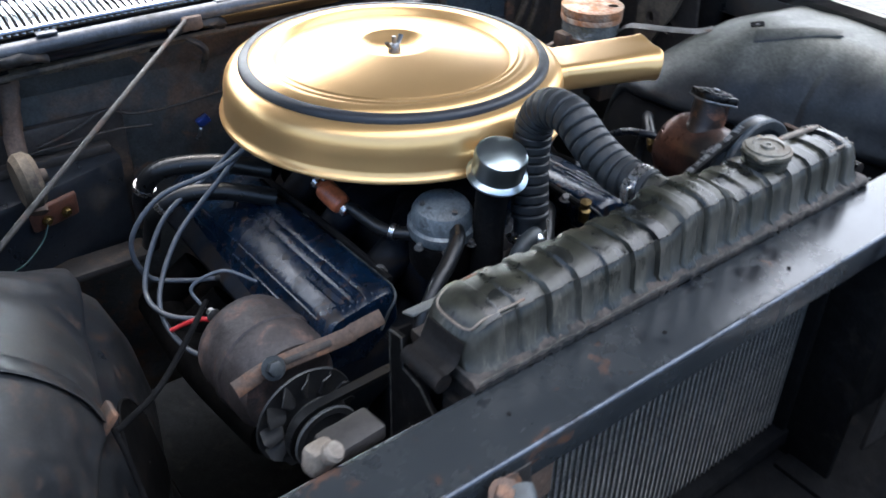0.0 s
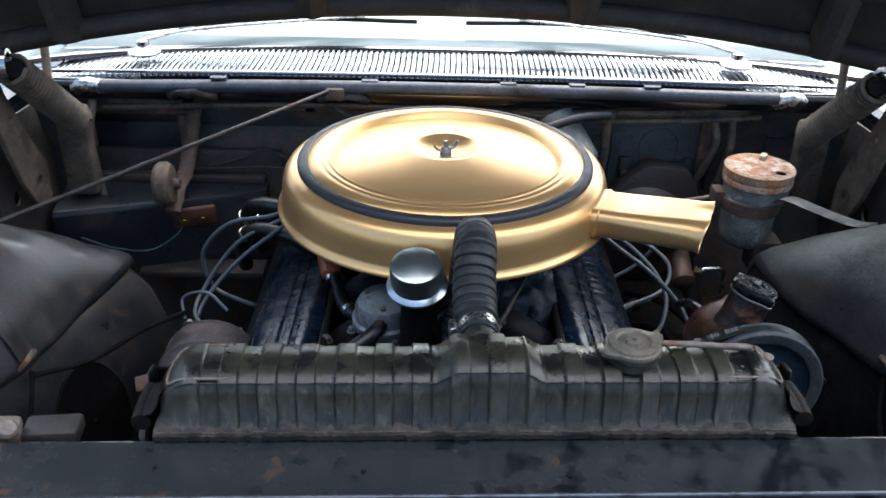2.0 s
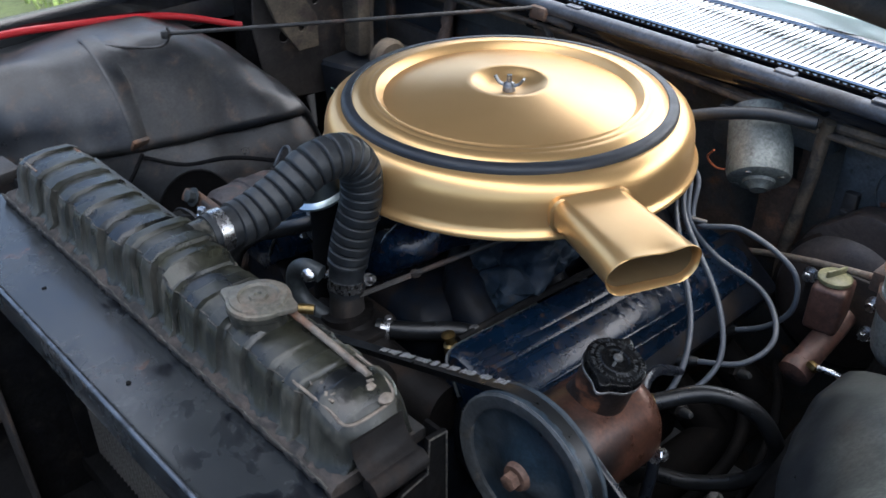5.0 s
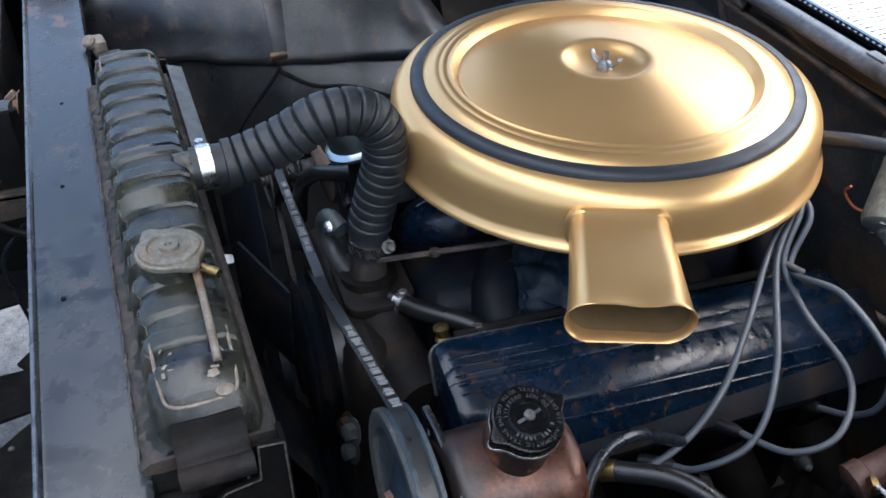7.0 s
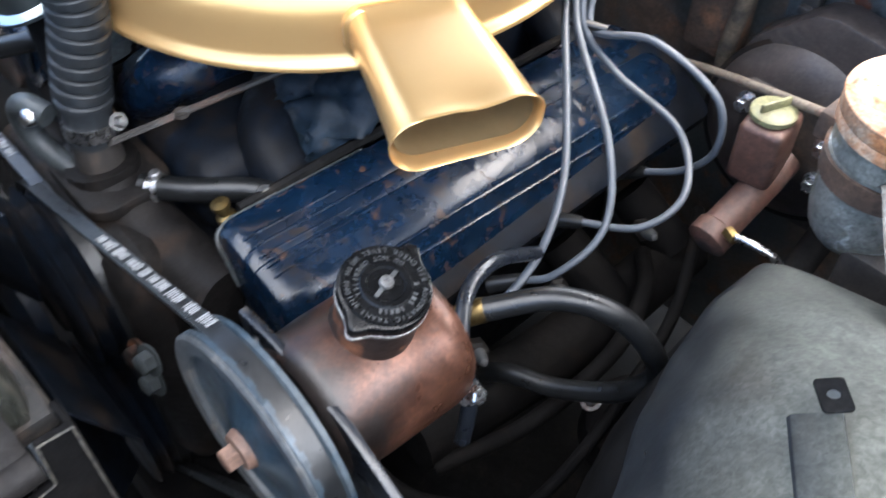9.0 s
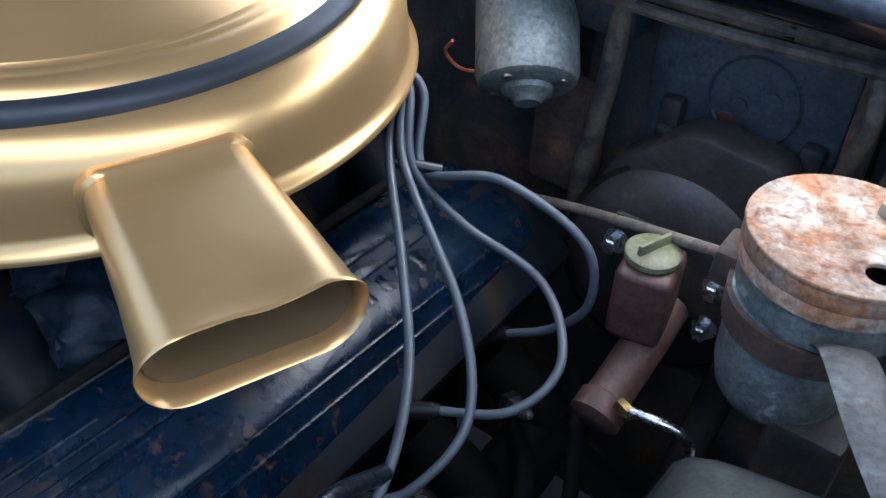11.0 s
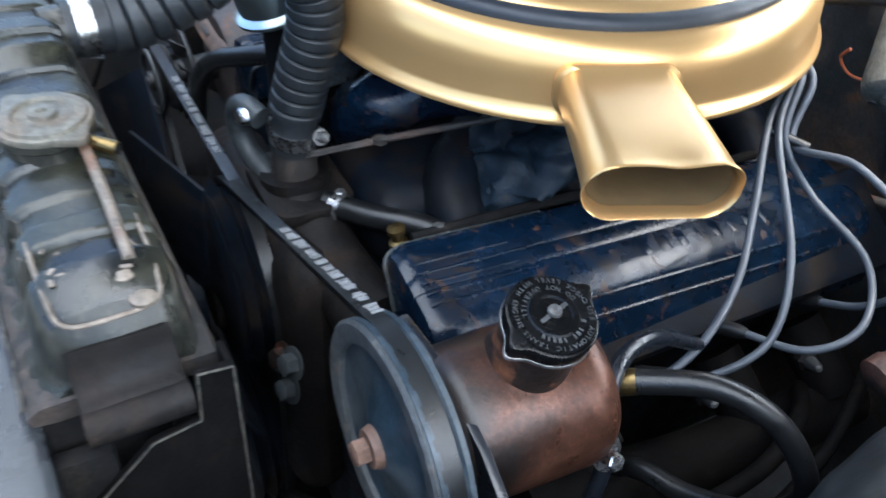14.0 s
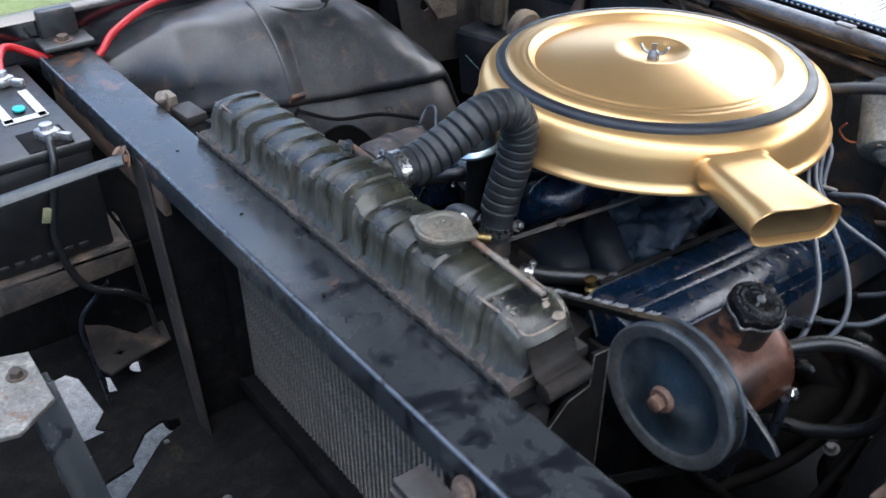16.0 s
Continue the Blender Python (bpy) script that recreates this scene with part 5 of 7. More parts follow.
clamp((0.0184, -0.262, 0.808), (0.0, 0.12, 1), 0.0196, "steel worm clamp at the hose foot")
part("hose_neck", Shape().tube([(0.033, -0.434, 0.938), (0.031, -0.412, 0.938)], 0.0175, 20, 3), TANK, rad)

therm = thing("thermostat_housing", (0.02, -0.27, 0.74), "rusty grimy cast thermostat housing", "thermostat housing")
part("neck", Shape().lathe([(0.021, -0.03), (0.020, 0.0), (0.0185, 0.03), (0.017, 0.04), (0, 0.04)], facing((0.018, -0.264, 0.765), (0, 0.02, 1)), 28), DARKRUST, therm)
part("body", Shape().tube([(0.018, -0.264, 0.77), (0.024, -0.264, 0.748), (0.07, -0.262, 0.725), (0.13, -0.255, 0.715), (0.17, -0.25, 0.715)], 0.030, 18, 7)
     .prism(rounded(0.10, 0.075, 0.02), 0.012, Matrix.Translation((0.02, -0.262, 0.752)), 0.003), IRON, therm)
for at, way, r in (((-0.02, -0.285, 0.764), Z, 0.0055), ((0.062, -0.240, 0.764), Z, 0.005), ((0.036, -0.246, 0.812), (0.8, 0.2, 0.4), 0.0048)):
    part("bolt", bolt_head(Shape(), at, way, r, 0.008), GREYCAST if r > 0.005 else STEEL, therm)
part("outlet_elbow", Shape().tube([(0.006, -0.286, 0.822), (-0.012, -0.294, 0.826), (-0.028, -0.297, 0.814), (-0.033, -0.296, 0.792), (-0.022, -0.291, 0.772), (0.004, -0.282, 0.760)], 0.0098, 16, 8), GREYCAST, therm, "dusty cast elbow")
part("fitting", Shape().lathe([(0.006, -0.006), (0.0075, -0.004), (0.0075, 0.004), (0.005, 0.006), (0, 0.007)], facing((0.000, -0.298, 0.823), (0.4, -0.7, 0.5)), 8), SILVER, therm, "bright pipe fitting")
wpump = thing("water_pump", (0.02, -0.33, 0.55), "grimy water pump with belt pulley", "water pump")
part("body", Shape().lathe([(0.055, 0), (0.05, 0.05), (0.03, 0.07), (0, 0.07)], facing((0.0, -0.28, 0.64), (0, -1, 0)), 28), IRON, wpump)
part("pulley", Shape().lathe([(0.02, 0), (0.075, 0), (0.085, 0.003), (0.072, 0.010), (0.085, 0.017), (0.073, 0.024), (0.085, 0.03), (0.08, 0.033), (0.03, 0.033), (0, 0.04)], facing((0.02, -0.312, 0.68), (0, -1, 0)), 40), DARKBLUE, wpump)
crank = thing("crank_pulley", (0, -0.33, 0.42), "dark crank pulley low on the engine", "pulley")
part("pulley", Shape().lathe([(0.02, 0), (0.085, 0), (0.09, 0.003), (0.078, 0.010), (0.09, 0.017), (0.078, 0.024), (0.09, 0.031), (0.085, 0.034), (0.02, 0.034), (0, 0.04)], facing((0.0, -0.312, 0.45), (0, -1, 0)), 40), DARKBLUE, crank)
part("hub", Shape().lathe([(0.034, 0), (0.034, 0.012), (0.028, 0.016), (0, 0.016)], facing((0.0, -0.350, 0.45), (0, -1, 0)), 28), IRON, crank, "cast hub")
part("centre_bolt", bolt_head(Shape(), (0.0, -0.366, 0.45), (0, -1, 0), 0.013, 0.012), NECKRUST, crank, "rusty centre bolt")
fan = thing("cooling_fan", (0.0, -0.375, 0.66), "dark blue engine fan behind the radiator", "fan")
part("hub", Shape().lathe([(0.045, 0), (0.045, 0.01), (0.03, 0.02), (0, 0.022)], facing((0, -0.36, 0.66), (0, -1, 0)), 24), DARKBLUE, fan)
for k in range(6):
    a = 60 * k + 20
    m = Matrix.Translation((0, -0.375, 0.66)) @ RY(a) @ Matrix.Translation((0, 0, 0.12)) @ RZ(28)
    part("blade", Shape().add(*box_data((0, 0, 0), (0.075, 0.003, 0.15), 0.001), m), DARKBLUE, fan)


def belt(name, centres, y, label, marks=None):
    """A vee belt round wheels given as (x, z, r), in a plane across the engine."""
    pts = []
    n = len(centres)
    for i in range(n):
        (x0, z0, r0), (x1, z1, r1) = centres[i], centres[(i + 1) % n]
        d = Vector((x1 - x0, z1 - z0))
        base = math.atan2(d.y, d.x)
        off = math.acos(max(-1, min(1, (r0 - r1) / d.length)))
        a = base - off
        pts.append((i, a))
    path = []
    for i in range(n):
        x, z, r = centres[i]
        a_in = pts[i - 1][1]
        a_out = pts[i][1]
        while a_out < a_in:
            a_out += 2 * math.pi
        for k in range(13):
            a = a_in + (a_out - a_in) * k / 12
            path.append(Vector((x + r * math.cos(a), y, z + r * math.sin(a))))
    full = []
    for p, q in zip(path, path[1:] + path[:1]):
        steps = max(1, int((q - p).length / 0.02))
        full += [p + (q - p) * k / steps for k in range(steps)]
    rings = []
    c = len(full)
    for i in range(c + 1):
        p, way = full[i % c], (full[(i + 1) % c] - full[i - 1 if i else c - 1]).normalized()
        nrm = Vector((way.z, 0, -way.x))
        rings.append([p + nrm * 0.004 + Vector((0, 0.0055, 0)), p + nrm * 0.004 - Vector((0, 0.0055, 0)), p - nrm * 0.004 - Vector((0, 0.0035, 0)), p - nrm * 0.004 + Vector((0, 0.0035, 0))])
    b = thing(name, (centres[0][0], y, centres[0][1]), label, "belt", "drive belts")
    part("band", Shape().loft(rings, caps=False), RUBBER, b)
    if marks:
        (ax, az), (bx, bz) = marks
        a, d = Vector((ax, y, az)), Vector((bx - ax, 0, bz - az))
        way = d.normalized()
        nrm = Vector((-way.z, 0, way.x))
        m = Matrix((Vector((way.x, 0, nrm.x)), Vector((way.y, 1, nrm.y)), Vector((way.z, 0, nrm.z)))).to_4x4()
        rr = random.Random(3)
        pos = 0.0
        while pos < d.length:
            for w in [rr.choice((0.0006, 0.0008, 0.0011)) for k in range(rr.randint(4, 8))]:
                part("printed_mark", Shape().box(a + way * (pos + w / 2) + nrm * 0.0003, (w, rr.choice((0.0080, 0.0070, 0.0055)), 0.0004), 0, m), GREYPRINT, b)
                pos += w + rr.choice((0.0010, 0.0013, 0.0019))
            pos += rr.choice((0.0030, 0.0045, 0.0065))
    return b


# ---------------------------------------------------------------- steering pump
pump = thing("steering_pump", (0.36, -0.25, 0.74), "brown rusty power steering pump with round reservoir", "steering pump")
part("reservoir", Shape().lathe([(0, 0), (0.042, 0), (0.0465, 0.004), (0.0485, 0.012), (0.0495, 0.030), (0.0495, 0.084), (0.048, 0.093), (0.042, 0.101), (0.02, 0.106), (0, 0.106)], facing((0.343, -0.293, 0.806), (0.03, 1, 0)), 56), COPPER, pump, "copper-brown reservoir, blacker towards the pulley")
NECK = facing((0.3550, -0.2370, 0.8745), (0.28, 0.06, 1))
part("filler_neck", Shape().lathe([(0.0300, -0.046), (0.0285, -0.036), (0.0262, -0.029), (0.0245, -0.024), (0.0240, 0.014), (0, 0.014)], NECK, 36), NECKRUST, pump, "blackened rusty filler neck")
part("mount_bracket", plate([(0.286, 0.846), (0.315, 0.850), (0.345, 0.8485), (0.388, 0.8385), (0.413, 0.8225), (0.434, 0.8085), (0.442, 0.800), (0.438, 0.7925), (0.424, 0.795), (0.408, 0.780), (0.402, 0.74), (0.385, 0.72), (0.31, 0.72), (0.286, 0.78)], [circle(0.300, 0.835, 0.005, 14)], 0.006, Matrix.Translation((0, -0.284, 0)) @ Matrix(((1, 0, 0, 0), (0, 0, -1, 0), (0, 1, 0, 0), (0, 0, 0, 1))), 0.001), STRAPPAINT, pump, "blue-black flat mounting bracket")
PULM = facing((0.3465, -0.314, 0.818), (0.02, -1, 0.02))
pul = part("pulley", Shape().lathe([(0, 0.018), (0.013, 0.018), (0.018, 0.0150), (0.030, 0.0105), (0.046, 0.0090), (0.0580, 0.0110), (0.0615, 0.014), (0.0705, 0.0145), (0.0725, 0.0125), (0.0725, 0.009), (0.0655, 0.003), (0.0725, -0.003), (0.0725, -0.006), (0.066, -0.008), (0.03, -0.010), (0, -0.010)],
     PULM, 72), mat("blue_black_pulley", (0.0125, 0.0235, 0.0335), 0.36, 0.1, (0.017, 0.026, 0.035), 25, spots=(0.036, 0.043, 0.047), sscale=22, slevel=0.60, swidth=0.16, bump=0.3), pump, "blue-black dished pulley")
part("pulley_rim", Shape().ringlathe([(0.0585, 0.0146), (0.0605, 0.0156), (0.0705, 0.0160), (0.0726, 0.0144), (0.0720, 0.0130), (0.0585, 0.0110)], PULM, 72), DULLBAND, pul, "dull grey worn rim")
s = Shape().lathe([(0, 0.0), (0.0135, 0.0), (0.0115, 0.006), (0, 0.006)], PULM @ Matrix.Translation((0, 0, 0.017)), 24)
bolt_head(s, PULM @ Vector((0, 0, 0.0225)), PULM.to_3x3() @ Vector((0, 0, 1)), 0.0078, 0.0085, False)
part("pulley_nut", s, mat("tan_rust_nut", (0.13, 0.075, 0.052), 0.65, 0.1, (0.09, 0.05, 0.034), 60, bump=0.4), pul, "rusty centre nut")
pcap = thing("steering_fluid_cap", tuple(NECK @ Vector((0, 0, 0.012))), "black two-eared filler cap with pale moulded lettering ring", "cap")
out = []
for k in range(72):
    a = 2 * math.pi * k / 72
    ear = max(0.0, math.cos(2 * (a - 0.11))) ** 12
    r = 0.0262 + 0.0072 * ear
    out.append((r * math.cos(a), r * math.sin(a)))
CAPM = NECK @ Matrix.Translation((0, 0, 0.010)) @ RZ(0)
part("skirt", Shape().prism(out, 0.0105, CAPM, 0.002), CAPBLACK, pcap)
part("face", Shape().lathe([(0.0245, 0.0105), (0.0240, 0.0118), (0.0150, 0.0118), (0.0140, 0.0128), (0.011, 0.0128), (0.010, 0.0116), (0.0042, 0.0116), (0.004, 0.0135), (0.0025, 0.0142), (0, 0.0142)], CAPM, 48), CAPBLACK, pcap)


def ring_text(words, radius, middle, size, step, outward):
    """Raised letters round the cap: middle is the angle of the text's middle; outward letters have their heads to the rim."""
    out = Shape()
    for i, ch in enumerate(words):
        if ch == " ":
            continue
        c = bpy.data.curves.new("letter", "FONT")
        c.body, c.size, c.align_x, c.align_y, c.extrude, c.resolution_u = ch, size, "CENTER", "CENTER", 0.0003, 2
        ob = bpy.data.objects.new("letter", c)
        scene.collection.objects.link(ob)
        me = bpy.data.meshes.new_from_object(ob)
        off = (i - (len(words) - 1) / 2) * step
        a = middle - off if outward else middle + off
        m = CAPM @ RZ(a) @ Matrix.Translation((radius, 0, 0.0121)) @ RZ(-90 if outward else 90)
        out.add([v.co.copy() for v in me.vertices], [tuple(p.vertices) for p in me.polygons], m)
        bpy.data.objects.remove(ob)
        bpy.data.curves.remove(c)
        bpy.data.meshes.remove(me)
    return out


part("lettering", ring_text("USE AUTOMATIC TRANS", 0.0214, 262, 0.0040, 8.6, True), DIMPRINT, pcap, "pale raised lettering", 30)
part("lettering", ring_text("CHECK LEVEL WITH ENGINE", 0.0214, 82, 0.0040, 8.2, False), DIMPRINT, pcap, "pale raised lettering", 30)
part("lettering", ring_text("DO NOT OVERFILL", 0.0166, 82, 0.0040, 10.6, False), DIMPRINT, pcap, "pale raised lettering", 30)
s = Shape()
rr = random.Random(7)
for k in range(11):
    if k not in (5, 9):
        s.add(*box_data((0.0166, 0, 0.0120), (0.0028, rr.choice((0.0011, 0.0016, 0.0020)), 0.0006), 0), CAPM @ RZ(262 + 10.6 * (k - 5)))
part("lettering_bar", s, DIMPRINT, pcap, "pale raised letters, too worn to read")
part("centre_bar", Shape().add(*box_data((0, 0, 0.0128), (0.0205, 0.0026, 0.0012), 0.0004), CAPM @ RZ(6)), DIMPRINT, pcap)
part("centre_stud", Shape().lathe([(0.0042, 0.0140), (0.0038, 0.0156), (0.0016, 0.0158), (0.0012, 0.0148), (0, 0.0148)], CAPM, 18), STEEL, pcap)
part("metal_rim", Shape().prism([(x * 1.012, y * 1.012) for x, y in out], 0.0032, CAPM @ Matrix.Translation((0, 0, -0.0016)), 0.0009), STEEL, pcap, "bare metal rim under the black top")

belt("steering_belt", [(0.3465, 0.818, 0.069), (0.02, 0.68, 0.082), (0.0, 0.45, 0.086)], -0.317, "black vee belt to the steering pump with white print", ((0.150, 0.8225), (0.318, 0.8895)))

# pump hoses
hp = thing("steering_hose", (0.38, -0.1, 0.7), "thick black steering hose with brass fitting", "hose")
part("hose", Shape().tube([(0.350, -0.151, 0.790), (0.380, -0.113, 0.798), (0.411, -0.086, 0.786), (0.434, -0.070, 0.755), (0.437, -0.058, 0.714), (0.415, -0.066, 0.676), (0.372, -0.085, 0.652), (0.33, -0.10, 0.642), (0.30, -0.10, 0.60), (0.29, -0.10, 0.52)], 0.0084, 16, 9), RUBBER, hp)
part("ferrule", Shape().tube([(0.340, -0.164, 0.785), (0.351, -0.150, 0.7905)], 0.0090, 16, 3, False), BRASS, hp, "brass ferrule")
part("metal_pipe", Shape().tube([(0.325, -0.07, 0.765), (0.328, -0.115, 0.795), (0.337, -0.150, 0.803), (0.358, -0.178, 0.800), (0.378, -0.192, 0.788), (0.388, -0.198, 0.770), (0.390, -0.206, 0.735)], 0.0055, 12, 7), STRAPPAINT, hp, "bent blue-black steel pipe")
bolt_head(s2 := Shape(), (0.388, -0.199, 0.784), (0.8, 0, 0.5), 0.006, 0.012)
part("bolt", s2, SILVER, hp)

# brass fitting, vacuum hose with blue clamp
vh = thing("vacuum_hose", (0.05, -0.25, 0.74), "short black hose with bluish clamp beside the valve cover", "hose")
part("hose", Shape().tube([(0.052, -0.250, 0.757), (0.085, -0.222, 0.757), (0.115, -0.190, 0.758), (0.138, -0.165, 0.752), (0.145, -0.13, 0.735)], 0.0105, 14, 7), RUBBER, vh)
part("clamp_band", Shape().ringlathe([(0.0104, -0.005), (0.0122, -0.005), (0.0122, 0.005), (0.0104, 0.005)], facing((0.062, -0.243, 0.7555), (0.75, 0.6, 0.05)), 24), SILVER, vh, "bluish silver clamp")
bf = thing("brass_fitting", (0.148, -0.226, 0.76), "small brass pipe fitting", "fitting")
part("nut", Shape().lathe([(0.008, -0.018), (0.008, 0), (0.005, 0.002), (0.005, 0.008), (0.0075, 0.009), (0.0075, 0.013), (0, 0.014)], facing((0.147, -0.2255, 0.778), (-0.1, -0.15, 1)), 12), BRASS, bf)

# ---------------------------------------------------------------- oil filler, fuel pump, orange elbow
oil = thing("oil_filler_cap", (-0.03, -0.25, 0.90), "chrome push-on oil filler cap on its tube", "cap")
OM = facing((-0.031, -0.254, 0.896), (-0.05, -0.27, 1))
part("cap", Shape().lathe([(0.031, 0.0), (0.0345, 0.001), (0.035, 0.004), (0.032, 0.0065), (0.0295, 0.008), (0.030, 0.030), (0.0285, 0.0345), (0.025, 0.0365), (0, 0.0375)], OM, 64), CAPCHROME, oil, "polished chrome cap")
part("filler_tube", Shape().tube([(-0.030, -0.250, 0.905), (-0.032, -0.247, 0.84), (-0.036, -0.25, 0.74)], 0.019, 18, 5), GRIME, oil, "black filler tube")
fp = thing("fuel_pump", (-0.066, -0.2, 0.78), "grey cast fuel pump with screwed dome", "fuel pump")
FM = facing((-0.070, -0.205, 0.813), (-0.05, -0.1, 1)) @ Matrix.Scale(1.17, 4)
part("dome", Shape().lathe([(0.033, 0.0), (0.035, 0.004), (0.0345, 0.012), (0.031, 0.014), (0.0305, 0.026), (0.027, 0.032), (0.016, 0.035), (0, 0.0355)], FM, 40), GREYPAINT, fp, "dark grey painted domed top")
part("base", Shape().lathe([(0.025, -0.05), (0.032, -0.035), (0.034, -0.002), (0, -0.001)], FM, 32), IRON, fp)
for k in range(8):
    part("screw", bolt_head(Shape(), FM @ Vector((0.037 * math.cos(k * 0.785), 0.037 * math.sin(k * 0.785), 0.0)), FM.to_3x3() @ Vector((0, 0, 1)), 0.0038, 0.006), STEEL, fp)
for a in (1.0, 3.1, 5.2):
    part("dome_screw", Shape().lathe([(0.003, 0), (0.003, 0.003), (0, 0.0034)], FM @ Matrix.Translation((0.02 * math.cos(a), 0.02 * math.sin(a), 0.0335)), 10), STEEL, fp)
part("outlet_hose", Shape().tube([(-0.10, -0.20, 0.815), (-0.125, -0.165, 0.812), (-0.142, -0.115, 0.825)], 0.008, 12, 6), RUBBER, fp)
part("inlet_hose", Shape().tube([(-0.068, -0.212, 0.836), (-0.078, -0.248, 0.832), (-0.105, -0.270, 0.820), (-0.133, -0.285, 0.806), (-0.160, -0.298, 0.775), (-0.180, -0.302, 0.715)], 0.0092, 12, 6), RUBBER, fp)
part("hose_clip", Shape().ringlathe([(0.008, -0.003), (0.0098, -0.003), (0.0098, 0.003), (0.008, 0.003)], facing((-0.118, -0.175, 0.8125), (-0.5, 0.8, 0.1)), 18), SILVER, fp)
ff = thing("fuel_filter", (-0.152, -0.095, 0.82), "translucent orange inline fuel filter", "fuel filter")
FW = Vector((-0.25, 0.85, 0.42)).normalized()
part("canister", Shape().lathe([(0.004, -0.026), (0.006, -0.022), (0.0125, -0.018), (0.0135, -0.014), (0.0135, 0.012), (0.0115, 0.016), (0.006, 0.019), (0.004, 0.026), (0, 0.026)], facing((-0.152, -0.092, 0.832), FW), 24), ORANGE, ff)
part("clip", Shape().ringlathe([(0.007, -0.003), (0.009, -0.003), (0.009, 0.003), (0.007, 0.003)], facing(Vector((-0.152, -0.092, 0.832)) - FW * 0.025, FW), 16), SILVER, ff)
part("clip", Shape().ringlathe([(0.007, -0.003), (0.009, -0.003), (0.009, 0.003), (0.007, 0.003)], facing(Vector((-0.152, -0.092, 0.832)) + FW * 0.025, FW), 16), SILVER, ff)

# ---------------------------------------------------------------- alternator
alt = thing("alternator", (-0.30, -0.2, 0.64), "dusty brown-grey alternator with finned fan", "alternator")
AW = Vector((0.06, -1, 0)).normalized()
AM = facing((-0.303, -0.160, 0.715), AW) @ Matrix.Scale(0.98, 4)
ALTM = mat("dusty_alternator", (0.050, 0.042, 0.040), 0.55, 0.15, (0.032, 0.026, 0.025), 25, spots=(0.095, 0.060, 0.048), sscale=40, slevel=0.6, bump=0.8, bscale=90)
part("housing", Shape().lathe([(0.02, -0.03), (0.05, -0.026), (0.060, -0.016), (0.063, -0.005), (0.063, 0.030), (0.0655, 0.032), (0.0655, 0.042), (0.063, 0.044), (0.063, 0.075), (0.055, 0.088), (0.02, 0.092), (0, 0.092)], AM, 48), ALTM, alt)
FAN_AT, PUL_AT = Vector((-0.3035, -0.286, 0.709)), Vector((-0.2985, -0.3135, 0.704))
AF, AP = facing(FAN_AT, AW), facing(PUL_AT, AW)
part("shaft_nose", Shape().tube([FAN_AT + Vector((0, 0.06, 0)), PUL_AT], 0.016, 20, 2), FANBLACK, alt)
afan = part("fan", Shape().lathe([(0.015, -0.002), (0.056, -0.002), (0.0585, 0.001), (0.0575, 0.003), (0.050, 0.001), (0.015, 0.001)], AF, 56), FANBLACK, alt, "black finned cooling fan")
for k in range(12):
    part("fin", Shape().loft([[AF @ RZ(30 * k) @ Vector(p) for p in row] for row in (
        [(0.028, -0.006, 0.0005), (0.054, -0.010, 0.0005), (0.054, -0.008, 0.0005), (0.028, -0.004, 0.0005)],
        [(0.031, -0.001, 0.010), (0.0555, 0.000, 0.013), (0.0555, 0.0015, 0.012), (0.031, 0.001, 0.009)],
        [(0.034, 0.004, 0.0125), (0.050, 0.008, 0.0150), (0.050, 0.0092, 0.0138), (0.034, 0.0055, 0.0115)])]), FANBLACK, afan)
part("pulley", Shape().lathe([(0.020, -0.016), (0.036, -0.012), (0.0375, -0.009), (0.030, 0.0), (0.0375, 0.009), (0.0365, 0.0115), (0.030, 0.0120), (0.0285, 0.0095), (0.012, 0.0085), (0.011, 0.013), (0.006, 0.0135), (0.006, 0.018), (0, 0.018)], AP, 48), FANBLACK, alt, "dark belt pulley")
part("pulley_edge", Shape().ringlathe([(0.0355, 0.0110), (0.0366, 0.0121), (0.0378, 0.0108), (0.0378, 0.0090)], AP, 48), DULLBAND, alt, "worn bare pulley edge")
part("terminal", bolt_head(Shape(), AM @ Vector((-0.03, 0.045, -0.024)), -AW, 0.005, 0.01), STEEL, alt)
part("terminal", bolt_head(Shape(), AM @ Vector((0.035, 0.03, -0.024)), -AW, 0.004, 0.012), STEEL, alt)
arm = thing("alternator_bracket", (-0.22, -0.285, 0.75), "rusty slotted adjusting arm of the alternator", "bracket")
ARMPTS = [(-0.366, -0.262, 0.757), (-0.325, -0.262, 0.767), (-0.240, -0.262, 0.767), (-0.225, -0.262, 0.770), (-0.190, -0.262, 0.774)]
part("arm", Shape().tube(ARMPTS, 0.0090, 10, 6, flat=0.24, up=(0, -0.75, 0.65)), RUSTY, arm)
part("bolt", bolt_head(Shape(), Vector(ARMPTS[1]) + Vector((0, -0.006, 0.004)), (0, -0.9, 0.5), 0.0085, 0.010), GREYCAST, arm)
part("slot", Shape().tube([Vector(ARMPTS[1]).lerp(Vector(ARMPTS[2]), f) + Vector((0, -0.0022, 0.0020)) for f in (0.18, 0.5, 0.82)], 0.0034, 8, 2, flat=0.25, up=(0, -0.75, 0.65)), DARKRUST, arm, "dark adjusting slot")
belt("alternator_belt", [(-0.2985, 0.704, 0.036), (0.0, 0.45, 0.086), (0.02, 0.68, 0.082)], -0.3135, "black fan belt to the alternator with white print", ((-0.05, 0.7615), (-0.20, 0.7555)))
s = Shape()
s.tube([(-0.484, -0.262, 0.768), (-0.43, -0.225, 0.765), (-0.375, -0.18, 0.782), (-0.338, -0.13, 0.775)], 0.0033, 8, 6)
solid("alternator_lead", s, GRIME, "black lead from inner wing to alternator", "cable")
s = Shape()
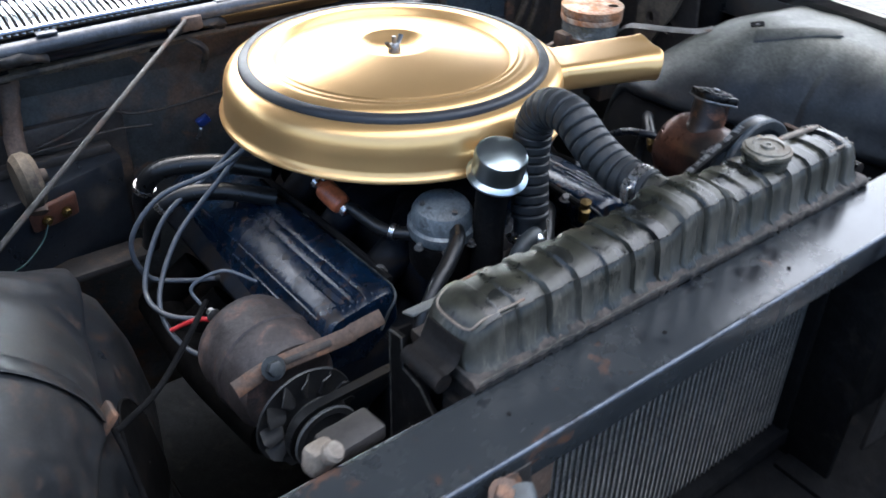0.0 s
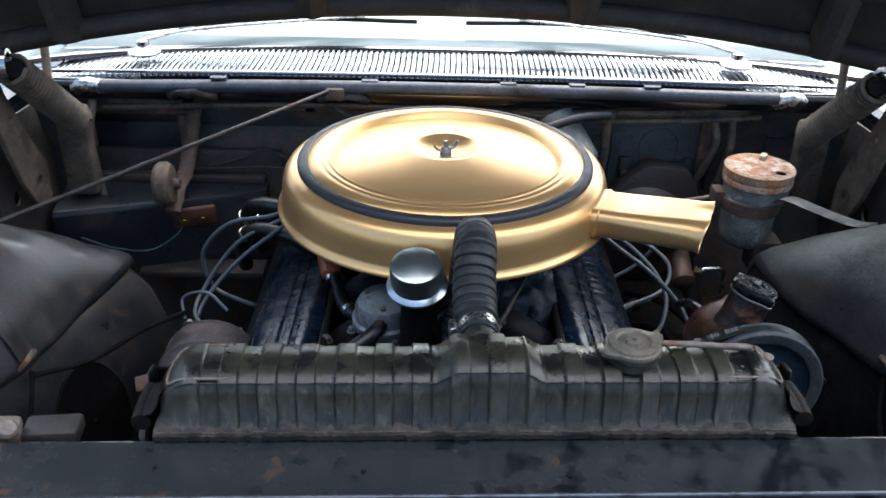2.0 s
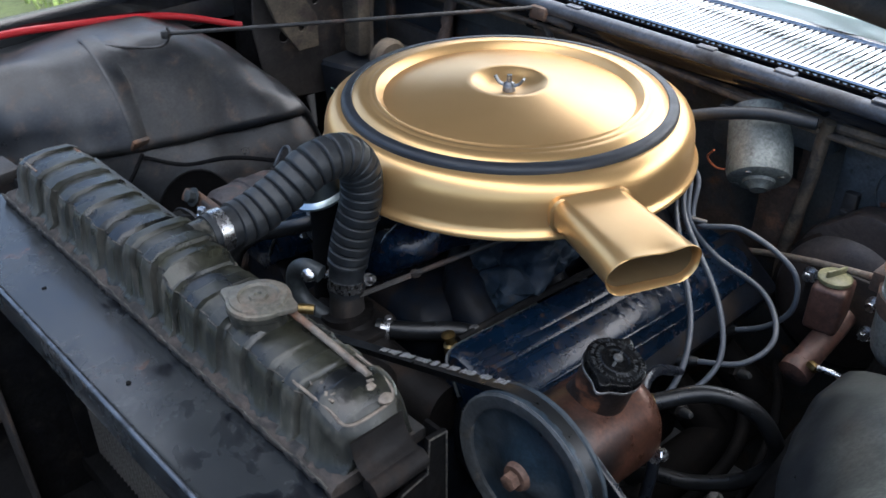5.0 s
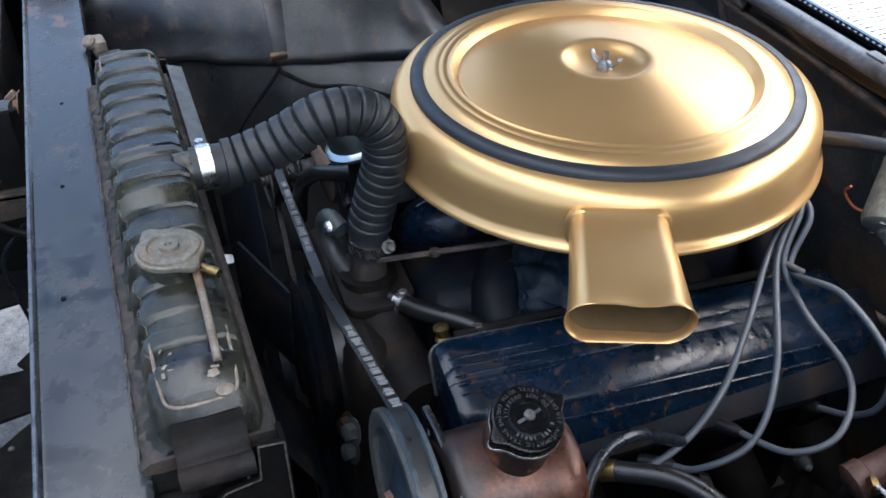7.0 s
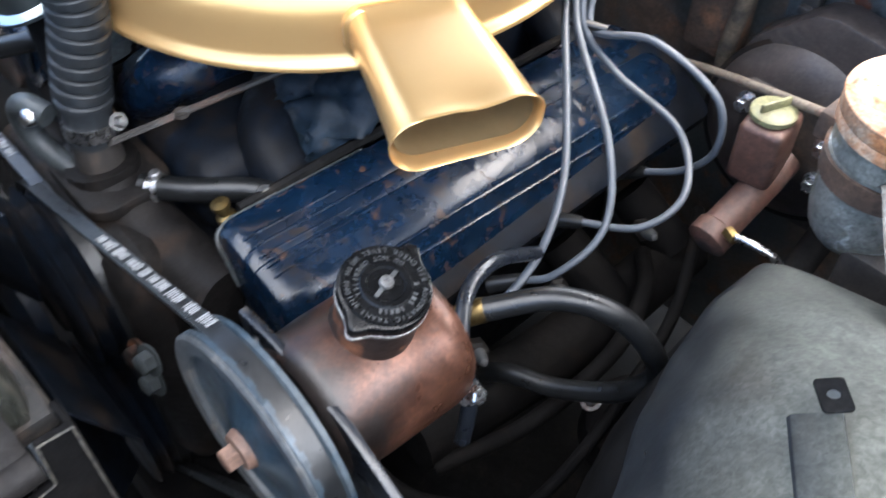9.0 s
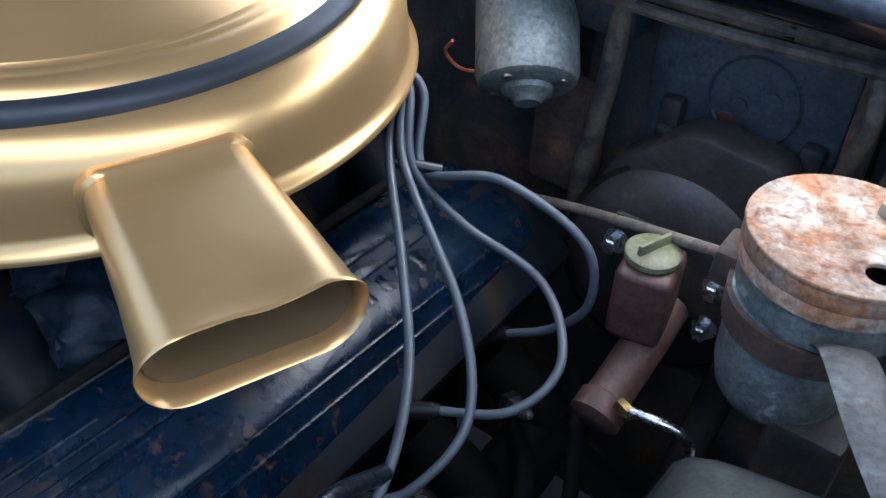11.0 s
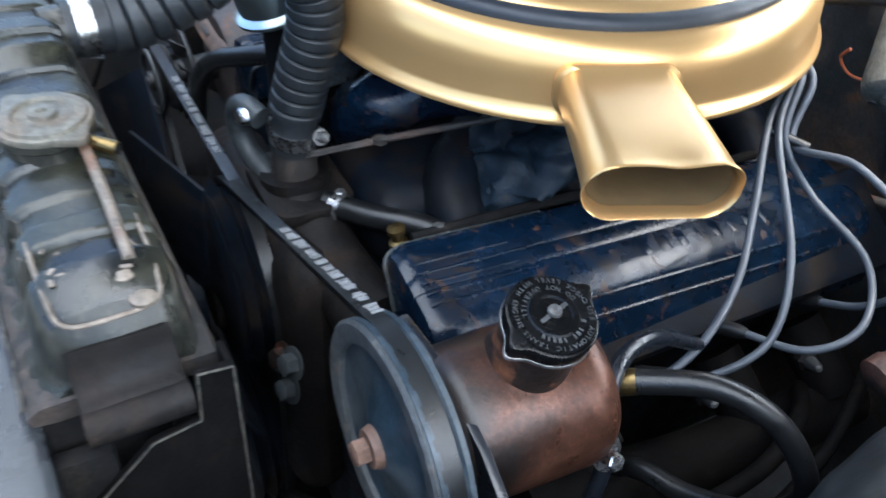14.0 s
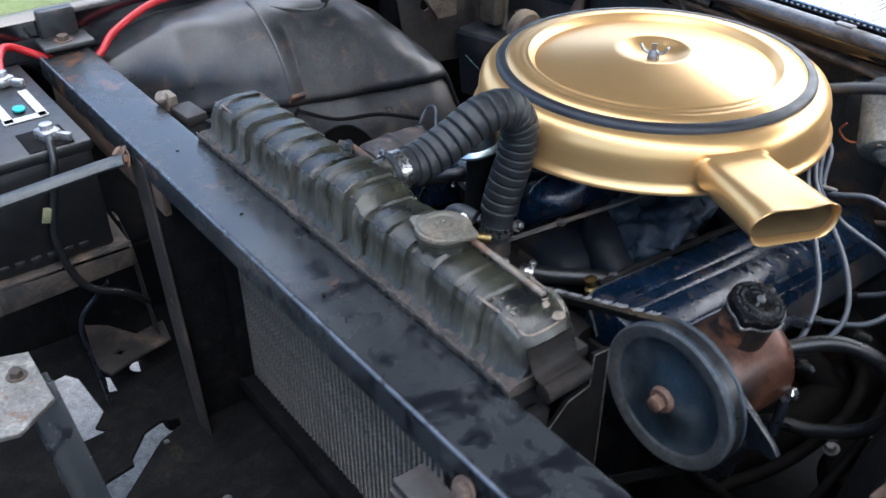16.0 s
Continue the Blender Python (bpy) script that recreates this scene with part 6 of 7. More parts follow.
s.tube([(-0.34, -0.13, 0.765), (-0.345, -0.11, 0.785), (-0.31, -0.12, 0.80), (-0.28, -0.14, 0.785)], 0.0022, 6, 6)
solid("pale_lead", s, WIRE, "thin pale lead on the alternator", "cable")
solid("red_lead", Shape().tube([(-0.36, -0.05, 0.69), (-0.33, -0.06, 0.70), (-0.30, -0.075, 0.695)], 0.003, 8, 5), RED, "short red lead behind the alternator", "cable")

# ---------------------------------------------------------------- plug wires
RW = [
    [(0.172, 0.140, 0.8690), (0.186, 0.101, 0.8360), (0.246, 0.041, 0.803), (0.297, -0.015, 0.783), (0.327, -0.071, 0.766), (0.333, -0.120, 0.752), (0.318, -0.145, 0.742)],
    [(0.176, 0.132, 0.8660), (0.202, 0.096, 0.832), (0.290, 0.046, 0.782), (0.328, 0.005, 0.741), (0.319, -0.038, 0.710), (0.296, -0.057, 0.697)],
    [(0.182, 0.128, 0.8640), (0.205, 0.103, 0.825), (0.240, 0.114, 0.787), (0.308, 0.117, 0.766), (0.349, 0.080, 0.745), (0.337, 0.043, 0.721), (0.287, 0.020, 0.706)],
    [(0.188, 0.136, 0.8600), (0.209, 0.110, 0.820), (0.265, 0.123, 0.829), (0.327, 0.132, 0.802), (0.340, 0.129, 0.757), (0.314, 0.130, 0.715), (0.274, 0.126, 0.688)],
]
for k, pts in enumerate(RW):
    pts = [(0.105 + 0.004 * k, 0.165, 0.868), (0.150 + 0.005 * k, 0.150 - 0.003 * k, 0.872)] + pts
    w = thing("plug_wire", pts[-1], "grey spark plug wire curving over the valve cover", "plug wire", "plug wires")
    part("lead", Shape().tube(pts, 0.0033, 12, 10), WIRE, w)
    a, b = Vector(pts[-1]), Vector(pts[-2])
    way = (a - b).normalized()
    part("boot", Shape().lathe([(0.0045, -0.006), (0.006, 0), (0.0068, 0.012), (0.0075, 0.028), (0, 0.03)], facing(a - way * 0.002, way), 14), RUBBER, w, "black rubber boot")
sep = thing("wire_separator", (0.2, 0.1, 0.81), "black clip that parts the plug wires", "clip")
part("bar", Shape().tube([(0.188, 0.094, 0.827), (0.206, 0.106, 0.824), (0.220, 0.116, 0.821)], 0.0045, 10, 4), PLASTIC, sep)
LW = [
    [(-0.190, 0.025, 0.8690), (-0.245, 0.034, 0.838), (-0.316, 0.050, 0.814), (-0.359, 0.052, 0.764), (-0.349, 0.048, 0.709), (-0.311, 0.031, 0.697), (-0.270, -0.002, 0.704)],
    [(-0.178, 0.056, 0.8720), (-0.232, 0.073, 0.818), (-0.310, 0.065, 0.774), (-0.359, 0.029, 0.712), (-0.358, -0.026, 0.700), (-0.314, -0.067, 0.698), (-0.272, -0.098, 0.698)],
    [(-0.177, 0.049, 0.8700), (-0.232, 0.054, 0.814), (-0.301, 0.042, 0.761), (-0.348, 0.005, 0.714), (-0.359, -0.034, 0.686), (-0.345, -0.086, 0.672), (-0.30, -0.12, 0.67)],
]
for pts in LW:
    w = thing("plug_wire", pts[-1], "grey spark plug wire looping beside the valve cover", "plug wire", "plug wires")
    part("lead", Shape().tube(pts, 0.0033, 12, 10), WIRE, w)
    a, b = Vector(pts[-1]), Vector(pts[-2])
    way = (a - b).normalized()
    part("boot", Shape().lathe([(0.0045, -0.006), (0.006, 0), (0.0068, 0.012), (0.0075, 0.028), (0, 0.03)], facing(a - way * 0.002, way), 14), RUBBER, w, "black rubber boot")

# heater hoses at the left rear
hh = thing("heater_hose", (-0.27, 0.1, 0.75), "black heater hoses with silver clamps", "hose")
part("hose", Shape().tube([(-0.16, 0.06, 0.80), (-0.22, 0.09, 0.815), (-0.275, 0.115, 0.815), (-0.30, 0.13, 0.80), (-0.31, 0.15, 0.76), (-0.30, 0.19, 0.70)], 0.013, 14, 7), RUBBER, hh)
part("hose", Shape().tube([(-0.17, 0.03, 0.775), (-0.23, 0.06, 0.79), (-0.28, 0.08, 0.79), (-0.31, 0.10, 0.76), (-0.315, 0.13, 0.70)], 0.012, 14, 7), RUBBER, hh)
part("clamp_band", Shape().ringlathe([(0.013, -0.004), (0.0148, -0.004), (0.0148, 0.004), (0.013, 0.004)], facing((-0.307, 0.14, 0.782), (-0.1, 0.2, -0.4)), 22), SILVER, hh, "silver clamp")
part("clamp_band", Shape().ringlathe([(0.012, -0.004), (0.0138, -0.004), (0.0138, 0.004), (0.012, 0.004)], facing((-0.30, 0.092, 0.775), (-0.2, 0.15, -0.3)), 22), SILVER, hh, "silver clamp")

# ---------------------------------------------------------------- firewall side: wiper motor, booster, master cylinder, reservoir can
wm = thing("wiper_motor", (0.23, 0.23, 0.83), "dull grey round wiper motor on the firewall", "wiper motor")
WMW = Vector((0.46, -0.60, -0.65)).normalized()
WM = facing(Vector((0.222, 0.219, 0.838)) - WMW * 0.026, WMW)
part("can", Shape().lathe([(0.0395, -0.07), (0.0395, 0.012), (0.0375, 0.019), (0.033, 0.022), (0.020, 0.023), (0.019, 0.027), (0.013, 0.030), (0.010, 0.035), (0, 0.035)], WM, 40), WIPERGREY, wm)
for a in (0.6, 2.2, 3.7, 5.3):
    part("screw", Shape().lathe([(0.004, 0.021), (0.004, 0.024), (0, 0.0245)], WM @ Matrix.Translation((0.029 * math.cos(a), 0.029 * math.sin(a), 0)), 10), STEEL, wm)
part("gearbox", Shape().box((0.215, 0.285, 0.8990), (0.13, 0.04, 0.05), 0.012).box((0.15, 0.28, 0.8740), (0.06, 0.04, 0.06), 0.012), GREYCAST, wm)
part("rusty_foot", Shape().box((0.225, 0.29, 0.77), (0.06, 0.03, 0.10), 0.008), RUSTY, wm)
s = Shape()
s.tube([(0.115, 0.19, 0.8990), (0.16, 0.205, 0.915), (0.21, 0.225, 0.925), (0.265, 0.245, 0.925)], 0.008, 10, 7)
solid("washer_tube", s, HOSE, "grey-black hose over the wiper motor", "hose")
solid("orange_wire", Shape().tube([(0.165, 0.20, 0.8690), (0.155, 0.205, 0.8540), (0.165, 0.215, 0.8390), (0.185, 0.23, 0.8390)], 0.0014, 6, 6), ORANGE, "thin orange wire at the wiper motor", "cable")

boost = thing("brake_booster", (0.35, 0.26, 0.70), "brown-black brake booster with a peaked mounting plate", "brake booster")
BOOSTER = mat("booster_brown", (0.023, 0.0185, 0.0172), 0.5, 0.1, (0.033, 0.026, 0.024), 14, spots=(0.012, 0.0105, 0.0100), slevel=0.6, bump=0.2)
XZ = Matrix(((1, 0, 0, 0), (0, 0, -1, 0), (0, 1, 0, 0), (0, 0, 0, 1)))
part("mounting_plate", Shape().prism([(0.258, 0.66), (0.264, 0.715), (0.273, 0.758), (0.284, 0.785), (0.333, 0.829), (0.352, 0.834), (0.410, 0.828), (0.428, 0.800), (0.446, 0.740), (0.448, 0.66), (0.40, 0.61), (0.30, 0.61)], 0.036, Matrix.Translation((0, 0.288, 0)) @ XZ, 0.004), BOOSTER, boost, "peaked brown-black plate")
part("dome", Shape().lathe([(0.088, 0), (0.088, 0.004), (0.082, 0.012), (0.066, 0.021), (0.04, 0.027), (0, 0.029)], facing((0.350, 0.253, 0.712), (0.1, -1, 0.12)), 56), BOOSTER, boost)
part("rim", Shape().ringlathe([(0.087, -0.002), (0.092, -0.002), (0.092, 0.004), (0.087, 0.004)], facing((0.350, 0.252, 0.712), (0.1, -1, 0.12)), 56), IRON, boost)

solid("booster_pipe", Shape().tube([(0.202, 0.244, 0.721), (0.268, 0.21, 0.76), (0.341, 0.176, 0.797), (0.421, 0.147, 0.829)], 0.004, 10, 7), TANBONE, "thin tan metal pipe past the booster", "pipe")

mc = thing("master_cylinder", (0.37, 0.12, 0.70), "rusty brown brake master cylinder with reservoir", "master cylinder")
part("reservoir", Shape().box((0.371, 0.146, 0.773), (0.038, 0.046, 0.058), 0.006, RZ(10), 3), BROWN, mc)
part("cylinder", Shape().lathe([(0.0145, -0.055), (0.0155, -0.03), (0.0155, 0.030), (0.0180, 0.032), (0.0180, 0.046), (0.012, 0.049), (0, 0.049)], facing((0.380, 0.122, 0.728), Vector((-0.02, -0.93, -0.34)).normalized()), 28), BROWN, mc)
part("mount_flange", plate(rounded(0.105, 0.055, 0.02), [], 0.008, facing((0.375, 0.205, 0.745), (0, -1, 0)), 0.001), BROWN, mc)
mcap = part("filler_cap", Shape().lathe([(0.0165, 0), (0.0185, 0.002), (0.0185, 0.006), (0.0158, 0.008), (0, 0.0085)], Matrix.Translation((0.370, 0.146, 0.802)), 28), PALEBRASS, mc, "yellowed plastic filler cap")
part("grip", Shape().box((0.370, 0.146, 0.8135), (0.0035, 0.028, 0.009), 0.0015, RZ(-20)), PALEBRASS, mcap)
for p in ((0.330, 0.1800, 0.775), (0.406, 0.1820, 0.772), (0.403, 0.1950, 0.722)):
    part("nut", bolt_head(Shape(), p, (0, -1, 0.1), 0.0062, 0.012), SILVER, mc, "bright zinc nut")
part("stud_plate", Shape().box((0.368, 0.199, 0.748), (0.10, 0.006, 0.075), 0.003), DARKRUST, mc)
part("pipe_union", Shape().lathe([(0.0055, 0), (0.0055, 0.010), (0.004, 0.012), (0, 0.012)], facing((0.393, 0.082, 0.733), (0.8, -0.4, 0.1)), 6), BRASS, mc)
part("brake_pipe", Shape().tube([(0.396, 0.079, 0.734), (0.420, 0.080, 0.738), (0.438, 0.086, 0.730), (0.444, 0.092, 0.70), (0.44, 0.10, 0.64)], 0.0035, 10, 7), SILVER, mc, "bright steel brake pipe")

can = thing("washer_can", (0.47, 0.11, 0.77), "dull metal canister with rust-blotched lid", "canister")
CX, CY = 0.477, 0.123
CANM = Matrix.Translation((CX, CY, -0.003))
part("canister", Shape().lathe([(0.022, 0.768), (0.030, 0.771), (0.036, 0.780), (0.0395, 0.795), (0.0415, 0.850), (0, 0.850)], Matrix.Translation((CX - 0.006, CY - 0.004, -0.003)), 48), ZINC, can)
part("collar", Shape().lathe([(0.040, 0.846), (0.0470, 0.850), (0.0485, 0.855), (0.0485, 0.8690), (0.0495, 0.8720), (0, 0.8720)], CANM, 48), ZINC, can, "galvanised collar below the lid")
lid = part("lid", plate(circle(0, 0, 0.0515, 56), [circle(0.024, -0.024, 0.0092, 20)], 0.003, Matrix.Translation((CX, CY, 0.8895)), 0.001), LID, can, "rust-blotched pale lid with a hole")
part("lid_rim", Shape().ringlathe([(0.0490, 0.8730), (0.0515, 0.8725), (0.0518, 0.8800), (0.0508, 0.8815), (0.0518, 0.8830), (0.0518, 0.8920), (0.0512, 0.8945), (0.0490, 0.8945)], CANM, 56), LID, lid)
part("spout", Shape().box((CX + 0.014, CY + 0.030, 0.8955), (0.010, 0.016, 0.009), 0.002, RZ(-30)), IVORY, lid, "ivory plastic spout")
part("lid_floor", Shape().lathe([(0.049, 0.8780), (0.049, 0.8820), (0, 0.8820)], CANM, 40), GRIME, lid)
part("strap", Shape().ringlathe([(0.0418, 0.8290), (0.0445, 0.8290), (0.0455, 0.8480), (0.0418, 0.8480)], Matrix.Translation((CX - 0.005, CY - 0.003, -0.003)), 48).box((CX - 0.053, CY + 0.008, 0.8400), (0.018, 0.030, 0.024), 0.003), RUSTY, can, "rusty strap")
brk = thing("canister_bracket", (0.5, 0.06, 0.78), "grey steel strap bracket beside the canister", "bracket")
part("strap", Shape().tube([(0.497, 0.074, 0.858), (0.505, 0.058, 0.870), (0.532, 0.012, 0.873), (0.560, -0.030, 0.876), (0.575, -0.052, 0.884)], 0.0135, 10, 6, flat=0.16, up=(0, 0, 1)), STRAPZINC, brk)
part("foot", Shape().box((0.500, 0.105, 0.755), (0.045, 0.045, 0.055), 0.006), DARKRUST, brk)

# square clip hole and rib of the right inner wing
clip = thing("wing_clip", (0.562, -0.143, 0.918), "dark square spring clip set in the inner wing", "clip")
part("plate", plate(rounded(0.0190, 0.0130, 0.002), [circle(0, 0, 0.0035, 14)], 0.002, facing((0.562, -0.141, 0.920), (-0.25, 0, 1), 45), 0.0005), GRIME, clip)
part("nut", Shape().lathe([(0.0042, 0), (0.0042, 0.002), (0, 0.002)], facing((0.562, -0.141, 0.9195), (-0.25, 0, 1)), 6), GREYCAST, clip)

# ---------------------------------------------------------------- bonnet hinges
def hinge(sgn):
    m = Matrix(((0, 0, 1, sgn * 0.612 - 0.004), (1, 0, 0, 0), (0, 1, 0, 0), (0, 0, 0, 1)))
    h = part("hinge", plate([(0.01, 1.06), (0.035, 1.065), (0.06, 1.0), (0.10, 0.93), (0.14, 0.86), (0.14, 0.81), (0.10, 0.81), (0.06, 0.87), (0.03, 0.95), (0.005, 1.03)], [circle(0.06, 0.965, 0.007), circle(0.11, 0.85, 0.01)], 0.008, m, 0.002), HINGE, hood, "dusty hinge arm")
    x = sgn * 0.585
    A, B = Vector((x, 0.045, 1.045)), Vector((sgn * 0.575, 0.20, 0.915))
    way = (B - A).normalized()
    pts = []
    for k in range(23 * 10 + 1):
        f = k / 230
        a = 2 * math.pi * 23 * f
        side = way.cross(Vector((1, 0, 0))).normalized()
        pts.append(A + (B - A) * f + (Vector((1, 0, 0)) * math.cos(a) + side * math.sin(a)) * 0.0215)
    part("coil_spring", Shape().tube(pts, 0.0037, 6, 1, False), HINGE, h)
    part("spring_core", Shape().tube([A, B], 0.016, 12, 2, False), GRIME, h)
    part("spring_eye", Shape().ringlathe([(0.016, -0.004), (0.022, -0.004), (0.022, 0.004), (0.016, 0.004)], facing(A - way * 0.012, (1, 0.2, 0)), 24), CHROME, h)
    m2 = Matrix(((0, 0, 1, sgn * 0.640 - 0.002), (1, 0, 0, 0), (0, 1, 0, 0), (0, 0, 0, 1)))
    part("side_plate", plate([(0.04, 0.95), (0.20, 0.94), (0.24, 0.80), (0.22, 0.70), (0.05, 0.72), (0.03, 0.85)], [circle(0.09, 0.83, 0.012), circle(0.16, 0.88, 0.008)], 0.004, m2, 0.001), DARKRUST, h)
    part("link", Shape().tube([(sgn * 0.60, 0.03, 1.05), (sgn * 0.605, 0.05, 1.10), (sgn * 0.605, 0.04, 1.20)], 0.010, 8, 3, flat=0.5), HINGE, h)
    part("link", Shape().tube([(sgn * 0.60, 0.17, 0.93), (sgn * 0.60, 0.19, 1.02), (sgn * 0.60, 0.20, 1.12)], 0.012, 8, 3, flat=0.4), HINGE, h)
    part("bracket", Shape().box((sgn * 0.585, 0.21, 0.86), (0.05, 0.03, 0.15), 0.008), HINGE, h)


hinge(-1)
hinge(1)
rod = thing("brace_rod", (-0.55, -0.16, 0.90), "thin grey steel brace rod from cowl to inner wing", "rod")
part("rod", Shape().tube([(-0.185, 0.235, 0.958), (-0.545, -0.165, 0.918)], 0.0030, 10, 2, False), RODSTEEL, rod)
part("foot", Shape().tube([(-0.545, -0.165, 0.928), (-0.548, -0.168, 0.905), (-0.56, -0.19, 0.898), (-0.60, -0.25, 0.905)], 0.0022, 8, 5), RODSTEEL, rod)
part("foot_nut", Shape().box((-0.547, -0.168, 0.917), (0.012, 0.012, 0.012), 0.002, RZ(40)), RODSTEEL, rod)
part("cowl_bracket", Shape().box((-0.175, 0.248, 0.952), (0.03, 0.03, 0.02), 0.004), RUSTY, rod)

# ---------------------------------------------------------------- front corner: battery, tray, strut, cables
bat = thing("battery", (-0.5, -0.67, 0.68), "black car battery with printed label and lead terminals", "battery")
BT = RZ(2)
part("case", Shape().box((-0.500, -0.708, 0.796), (0.300, 0.174, 0.142), 0.004, BT), PLASTIC, bat)
part("cover", Shape().box((-0.500, -0.708, 0.872), (0.306, 0.180, 0.016), 0.004, BT), PLASTIC, bat)
for c, d in (((-0.500, -0.687), (0.100, 0.012)), ((-0.500, -0.644), (0.100, 0.012)), ((-0.456, -0.6655), (0.014, 0.055))):
    part("label", Shape().box((c[0], c[1], 0.8812), (d[0], d[1], 0.0016), 0.0004, BT), WHITE, bat, "white printed frame")
part("terminal_well", Shape().box((-0.383, -0.661, 0.8805), (0.060, 0.054, 0.002), 0.0005, BT), GRIME, bat)
for k in range(7):
    part("case_rib", Shape().box((-0.3485, -0.775 + 0.02 * k, 0.738), (0.004, 0.014, 0.012), 0.002, BT), PLASTIC, bat)
part("label_mark", Shape().box((-0.552, -0.732, 0.8812), (0.134, 0.044, 0.0016), 0.0004, BT), WHITE, bat, "white printed label")
part("label_mark", Shape().box((-0.444, -0.727, 0.8812), (0.070, 0.034, 0.0016), 0.0004, BT), WHITE, bat, "white printed label")
part("label_mark", Shape().box((-0.510, -0.737, 0.8824), (0.034, 0.022, 0.001), 0.0002, BT), GREEN, bat)
part("label_mark", Shape().box((-0.535, -0.718, 0.8824), (0.075, 0.009, 0.001), 0.0002, BT), REDPRINT, bat)
part("label_mark", Shape().box((-0.575, -0.742, 0.8824), (0.060, 0.018, 0.001), 0.0002, BT), ORANGE, bat)
part("indicator", Shape().lathe([(0.008, 0), (0.008, 0.002), (0, 0.003)], Matrix.Translation((-0.487, -0.665, 0.8822)) @ Matrix.Diagonal((1.35, 1.0, 1, 1)), 20), TEAL, bat, "teal charge indicator")
for x, y in ((-0.382, -0.656), (-0.588, -0.660)):
    c = part("terminal_clamp", Shape().box((x, y, 0.887), (0.028, 0.024, 0.014), 0.004, RZ(20)).box((x + 0.012, y + 0.012, 0.885), (0.03, 0.008, 0.012), 0.002, RZ(40)).lathe([(0.009, 0.88), (0.008, 0.90), (0, 0.901)], Matrix.Translation((x, y, 0)), 14), LEAD, bat, "crumpled lead terminal clamp")
solid("earth_cable", Shape().tube([(-0.375, -0.658, 0.888), (-0.354, -0.661, 0.886), (-0.339, -0.666, 0.866), (-0.336, -0.678, 0.82), (-0.335, -0.689, 0.770), (-0.334, -0.682, 0.718), (-0.334, -0.664, 0.682), (-0.338, -0.62, 0.652), (-0.36, -0.59, 0.61)], 0.0048, 10, 8), RUBBER, "black earth cable from the battery", "cable")
solid("cable_tag", Shape().box((-0.335, -0.690, 0.803), (0.005, 0.012, 0.020), 0.001, RX(-18)), PALEBRASS, "yellow tag on the earth cable", "tag")
solid("clip_lead", Shape().tube([(-0.345, -0.640, 0.675), (-0.357, -0.655, 0.652), (-0.360, -0.679, 0.626), (-0.360, -0.687, 0.595), (-0.360, -0.683, 0.551), (-0.360, -0.680, 0.513), (-0.362, -0.676, 0.455)], 0.0030, 8, 8), STRAPPAINT, "thin blue-grey lead hanging below the battery tray", "cable")
red = thing("battery_cable", (-0.62, -0.6, 0.87), "red battery cable along the inner wing", "cable")
part("lead", Shape().tube([(-0.588, -0.660, 0.893), (-0.63, -0.65, 0.905), (-0.675, -0.625, 0.900), (-0.665, -0.565, 0.868), (-0.640, -0.515, 0.872), (-0.655, -0.475, 0.899), (-0.684, -0.384, 0.922), (-0.694, -0.251, 0.913), (-0.69, -0.10, 0.895), (-0.66, 0.02, 0.86)], 0.0058, 12, 8), RED, red)
tray = thing("battery_tray", (-0.46, -0.66, 0.6), "rusty sheet steel battery tray", "tray")
part("tray", Shape().box((-0.497, -0.705, 0.720), (0.318, 0.21, 0.008), 0.002), TRAYRUST, tray)
part("front_lip", Shape().box((-0.341, -0.700, 0.704), (0.006, 0.205, 0.038), 0.002, RX(3)), TRAYRUST, tray, "bent rusty lip of the tray")
part("rear_lip", Shape().box((-0.497, -0.601, 0.708), (0.318, 0.005, 0.030), 0.002), DARKRUST, tray)
part("hanger_plate", plate([(-0.507, -0.659), (-0.400, -0.674), (-0.371, -0.662), (-0.389, -0.609), (-0.397, -0.562), (-0.447, -0.556), (-0.438, -0.601), (-0.486, -0.631)], [[(-0.415, -0.647), (-0.402, -0.637), (-0.412, -0.625), (-0.420, -0.633)]], 0.005, Matrix.Translation((0, 0, 0.498)), 0.001), DARKRUST, tray, "slotted rusty hanger plate")
part("hanger_strap", Shape().tube([(-0.43, -0.590, 0.718), (-0.432, -0.580, 0.66), (-0.430, -0.575, 0.56), (-0.425, -0.572, 0.503)], 0.016, 10, 5, flat=0.12, up=(0, 1, 0)), DARKRUST, tray)
strut = thing("front_strut", (-0.3, -0.7, 0.85), "black steel strut bolted to the crossbar", "strut")
part("rod", Shape().tube([(-0.284, -0.597, 0.874), (-0.294, -0.63, 0.868), (-0.30, -0.74, 0.857), (-0.31, -0.92, 0.84), (-0.32, -1.05, 0.82)], 0.0125, 12, 6, flat=0.5), GREYCAST, strut)
part("bolt", bolt_head(Shape(), (-0.297, -0.597, 0.876), (-0.2, -0.6, 0.75), 0.0075, 0.006), RUSTY, strut, "rusty bolt head")
strut_r = thing("front_strut", (0.36, -0.7, 0.85), "flat grey steel strap hanging from the crossbar", "strut")
part("strap", Shape().box((0.338, -0.596, 0.70), (0.052, 0.005, 0.30), 0.001, RX(2)).box((0.338, -0.585, 0.855), (0.052, 0.03, 0.006), 0.001), DARKRUST, strut_r, "dull grey steel strap")
latch = thing("bonnet_latch_post", (-0.08, -0.80, 0.6), "blue-black latch post with rusty bracket", "latch post")
rows = []
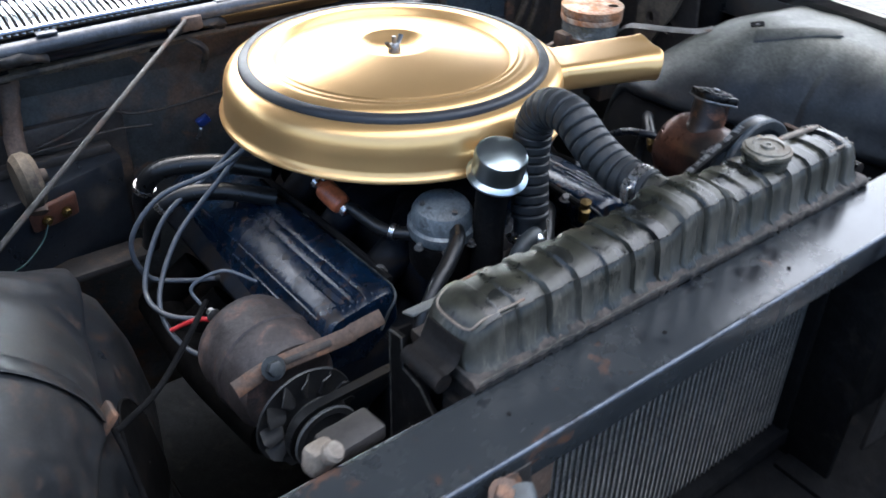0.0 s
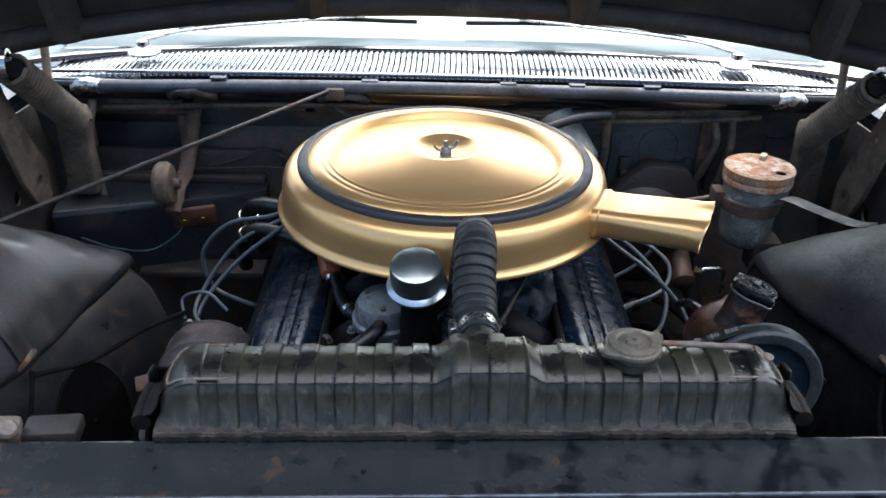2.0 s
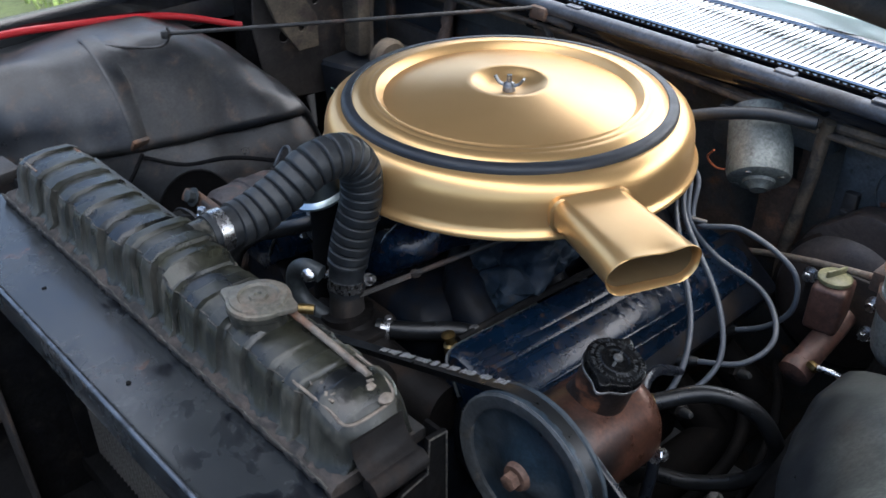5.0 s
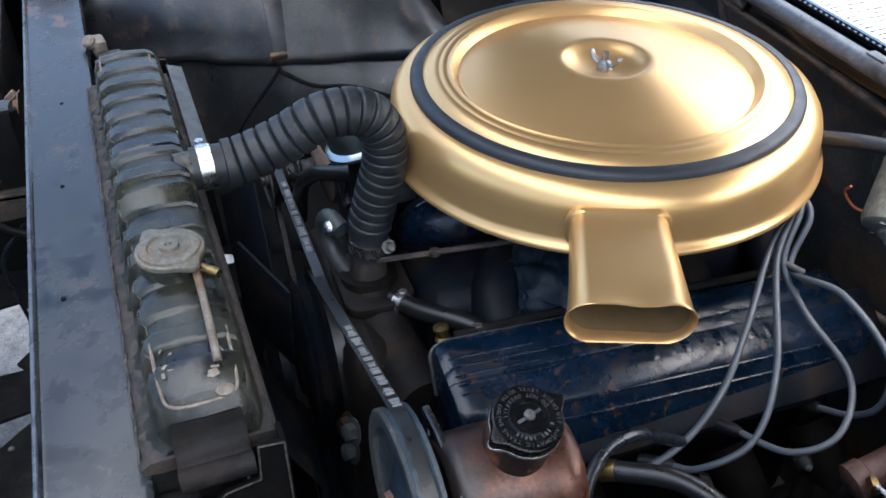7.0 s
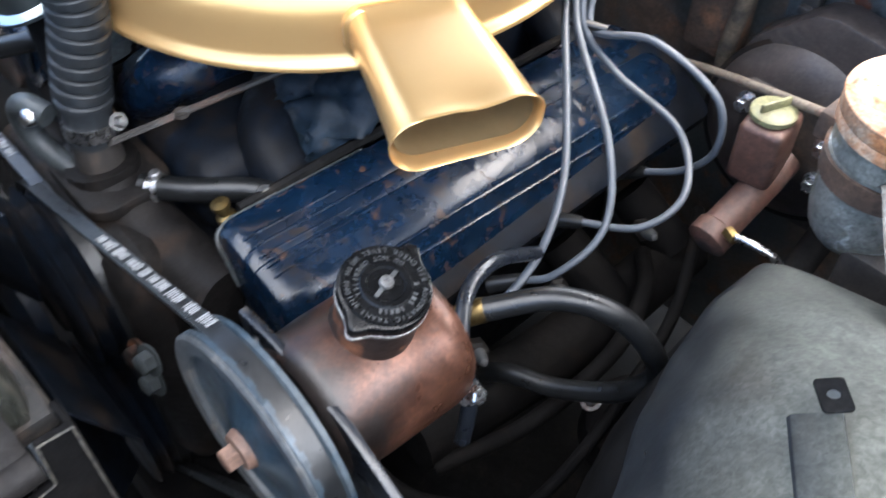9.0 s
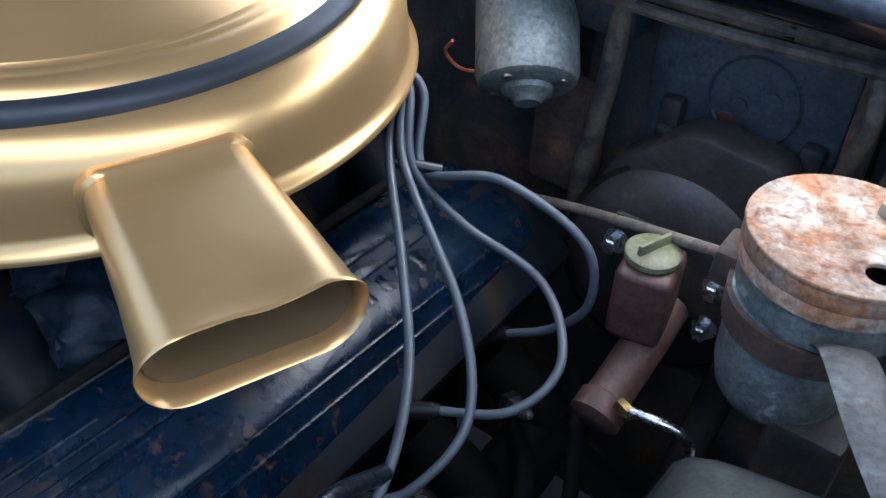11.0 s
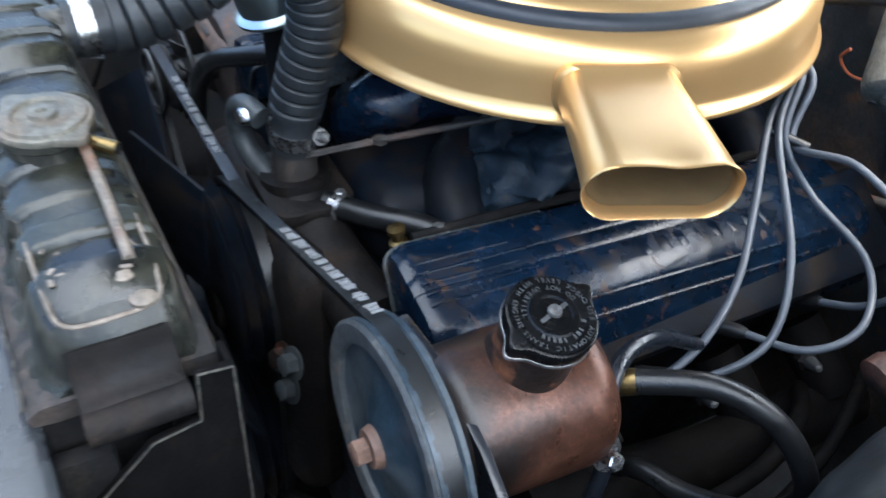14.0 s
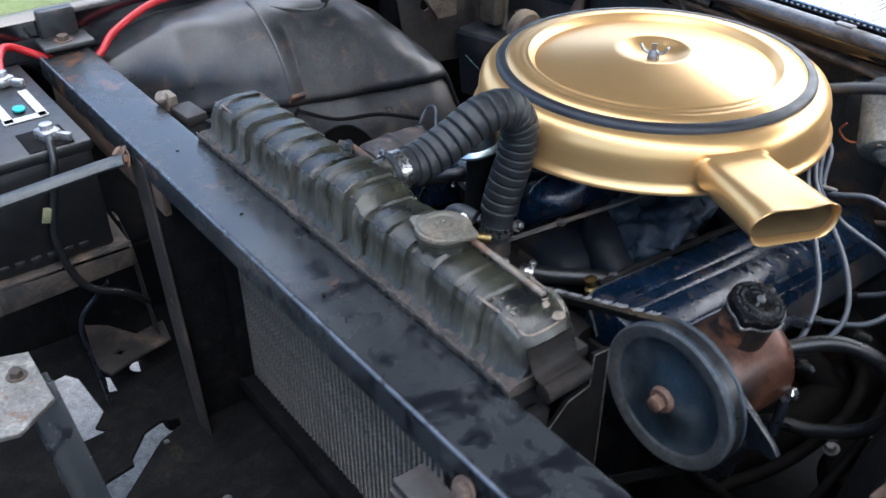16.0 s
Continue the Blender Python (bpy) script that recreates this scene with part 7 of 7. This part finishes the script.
for x, y, z in ((-0.098, -0.792, 0.752), (-0.060, -0.784, 0.67), (0.02, -0.768, 0.50), (0.08, -0.756, 0.37)):
    rows.append([(x + dx, y + dy, z + dx * 0.4) for dx, dy in ((-0.019, -0.004), (-0.016, -0.009), (0.016, -0.009), (0.019, -0.004), (0.019, 0.026), (0.015, 0.026), (0.015, -0.003), (-0.015, -0.003), (-0.015, 0.026), (-0.019, 0.026))])
part("post", Shape().loft(rows), BARPAINT, latch, "blue-black channel section post")
part("bracket", plate([(-0.150, -0.815), (-0.138, -0.776), (-0.050, -0.774), (-0.020, -0.815), (-0.030, -0.850), (-0.150, -0.850)], [circle(-0.06, -0.83, 0.006, 14)], 0.006, Matrix.Translation((0, 0, 0.756)), 0.0012), STRAPZINC, latch, "pale worn top bracket")
part("bolt", bolt_head(Shape(), (-0.105, -0.795, 0.762), Z, 0.007, 0.008), TRAYRUST, latch)
apron = thing("front_apron", (-0.2, -0.7, 0.42), "dark splash apron below the radiator with holes", "apron")
part("panel", plate([(-0.56, -0.50), (0.60, -0.50), (0.60, 0.19), (-0.56, 0.19)],
     [[(-0.469, -0.141), (-0.477, -0.090), (-0.455, -0.076), (-0.357, -0.068), (-0.331, -0.089), (-0.314, -0.075), (-0.311, -0.142), (-0.390, -0.128)], [(-0.282, -0.035), (-0.290, -0.008), (-0.280, 0.017), (-0.264, 0.014), (-0.250, -0.022), (-0.145, -0.133), (-0.170, -0.162), (-0.215, -0.147), (-0.218, -0.130), (-0.230, -0.070), (-0.244, -0.067)],
      circle(-0.427, 0.008, 0.017, 20, 0.014), [(-0.437, -0.042), (-0.430, -0.036), (-0.388, -0.036), (-0.392, -0.050)]], 0.006, Matrix.Translation((0.0, -0.62, 0.447))), GRIME, apron)
for x, y, r in ((-0.243, -0.637, 0.004), (-0.166, -0.711, 0.004), (-0.097, -0.611, 0.007)):
    part("plug", Shape().lathe([(r, 0), (r * 0.9, 0.002), (0, 0.0025)], Matrix.Translation((x, y, 0.453)), 14), DULLBAND, apron, "small dull grey plug")
part("rail_end", Shape().box((-0.72, -0.75, 0.5), (0.06, 0.5, 0.4), 0.02), GRIME, apron)

# chassis rails and splash pans that close the bay below
pan = thing("chassis_frame", (0, 0, 0.25), "black chassis rails and splash pans below the engine", "chassis")
part("rail", Shape().box((-0.44, -0.05, 0.38), (0.10, 1.1, 0.12), 0.012), GRIME, pan)
part("rail", Shape().box((0.44, -0.05, 0.38), (0.10, 1.1, 0.12), 0.012), GRIME, pan)
part("crossmember", Shape().box((0, -0.25, 0.30), (0.9, 0.22, 0.12), 0.02), GRIME, pan)
part("pan", Shape().box((0, 0.05, 0.235), (1.3, 0.95, 0.01), 0.002), GRIME, pan)
part("grille_panel", Shape().box((0, -1.12, 0.55), (1.4, 0.02, 0.5), 0.004), GRIME, pan)

# low in the bay: steering gear, shaft, loom and clips between engine and inner wing
gear = thing("steering_gear", (0.42, 0.0, 0.5), "grimy cast steering gear box low beside the engine", "steering gear")
# housing and lower cables painted near black for the deep shade
part("housing", Shape().lathe([(0.045, -0.06), (0.052, -0.05), (0.052, 0.03), (0.040, 0.05), (0.025, 0.055), (0, 0.056)], facing((0.425, -0.02, 0.56), (-0.2, -0.3, 1)), 28).box((0.43, 0.05, 0.55), (0.09, 0.12, 0.09), 0.02), SHADEBLACK, gear)
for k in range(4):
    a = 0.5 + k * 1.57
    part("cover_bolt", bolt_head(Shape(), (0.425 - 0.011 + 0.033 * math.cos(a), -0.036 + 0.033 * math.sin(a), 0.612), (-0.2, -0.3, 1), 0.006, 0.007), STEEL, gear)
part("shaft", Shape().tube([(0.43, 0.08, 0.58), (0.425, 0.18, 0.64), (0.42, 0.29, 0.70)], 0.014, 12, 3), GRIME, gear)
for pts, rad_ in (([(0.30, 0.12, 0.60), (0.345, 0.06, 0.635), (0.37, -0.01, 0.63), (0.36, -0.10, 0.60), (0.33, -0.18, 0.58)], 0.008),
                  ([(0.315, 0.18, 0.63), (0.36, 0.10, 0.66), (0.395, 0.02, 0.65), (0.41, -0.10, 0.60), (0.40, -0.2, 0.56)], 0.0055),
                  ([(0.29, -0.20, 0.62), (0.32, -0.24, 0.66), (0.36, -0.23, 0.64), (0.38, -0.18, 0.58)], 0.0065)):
    solid("lower_cable", Shape().tube(pts, rad_, 10, 7), SHADEBLACK, "grimy cable low beside the engine, blackened for its deep shade", "cable", "lower cables")
for at, way in (((0.315, 0.09, 0.665), (0.7, -0.4, 0.5)), ((0.31, -0.02, 0.668), (0.7, -0.4, 0.5)), ((0.306, -0.11, 0.655), (0.7, -0.4, 0.5))):
    m = facing(at, way)
    plug = thing("spark_plug", at, "grimy spark plug under the exhaust side", "spark plug", "spark plugs")
    part("hexagon", Shape().lathe([(0.010, -0.012), (0.010, 0.0), (0.007, 0.003), (0, 0.003)], m, 6), IRON, plug)
    part("insulator", Shape().lathe([(0.006, 0.002), (0.005, 0.016), (0.003, 0.022), (0, 0.023)], m, 14), DIMPRINT, plug, "grimy porcelain insulator")
